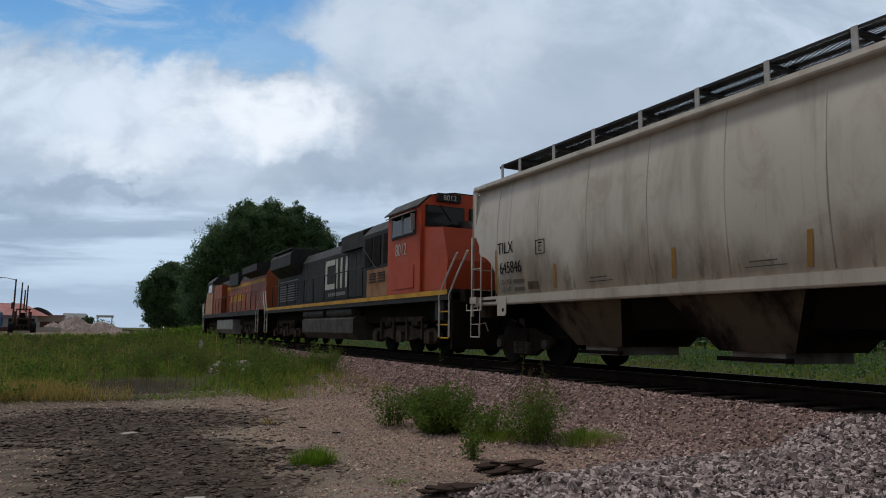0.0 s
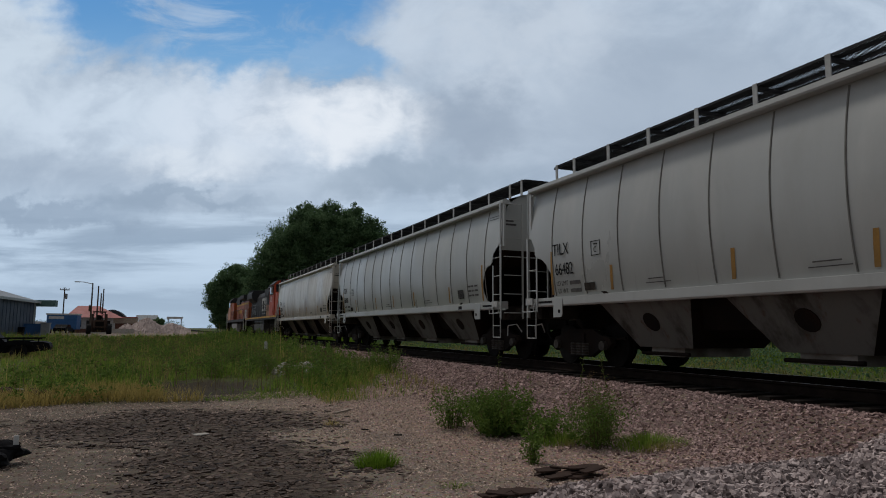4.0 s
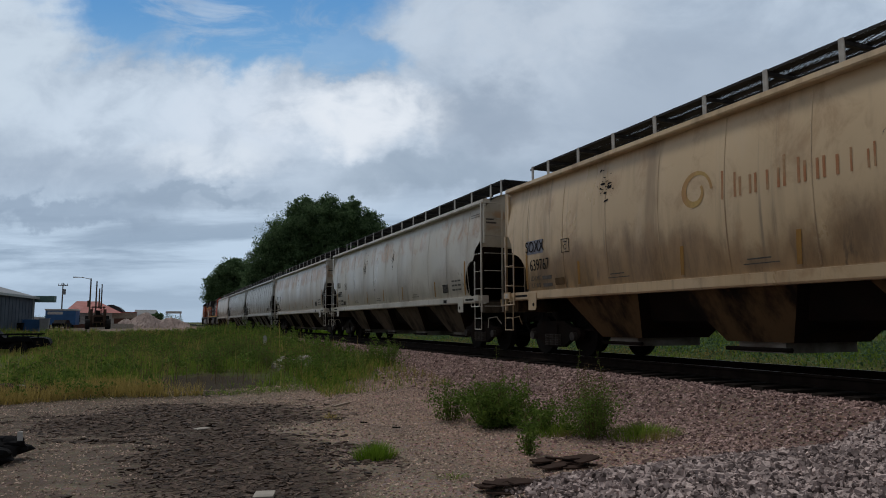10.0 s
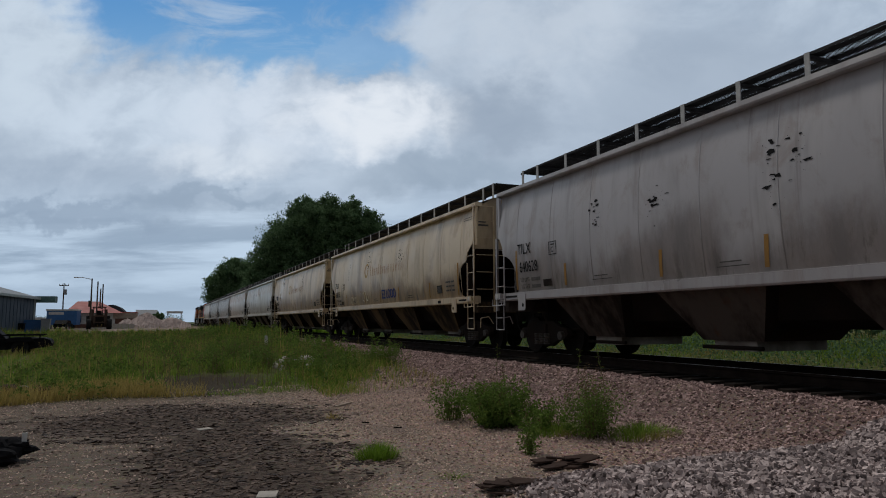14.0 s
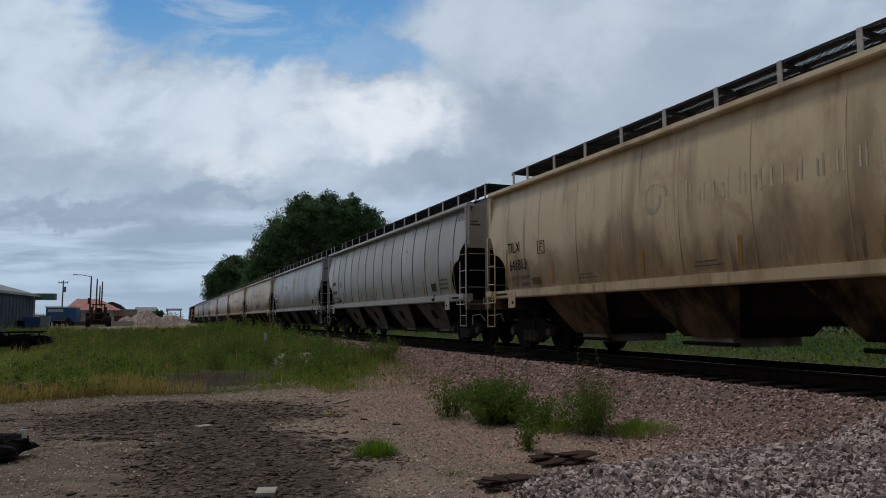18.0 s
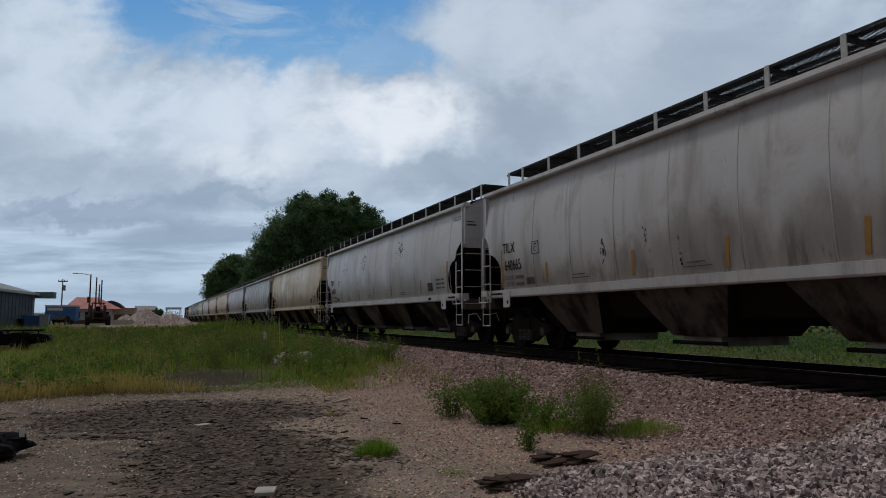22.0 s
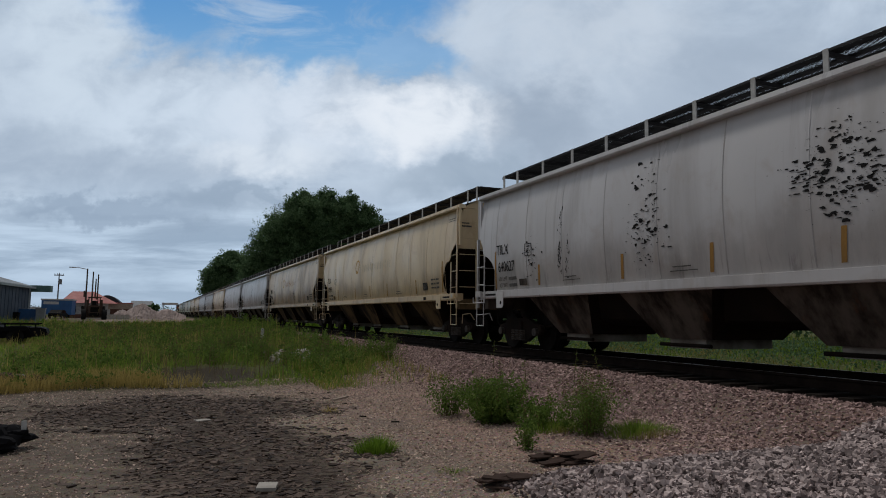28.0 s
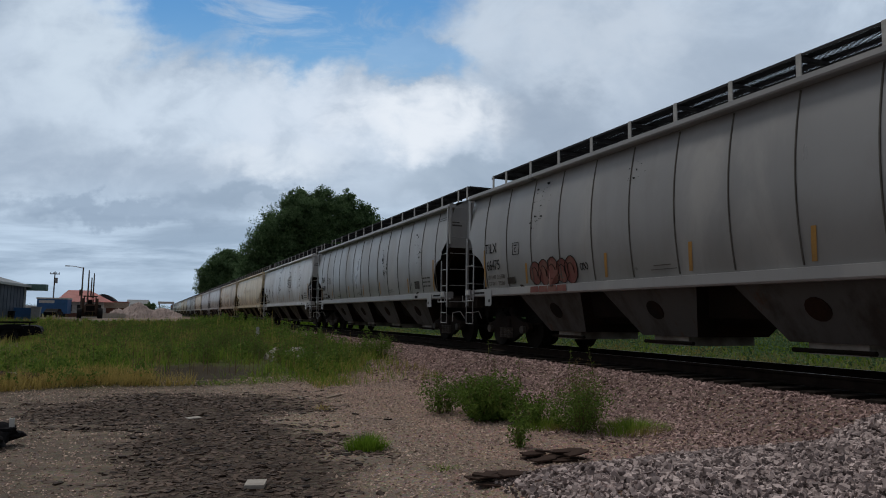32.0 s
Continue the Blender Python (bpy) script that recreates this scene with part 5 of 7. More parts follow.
def faded_words(car, mat, sun, label):
    """Worn-away trade lettering, drawn as plain strokes beside a round swirl."""
    rnd = random.Random(len(label))
    cy, cz = 2.20, 2.92
    polys = []
    for a in range(30):
        t0, t1 = radians(13 * a), radians(13 * (a + 1))
        r0, r1 = 0.40 - 0.007 * a, 0.40 - 0.007 * (a + 1)
        w = 0.05 + 0.07 * math.sin(radians(6 * a)) ** 2
        polys.append([(cy - r0 * math.cos(t0), cz + r0 * math.sin(t0)), (cy - r1 * math.cos(t1), cz + r1 * math.sin(t1)),
                      (cy - (r1 - w) * math.cos(t1), cz + (r1 - w) * math.sin(t1)), (cy - (r0 - w) * math.cos(t0), cz + (r0 - w) * math.sin(t0))])
    skin("faded_sign", polys, sun, car, 0.15, 0.005, label.replace("lettering", "swirl sign"))
    y, lo = 1.62, 2.70
    for i, w in enumerate((0.30, 0.24, 0.16, 0.24, 0.28, 0.24, 0.24, 0.26, 0.28, 0.24, 0.26, 0.28, 0.26)):
        h = (0.46, 0.30, 0.30, 0.30, 0.46, 0.30, 0.30)[i] if i < 7 else 0.32
        t = 0.045 if i < 7 else 0.03
        y0, y1 = y, y - w
        bars = [[(y0, lo), (y0 - t, lo), (y0 - t, lo + h), (y0, lo + h)]]
        if i != 2:
            top = lo + h * rnd.uniform(0.75, 1.0)
            bars.append([(y1 + t, lo), (y1, lo), (y1, top), (y1 + t, top)])
        skin("faded_letter", bars, mat, car, 0.15, 0.005, label)
        y -= w + 0.055 + (0.10 if i == 6 else 0)


def decal_scraps(car, y, z, w, h, n, seed, mat=None, off=0.008, smear=False):
    """Shreds of peeled decals and scuffs, hanging in ragged upright runs."""
    rnd = random.Random(seed)
    bm = B()
    runs = [(rnd.gauss(y, w / 2.2), rnd.gauss(z, h / 2.4)) for _ in range(max(2, n // 16))]
    for _ in range(n):
        ry, rz = rnd.choice(runs)
        cy, cz = ry + rnd.gauss(0, 0.035), rz + rnd.gauss(0, 0.16)
        s, tall = 0.004 + 0.020 * rnd.random() ** 2.2, rnd.uniform(1.2, 4.5)
        if smear:
            cy, cz, s, tall = ry + rnd.gauss(0, 0.13), rz + rnd.gauss(0, 0.15), 0.006 + 0.085 * rnd.random() ** 3, rnd.uniform(0.12, 0.7)
        cz = min(max(cz, 1.70), 3.85)
        x = -bulge(cz, 0.15) - off
        k, lean = rnd.randint(5, 8), rnd.uniform(-0.5, 0.5)
        pts = []
        for i in range(k):
            a, q = i * math.tau / k, rnd.uniform(0.25, 1.1)
            dz = tall * s * q * math.sin(a)
            pts.append((cy + s * q * math.cos(a) + lean * dz, cz + dz))
        slab(bm, pts, "x", x, x + 0.003)
    ob = part("decal_remnant", bm, mat or STENCIL, car, "torn black decal")
    return tagged(ob, kind="stuff")


fresh = {b: copy_thing(kinds[b][0], pose(0, 0, 0)) for b in (3, 4)}
for n, (bays, paint, rust, mark, number, hue, note) in enumerate(CARS, 1):
    car = copy_thing(fresh[bays], pose(0, 0, 0))
    tagged(car, hue + " hopper car " + note)
    marks(car, bays, mark, number, random.Random(n))
    if n in (6, 7, 13):
        faded_words(car, FADED_RED, FADED_SUN, "faded red trade lettering")
    if n == 10:
        faded_words(car, FADED_PALE, FADED_PALE, "faded pale trade lettering")
    if n == 14:
        faded_words(car, FADED_PALE, SUN_GOLD, "faded orange trade lettering")
    if n == 7:
        m = on_side(-bulge(1.85, 0.15) - 0.012, -0.82, 1.85) @ pose(0, 0, 0, 6, 0, 0)
        for dx, dy in ((0, 0), (0.018, 0.008), (-0.014, 0.014)):
            lettering("EZ LOOO", 0.50, SPRAY_BLUE, car, m @ pose(dx, dy, 0.001 * (dx > 0)), "spray_paint", "blue sprayed scrawl", 0.80)
        scrawl(car, 3, 4.8, 1.75, 0.34, FADED_PALE, 8, 5, "pale sprayed loops", 0.010)
        scrawl(car, 3, 2.75, 1.86, 0.46, FADED_PALE, 9, 3, "pale sprayed loops", 0.014)
    if n == 17:
        for k, yy in enumerate((5.28, 4.90, 4.52, 4.14, 3.80)):
            w, h = 0.24, 0.27 + 0.03 * (k % 3)
            o = [(yy + w * math.cos(i * math.tau / 14) * (1 + 0.12 * math.sin(3 * i + k)), 1.80 + h * math.sin(i * math.tau / 14)) for i in range(14)]
            skin("spray_blob", [o], SPRAY_RED, car, 0.19, 0.006 + 0.002 * k, "red-brown sprayed letter")
            part("spray_outline", pipe(B(), [(-bulge(q[1], 0.19) - 0.008 - 0.002 * k, *q) for q in o + o[:1]], 0.009, 4), STENCIL, car)
            part("spray_outline", pipe(B(), [(-bulge(q[1], 0.19) - 0.018, yy + (q[0] - yy) * 0.45, 1.80 + (q[1] - 1.80) * 0.5) for q in o[2:11]], 0.008, 4), STENCIL, car)
            if k < 4:
                skin("spray_blob", [[(yy + 0.16, 1.35), (yy - 0.22, 1.35), (yy - 0.20, 1.49), (yy + 0.14, 1.49)]], SPRAY_RED, car, 0.19, 0.004, "red-brown sprayed letter")
        scrawl(car, 4, 3.42, 1.84, 0.14, STENCIL, 5, 3, "small black scrawl", 0.008)
    for k, (y, z, w, h, count, smear) in enumerate(SCRAPS.get(n, ())):
        decal_scraps(car, y, z, w, h, count, 10 * n + k, smear=smear)
    for o in car.children_recursive:
        o.color = (*(q * 1.08 for q in paint), rust)
        o["grime"] = GRIME[n - 1]
        if n in (2, 3, 9) and o.name.startswith("side_seam"):
            o.material_slots[0].link = "OBJECT"
            o.material_slots[0].material = SEAM_SOFT
    TRAIN.append((car, START_Y - PITCH * n - HALF))
for b in (3, 4):
    for ob in (kinds[b][0], fresh[b]):
        for o in (*ob.children_recursive, ob):
            bpy.data.objects.remove(o)
red, orange = build_red_loco(), build_orange_loco()
TRAIN.append((red, START_Y - PITCH + 0.67 + 11.3))
TRAIN.append((orange, START_Y - PITCH + 0.67 + 22.6 + 11.2))

# ---- the yard's far side: buildings, poles, machines ----
def plain(name, colour, rough=0.8, **kw):
    return simple(name, colour, rough, **kw)


WALL_BLUE = plain("slate_blue_siding", (0.055, 0.080, 0.118), 0.6, scale=0.4)
TRIM_PALE = plain("pale_metal_trim", (0.42, 0.47, 0.48), 0.5)
CANOPY = plain("dull_green_canopy", (0.11, 0.20, 0.19), 0.5)
ROOF_RED = plain("red_metal_roof", (0.44, 0.13, 0.115), 0.5, scale=0.4)
ROOF_DARK = plain("dark_shingle_roof", (0.055, 0.055, 0.062), 0.8)
ROOF_GREY = plain("grey_metal_roof", (0.25, 0.27, 0.29), 0.6)
STUCCO = plain("tan_stucco", (0.40, 0.33, 0.27), 0.9)
BRICKY = plain("brown_brick", (0.17, 0.085, 0.065), 0.9)
BLUE = plain("bright_blue_panel", (0.035, 0.12, 0.30), 0.55, scale=0.6)
OFFWHITE = plain("offwhite_panel", (0.55, 0.55, 0.54), 0.6)
WOOD_POLE = plain("weathered_pole_wood", (0.10, 0.080, 0.065), 0.9)
TYRE = plain("black_rubber", (0.020, 0.020, 0.021), 0.85)
MACHINE = plain("dusty_machine_paint", (0.075, 0.045, 0.032), 0.7, scale=1.5)
CAR_DARK = plain("dark_car_paint", (0.006, 0.0065, 0.008), 0.75)
CLOTH = plain("black_cloth", (0.012, 0.012, 0.014), 0.95, scale=5)
CONCRETE = plain("pale_concrete", (0.42, 0.39, 0.35), 0.9, scale=4)
SHINGLE = plain("brown_asphalt_shingle", (0.056, 0.036, 0.029), 0.95, scale=5)
RUBBLE = plain("pinkish_quarry_stone", (0.47, 0.385, 0.355), 0.95, scale=0.9, fine=12, bump=0.03)
GZ = 0.5                              # height of the far lot


def shed():
    T = thing("metal_shed", pose(-13.7, 92.5, GZ, 0, 0, -5.5), "slate-blue metal shed with pale roof edge", "shed")
    part("wall", box(B(), -16, 0, -62, 0, -0.6, 3.75), WALL_BLUE, T)
    part("roof", slab(B(), [(-16.3, 3.75), (0.35, 3.75), (0.35, 3.95), (-8, 6.4), (-16.3, 3.95)], "y", -62.3, 0.3), ROOF_GREY, T, "pale grey low-pitched roof")
    part("fascia", box(B(), 0.352, 0.42, -62.3, 0.3, 3.72, 3.98), TRIM_PALE, T, "pale roof edge")
    part("canopy", box(B(), -0.6, 1.9, 0.3, 1.5, 3.40, 4.15), CANOPY, T, "dull green canopy end", bevel=0.05)
    part("downpipe", box(B(), 0.01, 0.12, -1.0, -0.85, 0, 3.72), TRIM_PALE, T)
    first = None
    for i in range(40):
        if first is None:
            first = part("siding_rib", box(B(), 0.002, 0.035, -0.05, 0.05, -0.5, 3.72), WALL_BLUE, T)
            first.matrix_basis = pose(0, -1.2, 0)
        else:
            again(first, pose(0, -1.2 - 1.2 * i, 0))


def red_roof_building():
    T = thing("red_roofed_restaurant", pose(-13.5, 143, GZ, 0, 0, 8), "low tan building with red hipped metal roof", "building")
    part("wall", box(B(), -2.4, 5.0, -5, 6, -0.4, 2.7), OFFWHITE, T)
    bm = B()
    lo = [(-3.1, -6, 2.7), (6.2, -6, 2.7), (6.2, 7, 2.7), (-3.1, 7, 2.7)]
    hi = [(-1.0, -0.6, 4.9), (2.6, -0.6, 4.9), (2.6, 1.6, 4.9), (-1.0, 1.6, 4.9)]
    a, b = [bm.verts.new(p) for p in lo], [bm.verts.new(p) for p in hi]
    for i in range(4):
        bm.faces.new((a[i], a[(i + 1) % 4], b[(i + 1) % 4], b[i]))
    bm.faces.new(b)
    bm.faces.new(a[::-1])
    part("roof", bm, ROOF_RED, T, "red hipped roof")
    for x in (-2.1, 0.2, 2.6):
        w = part("window", box(B(), x, x + 1.7, -5.06, -4.99, 0.9, 2.3), OFFWHITE, T)
        part("pane", box(B(), x + 0.1, x + 1.6, -5.09, -5.05, 1.0, 2.2), GLASS, w)
    part("dado", box(B(), -2.45, 5.05, -5.08, -5.02, -0.4, 0.7), BRICKY, T)
    T = thing("flat_roofed_annex", pose(-6.6, 139, GZ), "tan flat-roofed annex with brick base", "building")
    part("wall", box(B(), -3.4, 2.0, 0, 8, -0.4, 1.7), BRICKY, T)
    part("parapet", box(B(), -3.6, 2.3, -0.3, 8.2, 1.7, 2.75), STUCCO, T, "tan parapet")
    part("roof_edge", box(B(), -3.7, 2.4, -0.4, 8.3, 2.75, 2.9), ROOF_RED, T)
    T = thing("arched_hall", pose(-10.2, 168, GZ), "dark hall with arched roof", "building")
    part("roof", slab(B(), [(-3.7 + 0.37 * i, 2.0 + 2.9 * math.sin(math.pi * i / 20)) for i in range(21)] + [(3.7, -0.4), (-3.7, -0.4)], "y", 0, 14), ROOF_DARK, T)
    part("door", box(B(), -1.6, 1.6, -0.06, 0, -0.3, 3.2), ROOF_GREY, T)
    T = thing("grey_roofed_house", pose(-3.0, 160, GZ), "small house with grey gabled roof", "house")
    part("wall", box(B(), -1.9, 1.9, 0, 7, -0.4, 1.9), STUCCO, T)
    part("roof", slab(B(), [(-0.4, 1.9), (7.4, 1.9), (3.5, 3.7)], "x", -2.2, 2.2), ROOF_GREY, T)


def pole(name, x, y, h, label, arm=False, cross=False):
    T = thing(name, pose(x, y, GZ), label, "pole", "poles beside the restaurant")
    part("post", rod(B(), (0, 0, -0.6), (0, 0, h), 0.16, 8, 0.10), WOOD_POLE, T)
    if arm:
        part("arm", pipe(B(), [(0, 0, h - 0.15), (-1.3, 0, h + 0.12), (-2.0, 0, h + 0.14)], 0.06), OFFWHITE, T, "curved lamp arm")
        part("lamp_head", box(B(), -2.6, -1.9, -0.14, 0.14, h + 0.05, h + 0.2), OFFWHITE, T, bevel=0.04)
        part("meter_box", box(B(), -0.36, -0.1, -0.2, 0.2, h - 4.6, h - 3.6), MACHINE, T)
    if cross:
        part("crossarm", box(B(), -0.9, 0.9, -0.06, 0.06, h - 0.6, h - 0.42), WOOD_POLE, T)
        for xx in (-0.8, -0.3, 0.3, 0.8):
            part("insulator", rod(B(), (xx, 0, h - 0.42), (xx, 0, h - 0.15), 0.06), OFFWHITE, T)
        part("transformer", rod(B(), (0.32, 0, h - 2.4), (0.32, 0, h - 1.3), 0.27, 10), ROOF_GREY, T)


def blue_trailer():
    T = thing("box_trailer", pose(-15.2, 128, GZ), "bright blue box trailer with white roof edge", "trailer")
    part("body", box(B(), -2.2, 2.2, 0, 6, 0.6, 2.95), BLUE, T, bevel=0.04)
    part("roof", box(B(), -2.3, 2.3, -0.08, 6.1, 2.95, 3.2), OFFWHITE, T, "white roof edge")
    part("sign_panel", box(B(), -1.9, 0.3, -0.03, 0, 2.3, 2.75), OFFWHITE, T, "white sign panel")
    for x in (-1.7, 1.7):
        part("wheel", rod(B(), (x - 0.15, 1.0, 0.32), (x + 0.15, 1.0, 0.32), 0.42, 14), TYRE, T)
    T = thing("parked_car", pose(-14.2, 122, GZ, 0, 0, 82), "dark parked saloon car", "car")
    prof = [(-2.1, 0.35), (2.1, 0.35), (2.15, 0.75), (1.2, 0.9), (0.6, 1.35), (-0.9, 1.38), (-1.6, 0.95), (-2.15, 0.85)]
    part("body", slab(B(), prof, "y", -0.85, 0.85), CAR_DARK, T, bevel=0.06)
    part("side_glass", slab(B(), [(1.0, 0.92), (0.55, 1.27), (-0.85, 1.30), (-1.4, 0.96)], "y", -0.87, -0.855), GLASS, T)
    for x in (-1.35, 1.35):
        for y in (-0.8, 0.8):
            part("wheel", rod(B(), (x, y - 0.1, 0.32), (x, y + 0.1, 0.32), 0.32, 14), TYRE, T)
    T = thing("parked_van", pose(-17.0, 117, GZ, 0, 0, 80), "small white parked van", "van")
    part("body", slab(B(), [(-1.9, 0.4), (1.9, 0.4), (2.0, 0.95), (1.2, 1.1), (0.7, 1.75), (-1.9, 1.8)], "y", -0.85, 0.85), OFFWHITE, T, bevel=0.06)
    part("windscreen", slab(B(), [(1.15, 1.12), (0.72, 1.66), (0.66, 1.62), (1.08, 1.10)], "y", -0.75, 0.75), GLASS, T)
    for x in (-1.2, 1.2):
        for y in (-0.8, 0.8):
            part("wheel", rod(B(), (x, y - 0.1, 0.32), (x, y + 0.1, 0.32), 0.34, 14), TYRE, T)
    for x, y, w, h, mat, lab in ((-13.3, 88.5, 1.7, 1.35, BLUE, "blue steel waste skip"), (-11.9, 87.5, 0.9, 1.5, ROOF_GREY, "grey waste bin beside the shed"), (-14.4, 86.5, 1.2, 1.0, CAR_DARK, "dark lidded waste bin")):
        T = thing("waste_bin", pose(x, y, float(ground_z(x, y))), lab, "bin", "bins beside the shed")
        part("body", slab(B(), [(-w / 2 + 0.08, 0), (w / 2 - 0.08, 0), (w / 2, h), (-w / 2, h)], "y", -0.5, 0.5), mat, T, bevel=0.02)
        part("lid", box(B(), -w / 2 - 0.04, w / 2 + 0.04, -0.54, 0.54, h, h + 0.08), mat, T)


def tractor():
    T = thing("wheel_loader", pose(-8.35, 111, GZ, 0, 0, 6), "dusty brown wheel loader seen from behind", "loader")
    part("engine_cover", slab(B(), [(-0.75, 0.9), (0.75, 0.9), (0.75, 1.9), (0.6, 2.05), (-0.6, 2.05), (-0.75, 1.9)], "y", -1.6, 0.6), MACHINE, T, bevel=0.06)
    part("grille", box(B(), -0.55, 0.55, -1.64, -1.59, 1.1, 1.8), IRON, T)
    part("chassis", box(B(), -0.6, 0.6, -1.7, 3.0, 0.55, 0.95), IRON, T, bevel=0.04)
    part("cab_floor", box(B(), -0.85, 0.85, 0.3, 1.9, 1.6, 1.95), MACHINE, T, bevel=0.03)
    for x in (-0.8, 0.8):
        for y in (0.35, 1.85):
            part("cab_post", rod(B(), (x, y, 1.9), (x * 0.92, y, 3.17), 0.06, 6), MACHINE, T)
    part("seat", box(B(), -0.3, 0.3, 0.9, 1.1, 1.95, 2.75), TYRE, T, bevel=0.05)
    part("roof", box(B(), -0.9, 0.9, 0.15, 2.05, 3.15, 3.3), MACHINE, T, bevel=0.05)
    part("lift_arm", pipe(B(), [(-0.9, 0.4, 2.6), (-0.9, 3.6, 1.1)], 0.12), MACHINE, T)
    part("lift_arm", pipe(B(), [(0.9, 0.4, 2.6), (0.9, 3.6, 1.1)], 0.12), MACHINE, T)
    part("arm_tower", box(B(), -1.05, -0.75, 0.1, 0.6, 1.2, 2.9), MACHINE, T, bevel=0.03)
    part("arm_tower", box(B(), 0.75, 1.05, 0.1, 0.6, 1.2, 2.9), MACHINE, T, bevel=0.03)
    part("bucket", slab(B(), [(3.4, 0.3), (4.3, 0.25), (4.2, 0.5), (3.7, 0.6), (3.6, 1.3), (3.4, 1.2)], "x", -1.5, 1.5), MACHINE, T)
    part("exhaust", rod(B(), (0.35, -0.3, 2.0), (0.35, -0.3, 2.75), 0.06, 8), IRON, T)
    for x in (-1.35, 1.35):
        for y in (-0.6, 2.3):
            w = part("wheel", rod(B(), (x - 0.28, y, 0.72), (x + 0.28, y, 0.72), 0.76, 20), TYRE, T, bevel=0.05)
            part("rim", rod(B(), (x - 0.3, y, 0.72), (x + 0.3, y, 0.72), 0.36, 14), MACHINE, w)


def quarry_heap():
    rnd, verts, faces = np.random.RandomState(8), [], []
    n, m = 70, 40
    xx, yy = np.meshgrid(np.linspace(-7.2, 7.2, n) * 0.80, np.linspace(-5, 5, m))
    r1 = np.sqrt(((xx + 1.4) / 4.2) ** 2 + (yy / 3.8) ** 2)
    r2 = np.sqrt(((xx - 2.6) / 4.4) ** 2 + (yy / 3.4) ** 2)
    r3 = np.sqrt(((xx + 4.4) / 2.8) ** 2 + (yy / 3.0) ** 2)
    z = np.maximum(np.maximum(2.9 * (1 - r1), 1.9 * (1 - r2)), 1.7 * (1 - r3))
    z = np.maximum(z, -0.3) + 0.10 * rnd.randn(m, n) * (z > 0) + 0.12 * lumps(xx, yy, 1.5, 4) * (z > 0)
    a = (np.arange(m - 1)[:, None] * n + np.arange(n - 1)[None]).ravel()
    ob = sheet("stone_heap", np.stack([xx.ravel(), yy.ravel(), z.ravel()], 1).tolist(), np.stack([a, a + 1, a + n + 1, a + n], 1).tolist(), RUBBLE)
    ob.matrix_basis = pose(-0.9, 129, GZ)
    tagged(ob, "heap of pinkish crushed quarry stone", "stone heap")
    T = thing("steel_gantry", pose(2.2, 132, GZ), "pale steel frame on two posts", "frame")
    for x in (-1.1, 1.1):
        part("post", box(B(), x - 0.08, x + 0.08, -0.08, 0.08, -0.4, 2.9), ROOF_GREY, T)
    part("beam", box(B(), -1.35, 1.35, -0.1, 0.1, 2.55, 2.95), OFFWHITE, T, "off-white cross beam")
    T = thing("concrete_barrier", pose(-11.0, 122, GZ), "long pale concrete kerb block", "barrier")
    part("block", slab(B(), [(-0.3, -0.2), (0.3, -0.2), (0.15, 0.75), (-0.15, 0.75)], "x", 0, 7), CONCRETE, T, bevel=0.02)


def flat_trailer():
    """Black low trailer at the edge of the grass."""
    T = thing("flatbed_trailer", pose(-6.25, 38.6, 0, 0, 0, 4), "black low flatbed trailer parked on the grass edge", "trailer")
    part("deck", box(B(), -3.0, 1.05, -1.0, 1.0, 0.62, 0.80), CAR_DARK, T, bevel=0.03)
    part("tail", slab(B(), [(1.05, 0.80), (1.28, 0.72), (1.36, 0.52), (1.30, 0.36), (0.7, 0.34), (0.6, 0.62), (1.05, 0.62)], "y", -1.0, 1.0), CAR_DARK, T, "rounded rear end", bevel=0.03)
    part("chassis", slab(B(), [(-3.0, 0.62), (0.75, 0.62), (0.7, 0.30), (-2.6, 0.22)], "y", -0.9, 0.9), CAR_DARK, T, bevel=0.02)
    for y in (-1.0, 1.0):
        part("side_rail", box(B(), -3.0, 1.0, y - 0.04, y + 0.04, 0.92, 0.98), CAR_DARK, T)
        part("mudguard", slab(B(), [(-0.55, 0.62), (0.65, 0.62), (0.5, 0.84), (-0.4, 0.84)], "y", y - 0.12, y + 0.12), CAR_DARK, T)
    for i in range(7):
        part("rail_post", box(B(), -2.9 + 0.62 * i, -2.84 + 0.62 * i, -1.04, -0.98, 0.78, 0.94), CAR_DARK, T)
    for y in (-0.85, 0.85):
        w = part("wheel", rod(B(), (0.05, y - 0.12, 0.34), (0.05, y + 0.12, 0.34), 0.36, 18), TYRE, T, bevel=0.03)
        part("rim", rod(B(), (0.05, y - 0.13, 0.34), (0.05, y + 0.13, 0.34), 0.18, 12), IRON, w)
    part("tilted_load", slab(B(), [(-2.6, 0.8), (-0.55, 0.8), (-1.0, 1.25), (-1.35, 2.0), (-1.5, 2.05), (-1.7, 1.5), (-2.6, 1.5)], "y", -0.8, 0.8), CAR_DARK, T, "dark sloping load", bevel=0.04)


shed()
red_roof_building()
pole("street_lamp", -10.6, 123.4, 8.1, "wooden street lamp pole with curved arm", arm=True)
pole("utility_pole", -10.4, 132, 8.1, "bare weathered wooden pole")
pole("utility_pole", -10.5, 139.8, 7.2, "bare weathered wooden pole")
pole("utility_pole", -10.1, 139.3, 8.0, "bare weathered wooden pole")
pole("utility_pole", -18.8, 159.3, 9.1, "wooden power pole with crossarm and transformer", cross=True)
blue_trailer()
tractor()
quarry_heap()
flat_trailer()

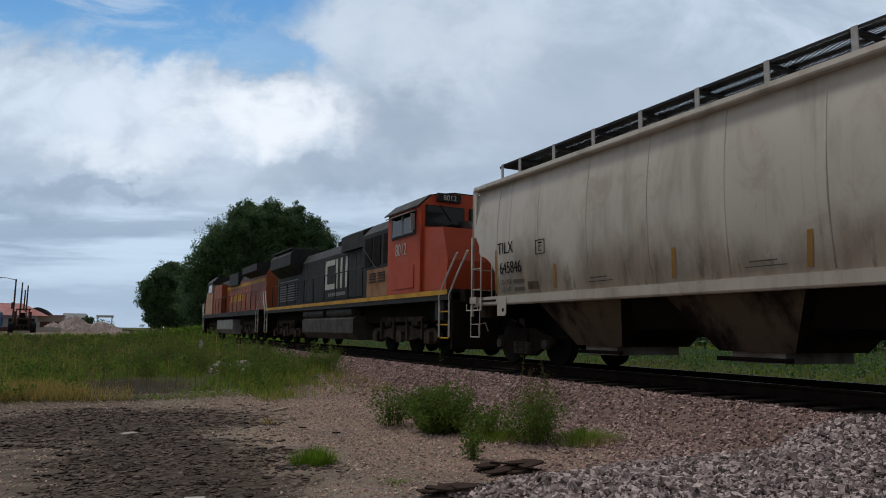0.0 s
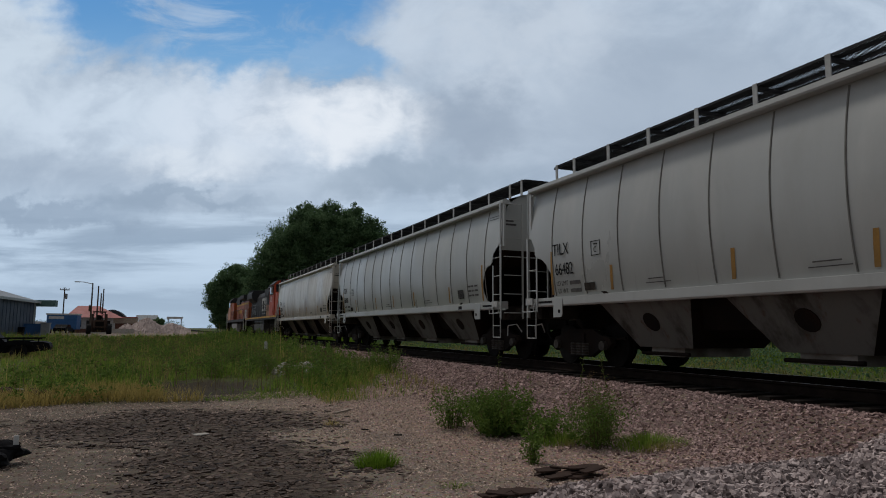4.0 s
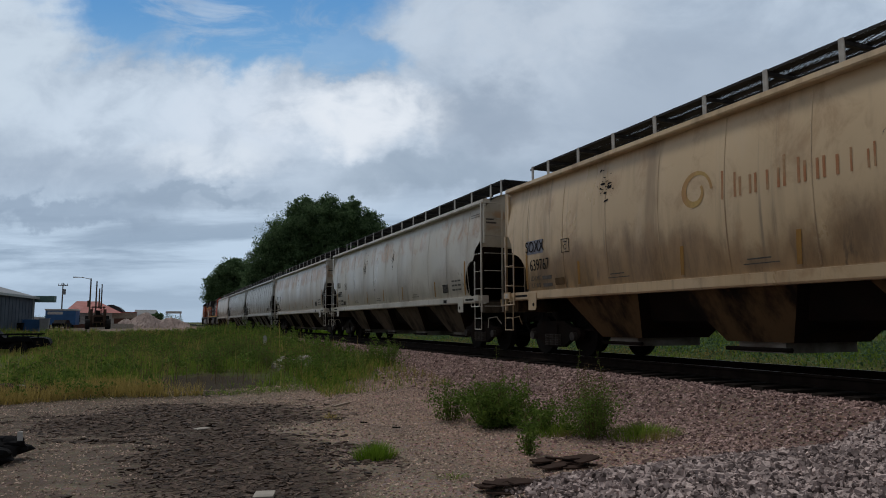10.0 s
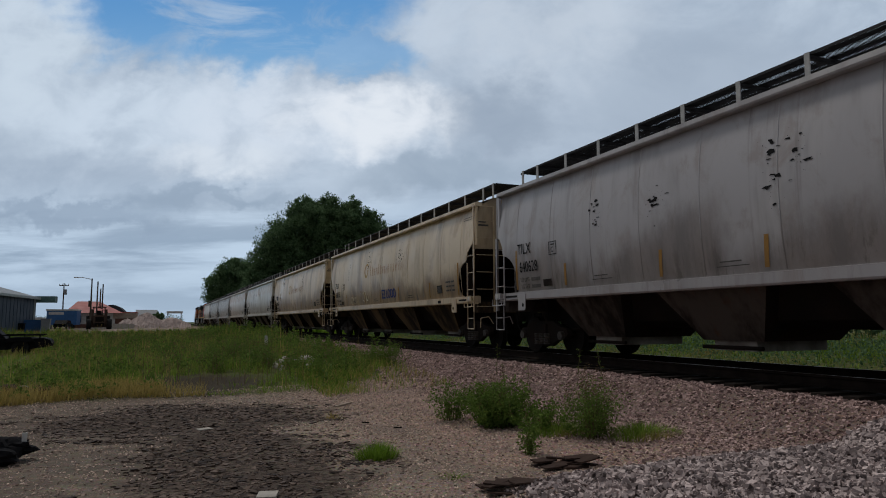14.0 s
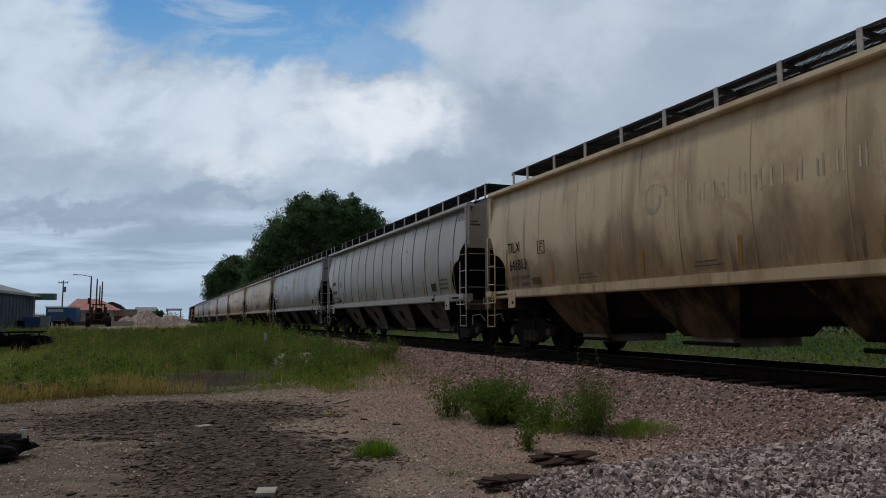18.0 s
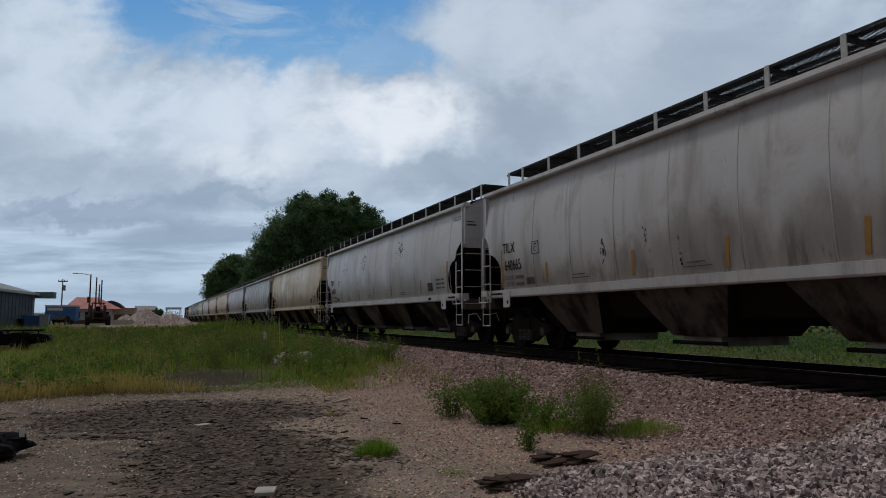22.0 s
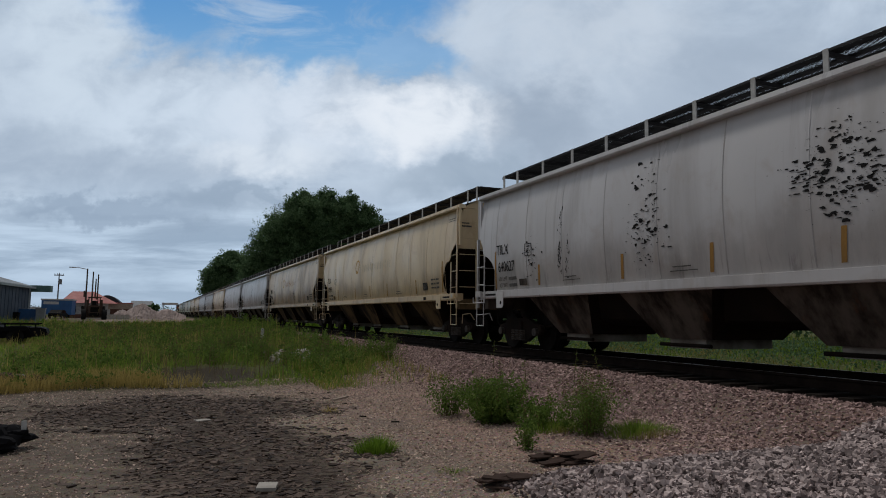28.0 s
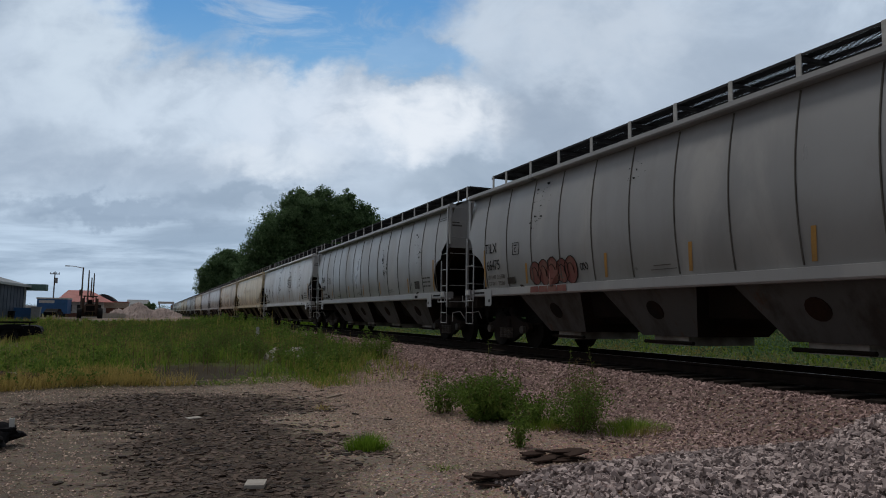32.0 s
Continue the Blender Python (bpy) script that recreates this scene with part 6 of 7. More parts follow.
# ---- plants, stones and litter ----
def leafy(name, dark, light, dry=None, share=0.0, thin=0.0):
    """Leaf colour that varies from piece to piece."""
    k = Nodes(name, 0.75)
    geo = k.n.new("ShaderNodeNewGeometry")
    r = geo.outputs["Random Per Island"]
    c = k.mix(r, dark, light)
    if dry:
        c = k.mix(k.step(k.noise(0.45, 3), 0.62 - share, 0.74 - share), c, dry)
    k.bsdf.inputs["Specular IOR Level"].default_value = 0.12
    k.done(c)
    if thin:
        # light that comes through the leaf
        t, m = k.n.new("ShaderNodeBsdfTranslucent"), k.n.new("ShaderNodeMixShader")
        m.inputs["Fac"].default_value = thin
        k.l.new(c, t.inputs["Color"])
        k.l.new(k.bsdf.outputs[0], m.inputs[1])
        k.l.new(t.outputs[0], m.inputs[2])
        k.l.new(m.outputs[0], k.n["Material Output"].inputs["Surface"])
    return k.mat


GRASS = leafy("meadow_grass", (0.095, 0.175, 0.022), (0.230, 0.310, 0.055), (0.26, 0.215, 0.078), 0.11, 0.45)
DRY = leafy("straw_grass", (0.26, 0.205, 0.065), (0.48, 0.375, 0.130), thin=0.45)
FRESH = leafy("bright_grass_tuft", (0.10, 0.19, 0.018), (0.19, 0.30, 0.035), thin=0.42)
WEED = leafy("weed_leaf", (0.060, 0.115, 0.020), (0.170, 0.250, 0.052), thin=0.35)
STEM = leafy("weed_stem", (0.075, 0.060, 0.030), (0.13, 0.12, 0.05))
SEED = leafy("brown_seed_head", (0.09, 0.062, 0.034), (0.20, 0.145, 0.075), thin=0.3)
LEAF = leafy("tree_leaf", (0.050, 0.098, 0.046), (0.165, 0.255, 0.125), thin=0.40)
BARK = simple("grey_bark", (0.085, 0.070, 0.055), 0.95, 0, 0.3, 2.0, 12, 0.02)


class Strips:
    """Many small blades and leaves gathered into one mesh."""
    def __init__(self, seed):
        self.blades, self.leaves, self.r = [], [], np.random.RandomState(seed)

    def blade(self, base, h, w, lean, az, bend=0.5):
        """Tapering blades of two faces; all arguments may be arrays."""
        base = np.atleast_2d(np.asarray(base, float))
        h, w, lean, az = (np.broadcast_to(np.asarray(q, float), (len(base),))[:, None] for q in (h, w, lean, az))
        d = np.concatenate([np.cos(az), np.sin(az), 0 * az], 1)
        s = np.concatenate([-np.sin(az), np.cos(az), 0 * az], 1) * w / 2
        up = np.array((0, 0, 1.0))
        p1 = base + up * h * 0.5 + d * lean * 0.30
        p2 = base + up * h * (1 - 0.15 * bend) + d * lean
        self.blades.append(np.stack([base - s, base + s, p1 + s * 0.8, p1 - s * 0.8, p2], 1))

    def leaf(self, at, size, slim=0.5):
        at = np.atleast_2d(np.asarray(at, float))
        n = len(at)
        a, b = self.r.randn(n, 3), self.r.randn(n, 3)
        a /= np.linalg.norm(a, axis=1, keepdims=True) + 1e-9
        b = np.cross(a, b)
        b /= np.linalg.norm(b, axis=1, keepdims=True) + 1e-9
        size = np.broadcast_to(np.asarray(size, float), (n,))[:, None]
        self.leaves.append(np.stack([at - a * size / 2, at + b * size * slim / 2, at + a * size / 2, at - b * size * slim / 2], 1))

    def build(self, name, mat, parent=None, label=""):
        v, f, n = [], [], 0
        if self.blades:
            q = np.concatenate(self.blades)
            k = 5 * np.arange(len(q))[:, None]
            v.append(q.reshape(-1, 3))
            f += (k + (0, 1, 2, 3)).tolist() + (k + (3, 2, 4)).tolist()
            n = 5 * len(q)
        if self.leaves:
            q = np.concatenate(self.leaves)
            v.append(q.reshape(-1, 3))
            f += (n + 4 * np.arange(len(q))[:, None] + (0, 1, 2, 3)).tolist()
        ob = sheet(name, np.concatenate(v).tolist(), f, mat)
        ob.parent = parent
        return tagged(ob, label)


def grass_field():
    """The verge between yard and track, the strip behind the train and the dry edge."""
    g, d = Strips(21), Strips(22)
    r = np.random.RandomState(23)
    n = 150000
    y = 14.5 + 66 * r.rand(n) ** 1.7
    x = r.uniform(-30, 7.4, n)
    edge = 14.9 + np.maximum(0, x - 3.6) * 1.9 + 0.6 * lumps(x, 0 * x, 1.2, 9)
    ok = (y > edge) & (x < 5.0 + 0.06 * y) & (x > -4.4 - 0.27 * np.maximum(0, y - 24) + 0.35 * lumps(x, y, 0.6, 2))
    ok &= (np.hypot((x - 1.1) / 1.5, (y - 17.6) / 2.3) > 1 + 0.30 * lumps(x, y, 2.6, 44) - 0.6 * (r.rand(len(x)) < 0.06)) & (np.hypot((x - 3.8) / 1.0, (y - 20.0) / 2.8) > 1)
    x, y, edge = x[ok], y[ok], edge[ok]
    n = len(x)
    far = 1 + y / 30
    tall = (0.15 + 0.30 * r.rand(n)) * (0.5 + 0.5 * smooth(0, 3.5, y - edge)) * (1.0 + 0.45 * lumps(x, y, 0.9, 12)) * (1 + 0.35 * lumps(x, y, 3.1, 14)) * (1 + 0.6 * smooth(34, 58, y)) * (1 + 0.45 * smooth(2, 5, x))
    base = np.stack([x, y, ground_z(x, y) - 0.03], 1)
    u, az, lean = r.rand(n), r.uniform(0, 6.3, n), 0.04 + 0.34 * r.rand(n) ** 2
    dry = (y < edge + 1.5) & (u < 0.92 - 0.3 * smooth(0.8, 1.5, y - edge)) & (x < 0.7)
    seed = ~dry & (u > 0.95)
    rest = ~dry & ~seed
    d.blade(base[dry], tall[dry] * 1.1, 0.009 * far[dry], lean[dry], az[dry])
    d.blade(base[seed], tall[seed] * 1.6, 0.008 * far[seed], lean[seed], az[seed])
    g.blade(base[rest], tall[rest], 0.013 * far[rest], lean[rest], az[rest])
    n = 16000
    x, y = r.uniform(-7.5, 0.9, n), r.uniform(14.6, 17.2, n)
    e2 = 14.9 + 0.6 * lumps(x, 0 * x, 1.2, 9)
    ok = (y > e2) & (y < e2 + 1.5 + 0.5 * lumps(x, y, 1.5, 31)) & (np.hypot((x - 1.1) / 1.5, (y - 17.6) / 2.3) > 1 + 0.30 * lumps(x, y, 2.6, 44) - 0.6 * (r.rand(len(x)) < 0.06)) & (x > -4.4)
    x, y = x[ok], y[ok]
    n = len(x)
    d.blade(np.stack([x, y, ground_z(x, y) - 0.03], 1), r.uniform(0.14, 0.40, n), 0.011, 0.04 + 0.2 * r.rand(n), r.uniform(0, 6.3, n))
    n = 22000
    y, x = r.uniform(3, 75, n), 12.7 + 9 * r.rand(n) ** 1.5
    h = r.uniform(0.10, 0.26, n) + 0.55 * smooth(16, 21, x)
    g.blade(np.stack([x, y, ground_z(x, y) - 0.03], 1), h, 0.03 * (1 + y / 40), r.uniform(0.03, 0.2, n), r.uniform(0, 6.3, n))
    n = 15000
    x, y = r.uniform(3.2, 7.2, n), r.uniform(13.4, 22.0, n)
    ok = (y > 13.9 + 0.5 * np.maximum(0, x - 3.6) + 0.7 * lumps(x, y, 1.6, 33)) & (r.rand(n) < 0.15 + 0.85 * smooth(-0.2, 0.5, lumps(x, y, 1.9, 34))) & (x < 5.2 + 0.075 * y)
    x, y = x[ok], y[ok]
    n = len(x)
    at, h = np.stack([x, y, ground_z(x, y) - 0.03], 1), r.uniform(0.10, 0.38, n) * (0.7 + 0.5 * smooth(14, 19, y))
    pick = r.rand(n) < 0.35
    d.blade(at[pick], h[pick], 0.012, 0.04 + 0.2 * r.rand(int(pick.sum())), r.uniform(0, 6.3, int(pick.sum())))
    g.blade(at[~pick], h[~pick], 0.013, 0.04 + 0.2 * r.rand(int((~pick).sum())), r.uniform(0, 6.3, int((~pick).sum())))
    # broad-leaved clumps and brown seed heads among the blades
    f, h = Strips(24), Strips(25)
    n = 1500
    cx, cy = r.uniform(-16, 7.3, n), 15.2 + 55 * r.rand(n) ** 1.6
    ok = (cy > 15.3 + np.maximum(0, cx - 3.6) * 1.9) & (cx < 5.0 + 0.06 * cy) & (cx > -3.4 - 0.27 * np.maximum(0, cy - 30)) & (np.hypot((cx - 1.1) / 1.8, (cy - 17.6) / 2.7) > 1) & (np.hypot((cx - 3.8) / 1.1, (cy - 19.6) / 3.0) > 1)
    cx, cy = cx[ok], cy[ok]
    pick = r.randint(len(cx), size=46000)
    wide, tall = r.uniform(0.15, 0.42, len(cx))[pick], (r.uniform(0.22, 0.60, len(cx)) * (1 + 0.7 * smooth(1.5, 5, cx)) * (1 + 0.6 * smooth(34, 58, cy)))[pick]
    at = np.stack([cx[pick], cy[pick], ground_z(cx, cy)[pick]], 1)
    off = r.randn(len(pick), 3) * 0.5
    up = np.abs(off[:, 2]) / 1.0
    at += np.stack([off[:, 0] * wide, off[:, 1] * wide, tall * np.clip(1 - 0.5 * (off[:, 0] ** 2 + off[:, 1] ** 2), 0.1, 1) * (1 - 0.45 * np.clip(up, 0, 1))], 1)
    f.leaf(at, r.uniform(0.03, 0.08, len(pick)) * (1 + cy[pick] / 45), 0.5)
    n = 3400
    x, y = r.uniform(-14, 7.0, n), 15.4 + 56 * r.rand(n) ** 1.3
    ok = (y > 15.6 + np.maximum(0, x - 3.6) * 1.9) & (x < 5.0 + 0.06 * y) & (x > -3.4 - 0.27 * np.maximum(0, y - 30))
    x, y = x[ok], y[ok]
    base = np.stack([x, y, ground_z(x, y)], 1)
    hh = r.uniform(0.45, 0.85, len(x))
    h.blade(base, hh, 0.006 * (1 + y / 30), r.uniform(0.02, 0.15, len(x)), r.uniform(0, 6.3, len(x)))
    for _ in range(4):
        h.leaf(base + np.stack([0.07 * r.randn(len(x)), 0.07 * r.randn(len(x)), hh * r.uniform(0.8, 1.02, len(x))], 1), r.uniform(0.025, 0.05, len(x)) * (1 + y / 60), 0.4)
    tagged(f.build("broadleaf_weeds", WEED), "low broad-leaved green weeds among grass", "weeds", kind="stuff")
    tagged(h.build("seeding_grass", SEED), "brown seeding grass stems in the meadow", "grass", kind="stuff")
    tagged(g.build("meadow_grass", GRASS), "tall green grass along the track and yard", "grass", kind="stuff")
    tagged(d.build("dry_grass", DRY), "straw-coloured dry grass at the yard's edge", "grass", kind="stuff")


def weed(x, y, wide, tall, stems, leaves, seed, label, seeds=0.15, leaf=0.05, lean=0.5):
    """A many-stemmed weed with small leaves and seed heads."""
    T = thing("weed", pose(x, y, float(ground_z(x, y))), label, "weed", "weeds beside the ballast")
    s, l, h = Strips(seed), Strips(seed + 1), Strips(seed + 2)
    r = np.random.RandomState(seed + 3)
    for _ in range(stems):
        az, out, top = r.uniform(0, math.tau), wide / 2 * r.rand() ** 0.6, tall * r.uniform(0.55, 1.0)
        foot = np.array((out * 0.35 * math.cos(az), out * 0.35 * math.sin(az), -0.02))
        tip = np.array((out * math.cos(az), out * math.sin(az), top * (1 - 0.35 * (out / (wide / 2)) ** 2)))
        s.blade(foot, tip[2], 0.010, float(np.hypot(*(tip - foot)[:2])), az, 0.0)
        t = r.uniform(0.12, 1.0, (leaves, 1))
        l.leaf(foot + (tip - foot) * t + r.randn(leaves, 3) * (0.035, 0.035, 0.03), leaf * r.uniform(0.6, 1.4, leaves), 0.42)
        if r.rand() < seeds:
            h.leaf(tip + r.randn(14, 3) * (0.018, 0.018, 0.05) + (0, 0, 0.05), 0.022, 0.6)
    tagged(s.build("stalk_growth", STEM, T), kind="stuff")
    tagged(l.build("foliage", WEED, T), kind="stuff")
    if h.leaves:
        tagged(h.build("seed_spray", SEED, T, "brown seed heads"), kind="stuff")
    return T


def tuft(x, y, wide, tall, n, seed, mat, label):
    s = Strips(seed)
    r = np.random.RandomState(seed)
    az, o = r.uniform(0, math.tau, n), wide / 2 * r.rand(n) ** 0.7
    base = np.stack([o * np.cos(az), o * 0.75 * np.sin(az), 0 * o - 0.02], 1)
    s.blade(base, tall * r.uniform(0.5, 1, n) * (1.1 - o / wide), 0.009, r.uniform(0.02, 0.16, n), az + r.uniform(-0.6, 0.6, n))
    ob = s.build("grass_tuft", mat)
    ob.matrix_basis = pose(x, y, float(ground_z(x, y)))
    return tagged(ob, label, "grass tuft", "grass tufts on the gravel")


def stalk(x, y, h, seed):
    T = thing("dry_stalk", pose(x, y, float(ground_z(x, y))), "thin dry weed stalk in the ballast", "weed", "dry stalks by the track")
    r = random.Random(seed)
    top = (r.uniform(-0.1, 0.1), r.uniform(-0.1, 0.1), h)
    part("stem", rod(B(), (0, 0, -0.05), top, 0.007, 5, 0.004), STEM, T)
    l = Strips(seed)
    for i in range(26):
        t = r.uniform(0.3, 1.0)
        l.leaf((top[0] * t + r.uniform(-0.05, 0.05), top[1] * t + r.uniform(-0.05, 0.05), h * t), 0.045, 0.4)
    l.build("leaves", WEED, T)


def tree(name, x, y, lobes, trunks, count, size, seed, label):
    """Trunks with limbs and a crown of leaf clumps gathered in uneven lobes."""
    T = thing(name, pose(x, y, 0), label, "tree", "trees beyond the track")
    r = np.random.RandomState(seed)
    for tx, ty, th, tr in trunks:
        trunk = part("trunk", rod(B(), (tx, ty, -0.5), (tx + 0.4, ty, th), tr, 9, tr * 0.45), BARK, T)
        for i in range(6):
            lx, ly, lz, lr = lobes[r.randint(len(lobes))][:4]
            z0 = th * r.uniform(0.5, 0.98)
            part("limb", rod(B(), (tx + 0.3, ty, z0), (tx + (lx - tx) * 0.7, ty + (ly - ty) * 0.7, max(lz * 0.95, z0 + 1)), tr * 0.35, 6, 0.06), BARK, trunk)
    l = Strips(seed + 1)
    weights = np.array([q[3] ** 2.6 for q in lobes])
    weights = weights / weights.sum()
    clumps = []
    for lx, ly, lz, lr in lobes:
        for _ in range(int(20 + lr * lr * 6)):
            d = r.randn(3)
            d /= np.linalg.norm(d)
            c = np.array((lx, ly, lz)) + d * lr * (r.uniform(0.45, 1.05) if r.rand() < 0.85 else 1.16) * (1, 1, 0.95)
            clumps.append((c, r.uniform(0.35, 1.05) * min(1.25, lr / 2.2)))
    pick = r.randint(len(clumps), size=count)
    c, s = np.array([q[0] for q in clumps])[pick], np.array([q[1] for q in clumps])[pick]
    d = r.randn(count, 3)
    d *= (r.rand(count) ** 0.5 / np.linalg.norm(d, axis=1))[:, None]
    at = c + d * s[:, None] * (1.15, 1.15, 0.85)
    l.leaf(at[at[:, 2] > 0.3], size * r.uniform(0.6, 1.5, int((at[:, 2] > 0.3).sum())), 0.75)
    q = np.array(lobes)[r.choice(len(lobes), size=count // 3, p=weights)]
    d = r.randn(len(q), 3)
    d *= (r.rand(len(q)) ** 0.4 / np.linalg.norm(d, axis=1))[:, None]
    at = q[:, :3] + d * q[:, 3:] * 0.86
    l.leaf(at[at[:, 2] > 0.3], size * 2.2, 0.85)
    l.build("crown", LEAF, T, "dense dark green leaf crown")
    return T


tree("cottonwood_tree", 25.5, 118, [(-1.5, 0, 18.6, 4.6), (3.6, 0, 19.0, 4.2), (7.8, 0, 17.2, 3.8), (-5.8, 0, 16.0, 4.0), (-8.6, 0, 13.0, 3.4), (1.5, 1, 13.0, 6.2), (7.4, 0, 11.5, 5.6), (-4.5, 1, 10.5, 5.4),
                                   (1.2, 0, 22.0, 2.0), (-2.6, 0, 21.6, 1.8), (-10.2, 1, 9.0, 3.2), (10.8, 0, 13.0, 3.2), (11.2, 0, 8.0, 3.6), (5.6, 0, 21.8, 1.9), (8.9, 0, 19.4, 2.4), (11.2, 0, 16.6, 2.4), (-4.2, 0, 20.2, 2.2), (-9.6, 0, 4.8, 3.4), (-4.5, 0, 4.5, 4.2), (1.5, 0, 5.0, 4.8), (7.5, 0, 4.6, 4.4)],
     ((0, 0, 11, 0.6), (4.5, 1, 10, 0.45), (-4, 0, 9, 0.4)), 190000, 0.20, 31, "tall dark green cottonwood trees beyond the track")
tree("roadside_tree", 16.8, 197, [(0, 0, 15.0, 3.8), (-3.2, 0, 11.8, 3.4), (4.0, 0, 15.0, 3.8), (8.0, 0, 14.4, 4.6), (1.5, 0, 9.0, 5.0), (6.5, 0, 8.0, 5.4), (-3.6, 0, 8.0, 2.6), (1.6, 0, 17.6, 1.9), (-1.2, 0, 4.2, 3.6), (4.0, 0, 4.0, 4.2), (9.5, 0, 5.0, 4.4), (12.5, 0, 11.0, 4.6)],
     ((0, 0, 9, 0.5), (6, 0, 8, 0.45)), 80000, 0.28, 41, "dark green rounded trees far along the track")
tree("lone_shrub", -0.6, 152, [(0, 0, 2.9, 0.6), (0.7, 0, 2.7, 0.5), (-0.7, 0, 2.7, 0.5), (0.2, 0, 2.0, 0.9)], ((0, 0, 2.2, 0.12),), 1600, 0.25, 51, "dark shrub behind the stone heap")


def hedge(x0, x1, y0, y1, tall, n, seed, label, size=(0.25, 0.6), mat=None):
    s = Strips(seed)
    r = np.random.RandomState(seed)
    x, y = r.uniform(x0, x1, n), r.uniform(y0, y1, n)
    h = tall * (0.7 + 0.3 * lumps(x, y, 0.35, seed))
    s.leaf(np.stack([x, y, ground_z(x, y) + h * r.rand(n) ** 0.6], 1), r.uniform(*size, n), 0.6)
    ob = s.build("hedge_growth", mat or (FRESH if tall < 1.6 else LEAF))
    tagged(ob, label, "bushes", kind="stuff")


hedge(15.5, 21, 2, 60, 0.75, 30000, 63, "dull green weeds beyond the rails", (0.05, 0.12), LEAF)
hedge(25.0, 31.0, 4, 75, 3.6, 30000, 64, "dark green brush beyond the track", (0.2, 0.5), LEAF)
hedge(13.6, 18.5, 55, 150, 1.5, 9000, 61, "low green brush beyond the rails")
hedge(-60, 9, 300, 330, 5.0, 5000, 62, "far dark hedge on the horizon")

grass_field()
weed(4.60, 9.05, 1.25, 0.76, 150, 64, 71, "dense dark green leafy weed on the gravel", 0.35)
weed(4.25, 9.95, 0.8, 0.70, 34, 36, 75, "small green weed with seed heads", 0.4)
weed(5.15, 7.50, 1.10, 0.84, 84, 46, 81, "tall grey-green weed with brown seed heads", 0.8, 0.036)
weed(5.55, 7.85, 0.8, 0.76, 26, 26, 83, "tall grey-green weed with brown seed heads", 0.8, 0.036)
weed(3.98, 7.06, 0.32, 0.46, 14, 36, 85, "small upright green weed", 0.2, 0.045)
weed(4.85, 8.25, 0.9, 0.48, 40, 44, 88, "low green weed between larger ones", 0.2, 0.05)
tuft(5.66, 7.15, 1.0, 0.24, 700, 91, GRASS, "yellow-green grass tuft beside a weed")
tuft(4.95, 7.95, 0.9, 0.26, 520, 92, GRASS, "yellow-green grass tuft between weeds")
tuft(2.33, 7.60, 0.50, 0.27, 700, 93, FRESH, "bright green grass tuft on bare gravel")
tuft(2.75, 6.35, 0.26, 0.10, 60, 94, GRASS, "sparse green grass tuft")
tuft(2.6, 10.9, 0.35, 0.16, 50, 95, DRY, "dry straw-coloured grass tuft")
rg = np.random.RandomState(96)
for i in range(40):
    xx = rg.uniform(1.2, 7.6)
    weed(xx, 15.4 + max(0, xx - 3.6) * 1.55 + rg.uniform(0.2, 6.0) + (4.6 if xx < 3.2 else 0), rg.uniform(0.6, 1.4), rg.uniform(0.40, 0.95), 26, 34, 100 + 7 * i,
         ("leafy green weed at the edge of the verge", "brown-seeded weed at the edge of the verge")[i % 2], 0.15 + 0.5 * (i % 2), 0.05)
for i, (xx, yy) in enumerate(((7.3, 14.4), (7.0, 12.3), (7.4, 11.2), (7.6, 10.6), (6.9, 13.2))):
    stalk(xx, yy, (0.75, 0.55, 0.7, 0.6, 0.5)[i], 300 + i)

# loose stone
STONE = leafy("crushed_ballast", (0.085, 0.066, 0.064), (0.57, 0.470, 0.450))
BALLAST = leafy("pink_ballast", (0.100, 0.062, 0.058), (0.53, 0.380, 0.350))
# ballast colour lowered to carry the shade below the cars
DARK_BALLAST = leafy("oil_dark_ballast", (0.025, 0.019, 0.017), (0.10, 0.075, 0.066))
CHIP = leafy("asphalt_chips", (0.022, 0.015, 0.012), (0.150, 0.108, 0.086))
PEBBLE = leafy("tan_pebbles", (0.165, 0.118, 0.098), (0.64, 0.49, 0.40))


def stones(name, spots, sizes, mat, seed, label, flat=0.7):
    """Broken stones: boxes with shaken corners."""
    r = np.random.RandomState(seed)
    n = len(spots)
    unit = np.array([(x, y, z) for z in (-1, 1) for x, y in ((-1, -1), (1, -1), (1, 1), (-1, 1))], float)
    v = unit[None] * r.uniform(0.20, 1.0, (n, 8, 3)) * r.uniform(0.75, 1.5, (n, 1, 3)) * (1, 1, flat)
    a, b = r.uniform(0, math.tau, n), r.uniform(-1, 1, n) * (1.2 if flat > 0.6 else 0.30)
    ca, sa, cb, sb = np.cos(a), np.sin(a), np.cos(b), np.sin(b)
    rot = np.stack([np.stack([ca, -sa * cb, sa * sb], 1), np.stack([sa, ca * cb, -ca * sb], 1), np.stack([0 * a, sb, cb], 1)], 1)
    v = np.einsum("nij,nkj->nki", rot, v) * (np.asarray(sizes)[:, None, None] / 2)
    v += np.asarray(spots)[:, None, :]
    q = np.array(((3, 2, 1, 0), (4, 5, 6, 7), (0, 1, 5, 4), (1, 2, 6, 5), (2, 3, 7, 6), (3, 0, 4, 7)))
    f = (q[None] + 8 * np.arange(n)[:, None, None]).reshape(-1, 4)
    ob = sheet(name, v.reshape(-1, 3).tolist(), f.tolist(), mat)
    return tagged(ob, label, "stones", kind="stuff")


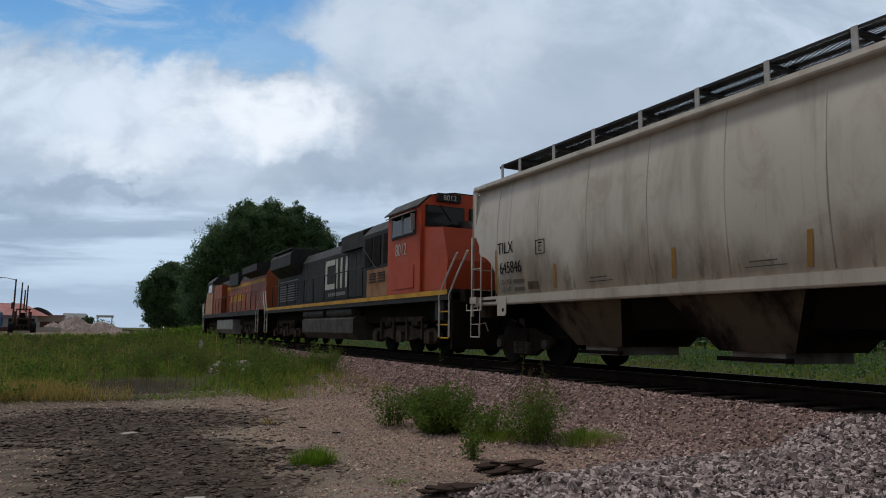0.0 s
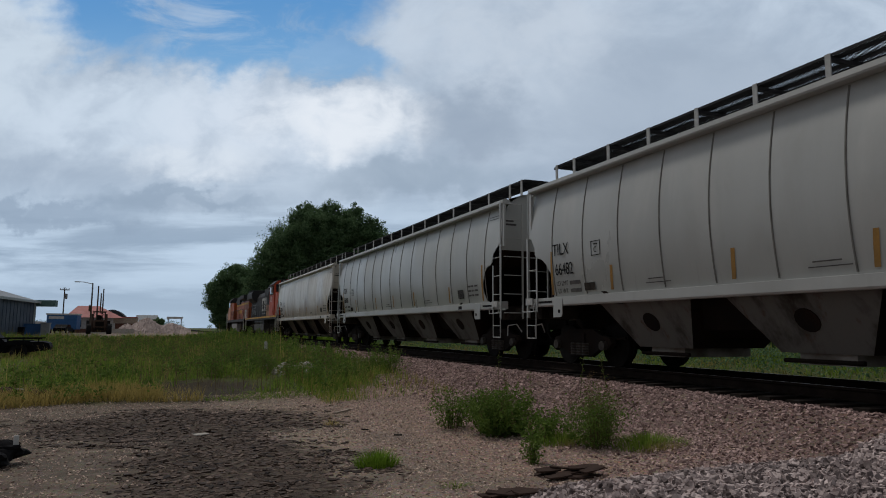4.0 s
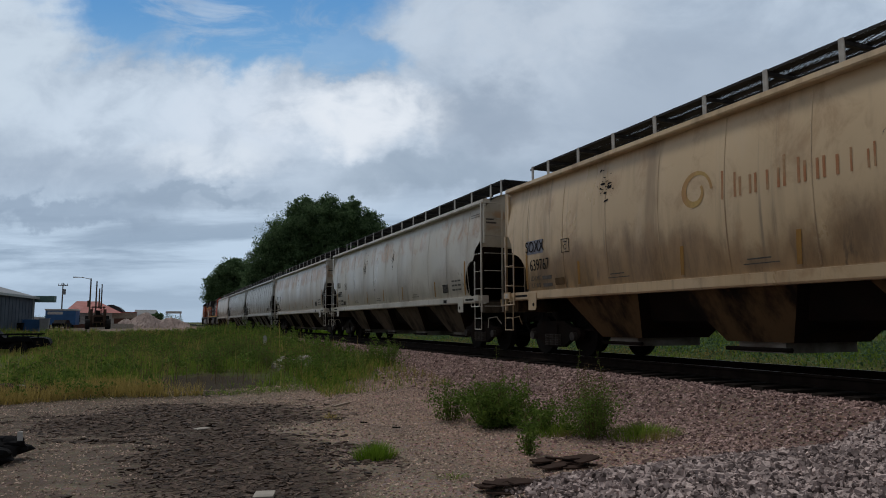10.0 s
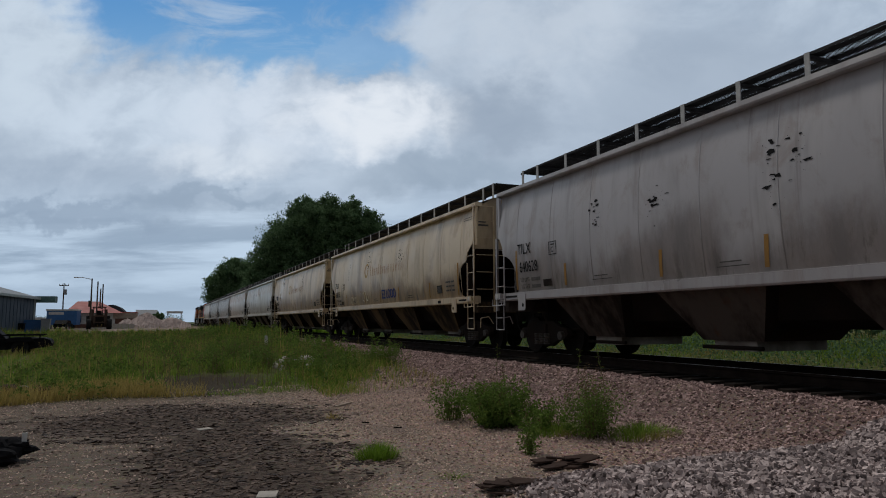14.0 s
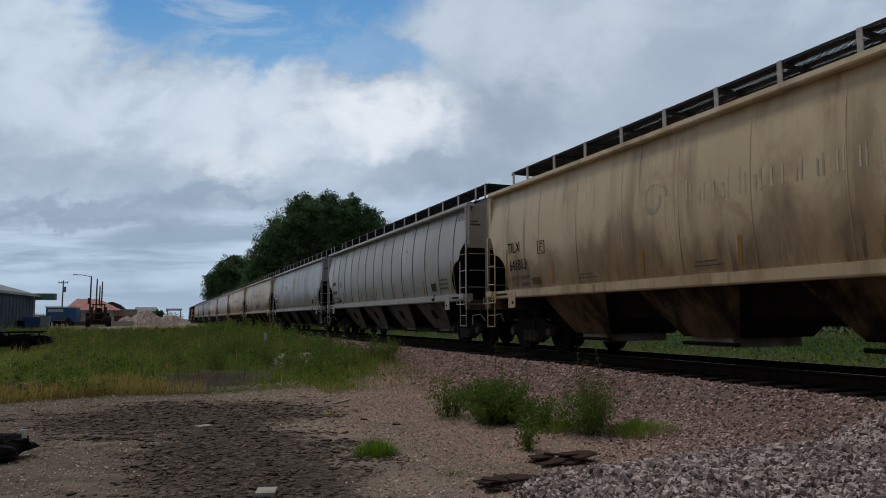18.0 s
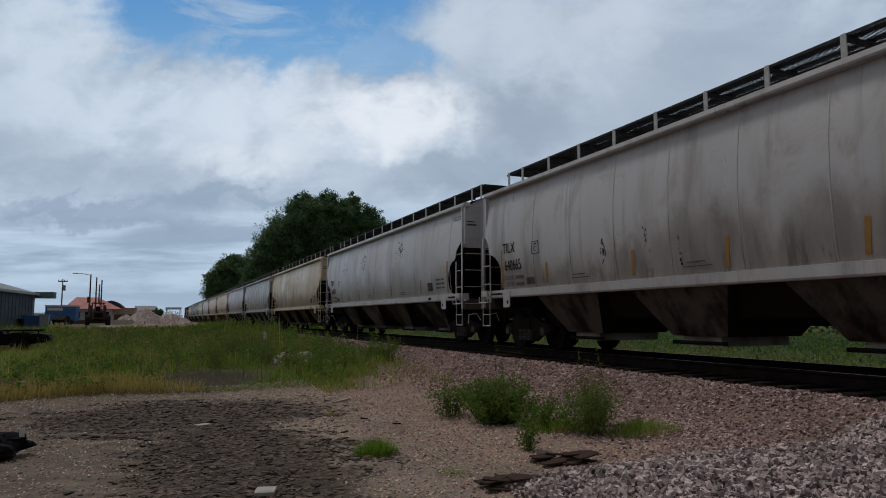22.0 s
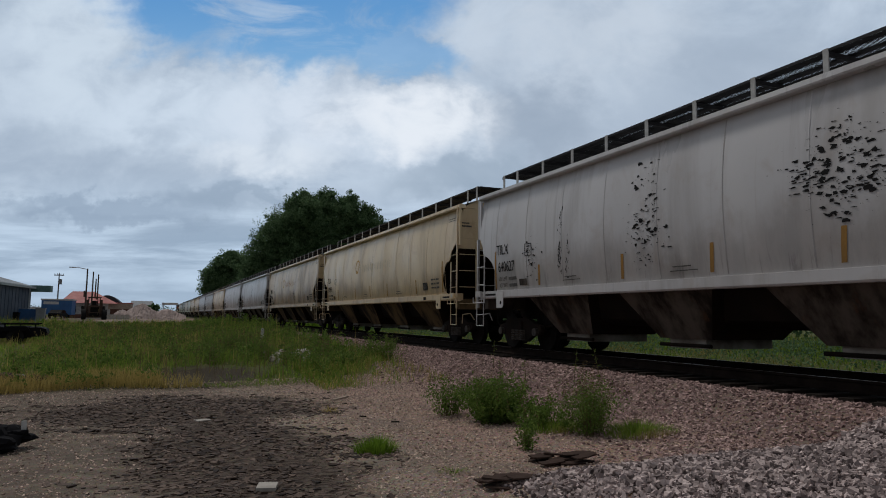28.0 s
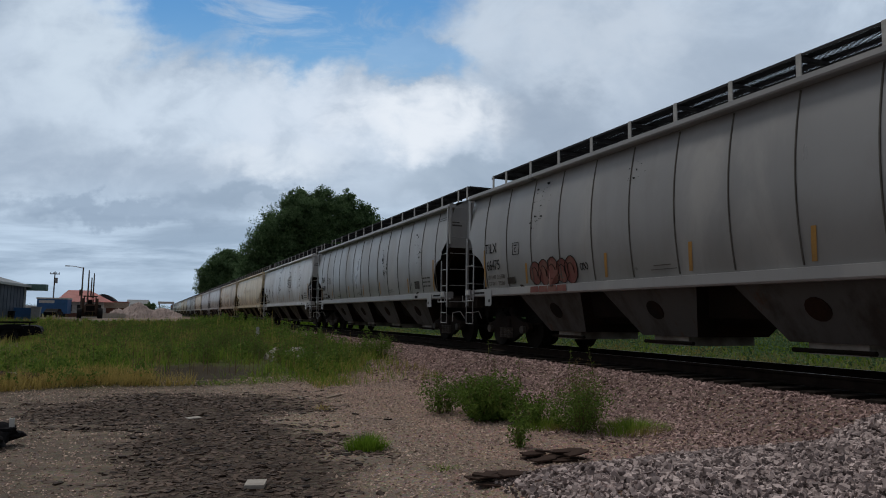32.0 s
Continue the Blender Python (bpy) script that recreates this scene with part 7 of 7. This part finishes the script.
def lay(n, x0, x1, y0, y1, keep, seed, lift=0.0):
    r = np.random.RandomState(seed)
    x, y = r.uniform(x0, x1, n), r.uniform(y0, y1, n)
    ok = keep(x, y, r.rand(n))
    x, y = x[ok], y[ok]
    return np.stack([x, y, ground_z(x, y) + lift], 1)


def patch_of(x, y):
    a = np.hypot((x - 0.5) / 2.4, (y - 11.9) / 2.0)
    b = np.hypot((x - 0.9) / 1.2, (y - 7.8) / 3.2)
    c = np.hypot((x - 0.2) / 0.8, (y - 5.0) / 1.6)
    return np.minimum(np.minimum(a, b), c) + 0.36 * lumps(x, y, 2.4, 17) + 0.30 * lumps(x, y, 7.0, 18) - 0.08


p = lay(52000, 1.8, 8.6, 0.8, 7.6, lambda x, y, u: heap(x, y) > 0.10 + 0.25 * u, 401)
p[:, 2] += 0.03 * np.random.RandomState(8).rand(len(p)) ** 2
stones("heaped_ballast", p, 0.024 + 0.044 * np.random.RandomState(1).rand(len(p)) ** 1.3, STONE, 402, "heap of grey-pink crushed ballast stone", 0.95)
p = lay(118000, 3.0, 8.62, 4.0, 40, lambda x, y, u: (u < smooth(4.6, 7.0, x + 0.06 * (14 - y)) * (0.35 + 0.65 * smooth(30, 10, y))) & (heap(x, y) < 0.3), 403)
stones("track_ballast", p, np.random.RandomState(2).uniform(0.018, 0.054, len(p)) * (1 + p[:, 1] * 0.02), BALLAST, 404, "pink-grey ballast along the track")
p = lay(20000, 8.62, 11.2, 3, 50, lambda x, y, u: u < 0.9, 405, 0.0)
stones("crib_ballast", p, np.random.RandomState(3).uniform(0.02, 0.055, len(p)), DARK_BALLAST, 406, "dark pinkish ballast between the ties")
p = lay(40000, -2.6, 3.6, 3.2, 15, lambda x, y, u: u < smooth(1.12, 0.66, patch_of(x, y)) * (0.45 + 0.55 * smooth(-0.3, 0.4, lumps(x, y, 4.0, 19))), 407)
stones("asphalt_chips", p, 0.016 + 0.085 * np.random.RandomState(4).rand(len(p)) ** 2.2, CHIP, 408, "dark asphalt millings strewn on the yard", 0.30)
p = lay(80000, -3.2, 6.8, 3.2, 16, lambda x, y, u: (patch_of(x, y) > 0.95) & (u < 0.50 + 0.50 * smooth(1.0, 2.8, x)) & (heap(x, y) < 0.3), 409)
stones("yard_pebbles", p, np.random.RandomState(5).uniform(0.008, 0.034, len(p)), PEBBLE, 410, "tan pebbles over the bare yard")


# litter and rubble
def flat_scrap(name, x, y, w, d, h, turn, mat, label, category, tip=0):
    T = part(name, box(B(), -w / 2, w / 2, -d / 2, d / 2, 0, h), mat, None, bevel=min(0.008, h / 3))
    T.matrix_basis = pose(x, y, float(ground_z(x, y)) + 0.004, tip, 0, turn)
    return tagged(T, label, category)


flat_scrap("paper_scrap", 0.64, 10.6, 0.20, 0.16, 0.012, 20, CONCRETE, "pale flat scrap lying on the millings", "litter")
flat_scrap("concrete_slab_piece", 0.93, 6.32, 0.17, 0.22, 0.03, -15, CONCRETE, "pale beige slab fragment on the ground", "rubble")
flat_scrap("wood_offcut", 3.15, 12.45, 0.06, 0.62, 0.025, -40, STUCCO, "pale wooden offcut on the gravel", "wood")
flat_scrap("wood_offcut", 3.25, 9.6, 0.03, 0.12, 0.015, 70, TIE, "dark wood splinter on the gravel", "wood")
flat_scrap("wood_offcut", 2.95, 10.25, 0.03, 0.11, 0.015, 50, TIE, "dark wood splinter on the gravel", "wood")
rs = random.Random(77)
for i in range(17):
    xx, yy = 4.02 + rs.uniform(-0.22, 0.28), 6.36 + rs.uniform(-0.16, 0.16)
    if i > 9:
        xx, yy = 3.15 + rs.uniform(-0.30, 0.20), 5.70 + rs.uniform(-0.2, 0.2)
    T = part("shingle_scrap", slab(B(), [(-0.17, -0.05), (-0.02, -0.075), (0.13, -0.06), (0.17, 0.03), (0.04, 0.075), (-0.07, 0.05), (-0.15, 0.06)], "z", 0, 0.014), SHINGLE)
    T.matrix_basis = pose(xx, yy, float(ground_z(xx, yy)) + 0.005 + 0.022 * (i % 4), rs.uniform(-5, 5), rs.uniform(-5, 5), rs.uniform(-35, 30))
    tagged(T, "broken brown asphalt shingle in a small pile", "shingle", "broken shingles")


def lump(name, x, y, sx, sy, sz, mat, seed, label, category, group="", amount=0.25):
    bm = B()
    bmesh.ops.create_icosphere(bm, subdivisions=3, radius=1)
    for v in bm.verts:
        n = noise.noise(v.co * 1.7 + Vector((seed * 3.1, seed, 0))) * amount * 1.6 + noise.noise(v.co * 4 + Vector((0, seed, 7))) * amount * 0.7
        v.co = Vector((v.co.x * sx, v.co.y * sy, max(v.co.z, -0.35) * sz)) * (1 + n)
    T = part(name, bm, mat)
    T.matrix_basis = pose(x, y, float(ground_z(x, y)) + 0.25 * sz, 0, 0, seed * 40)
    return tagged(T, label, category, group)


for i, (xx, yy, s) in enumerate(((3.75, 20.1, 0.30), (3.35, 20.9, 0.26), (4.2, 21.2, 0.32), (3.95, 19.3, 0.20), (3.3, 19.8, 0.16), (4.5, 20.2, 0.2), (3.1, 22.0, 0.25), (4.3, 22.3, 0.24), (3.7, 18.7, 0.12), (4.0, 20.7, 0.28), (3.55, 20.5, 0.22), (4.6, 21.0, 0.18), (3.6, 21.6, 0.30), (4.1, 19.8, 0.16), (-2.6, 16.6, 0.14))):
    lump("concrete_rubble", xx, yy, s, s * 0.8, s * 0.75, CONCRETE, i + 1, "pale broken concrete lump in the grass", "rubble", "concrete rubble")
for i, (xx, yy, s) in enumerate(((-2.8, 16.4, 0.3), (-2.2, 16.2, 0.25), (-3.3, 16.6, 0.3))):
    lump("earth_clod", xx, yy, s * 1.6, s, s * 0.5, SHINGLE, i + 11, "dark earth clod at the grass edge", "earth", "earth clods")
M = thing("marker_post", pose(4.19, 30.0, float(ground_z(4.19, 30.0))), "short white marker post in the grass", "post")
part("post", slab(B(), [(-0.07, -0.2), (0.07, -0.2), (0.07, 0.72), (0.04, 0.78), (-0.04, 0.78), (-0.07, 0.72)], "y", -0.02, 0.02), OFFWHITE, M, bevel=0.006)
J = thing("discarded_jacket", pose(-1.75, 9.0, float(ground_z(-1.75, 9.0))), "crumpled black cloth jacket with white tag on the ground", "jacket")
for i, (xx, yy, zz, s) in enumerate(((0, 0, 0.10, 0.30), (0.22, 0.1, 0.13, 0.2), (-0.3, 0.05, 0.12, 0.28), (0.1, -0.18, 0.08, 0.22))):
    bm = B()
    bmesh.ops.create_icosphere(bm, subdivisions=3, radius=1)
    for v in bm.verts:
        v.co = Vector((v.co.x * s * 1.2, v.co.y * s * 0.8, v.co.z * s * 0.55)) * (1 + 0.5 * noise.noise(v.co * 2.2 + Vector((i * 5, 0, 0))))
        v.co += Vector((xx, yy, max(zz, 0)))
    part("cloth_fold", bm, CLOTH, J)
part("white_tag", box(B(), 0.36, 0.41, 0.02, 0.05, 0.20, 0.30), OFFWHITE, J, "small white tag")

# ---- what moves ----
def motions():
    for car, y in TRAIN:
        walk(car, [(t, pose(TRACK, y + SPEED * t + late, RAIL_TOP)) for t, late in DRIFT])
    walk(bd, [(t, sky_pose(13.5 * (t - 13), -2.0 * (t - 13))) for t in (0.0, 16.0, 32.0)])
    # wheels roll with the train: the sets at one place on a truck share their turning
    turned = {}
    step = 2 / 30
    rows = 480
    for car, _ in TRAIN:
        for ws in [o for o in car.children_recursive if o.name.startswith("wheelset")]:
            x, y, z = ws.matrix_basis.translation
            key = (round(y, 3), round(z, 3))
            if key not in turned:
                rate = -math.degrees(SPEED / z)
                walk(ws, [(i * step, pose(x, y, z, rate * i * step)) for i in range(rows + 1)])
                turned[key] = ws
            else:
                first = turned[key].animation_data
                ws.rotation_mode = "QUATERNION"
                ws.animation_data_create()
                ws.animation_data.action, ws.animation_data.action_slot = first.action, first.action_slot


motions()
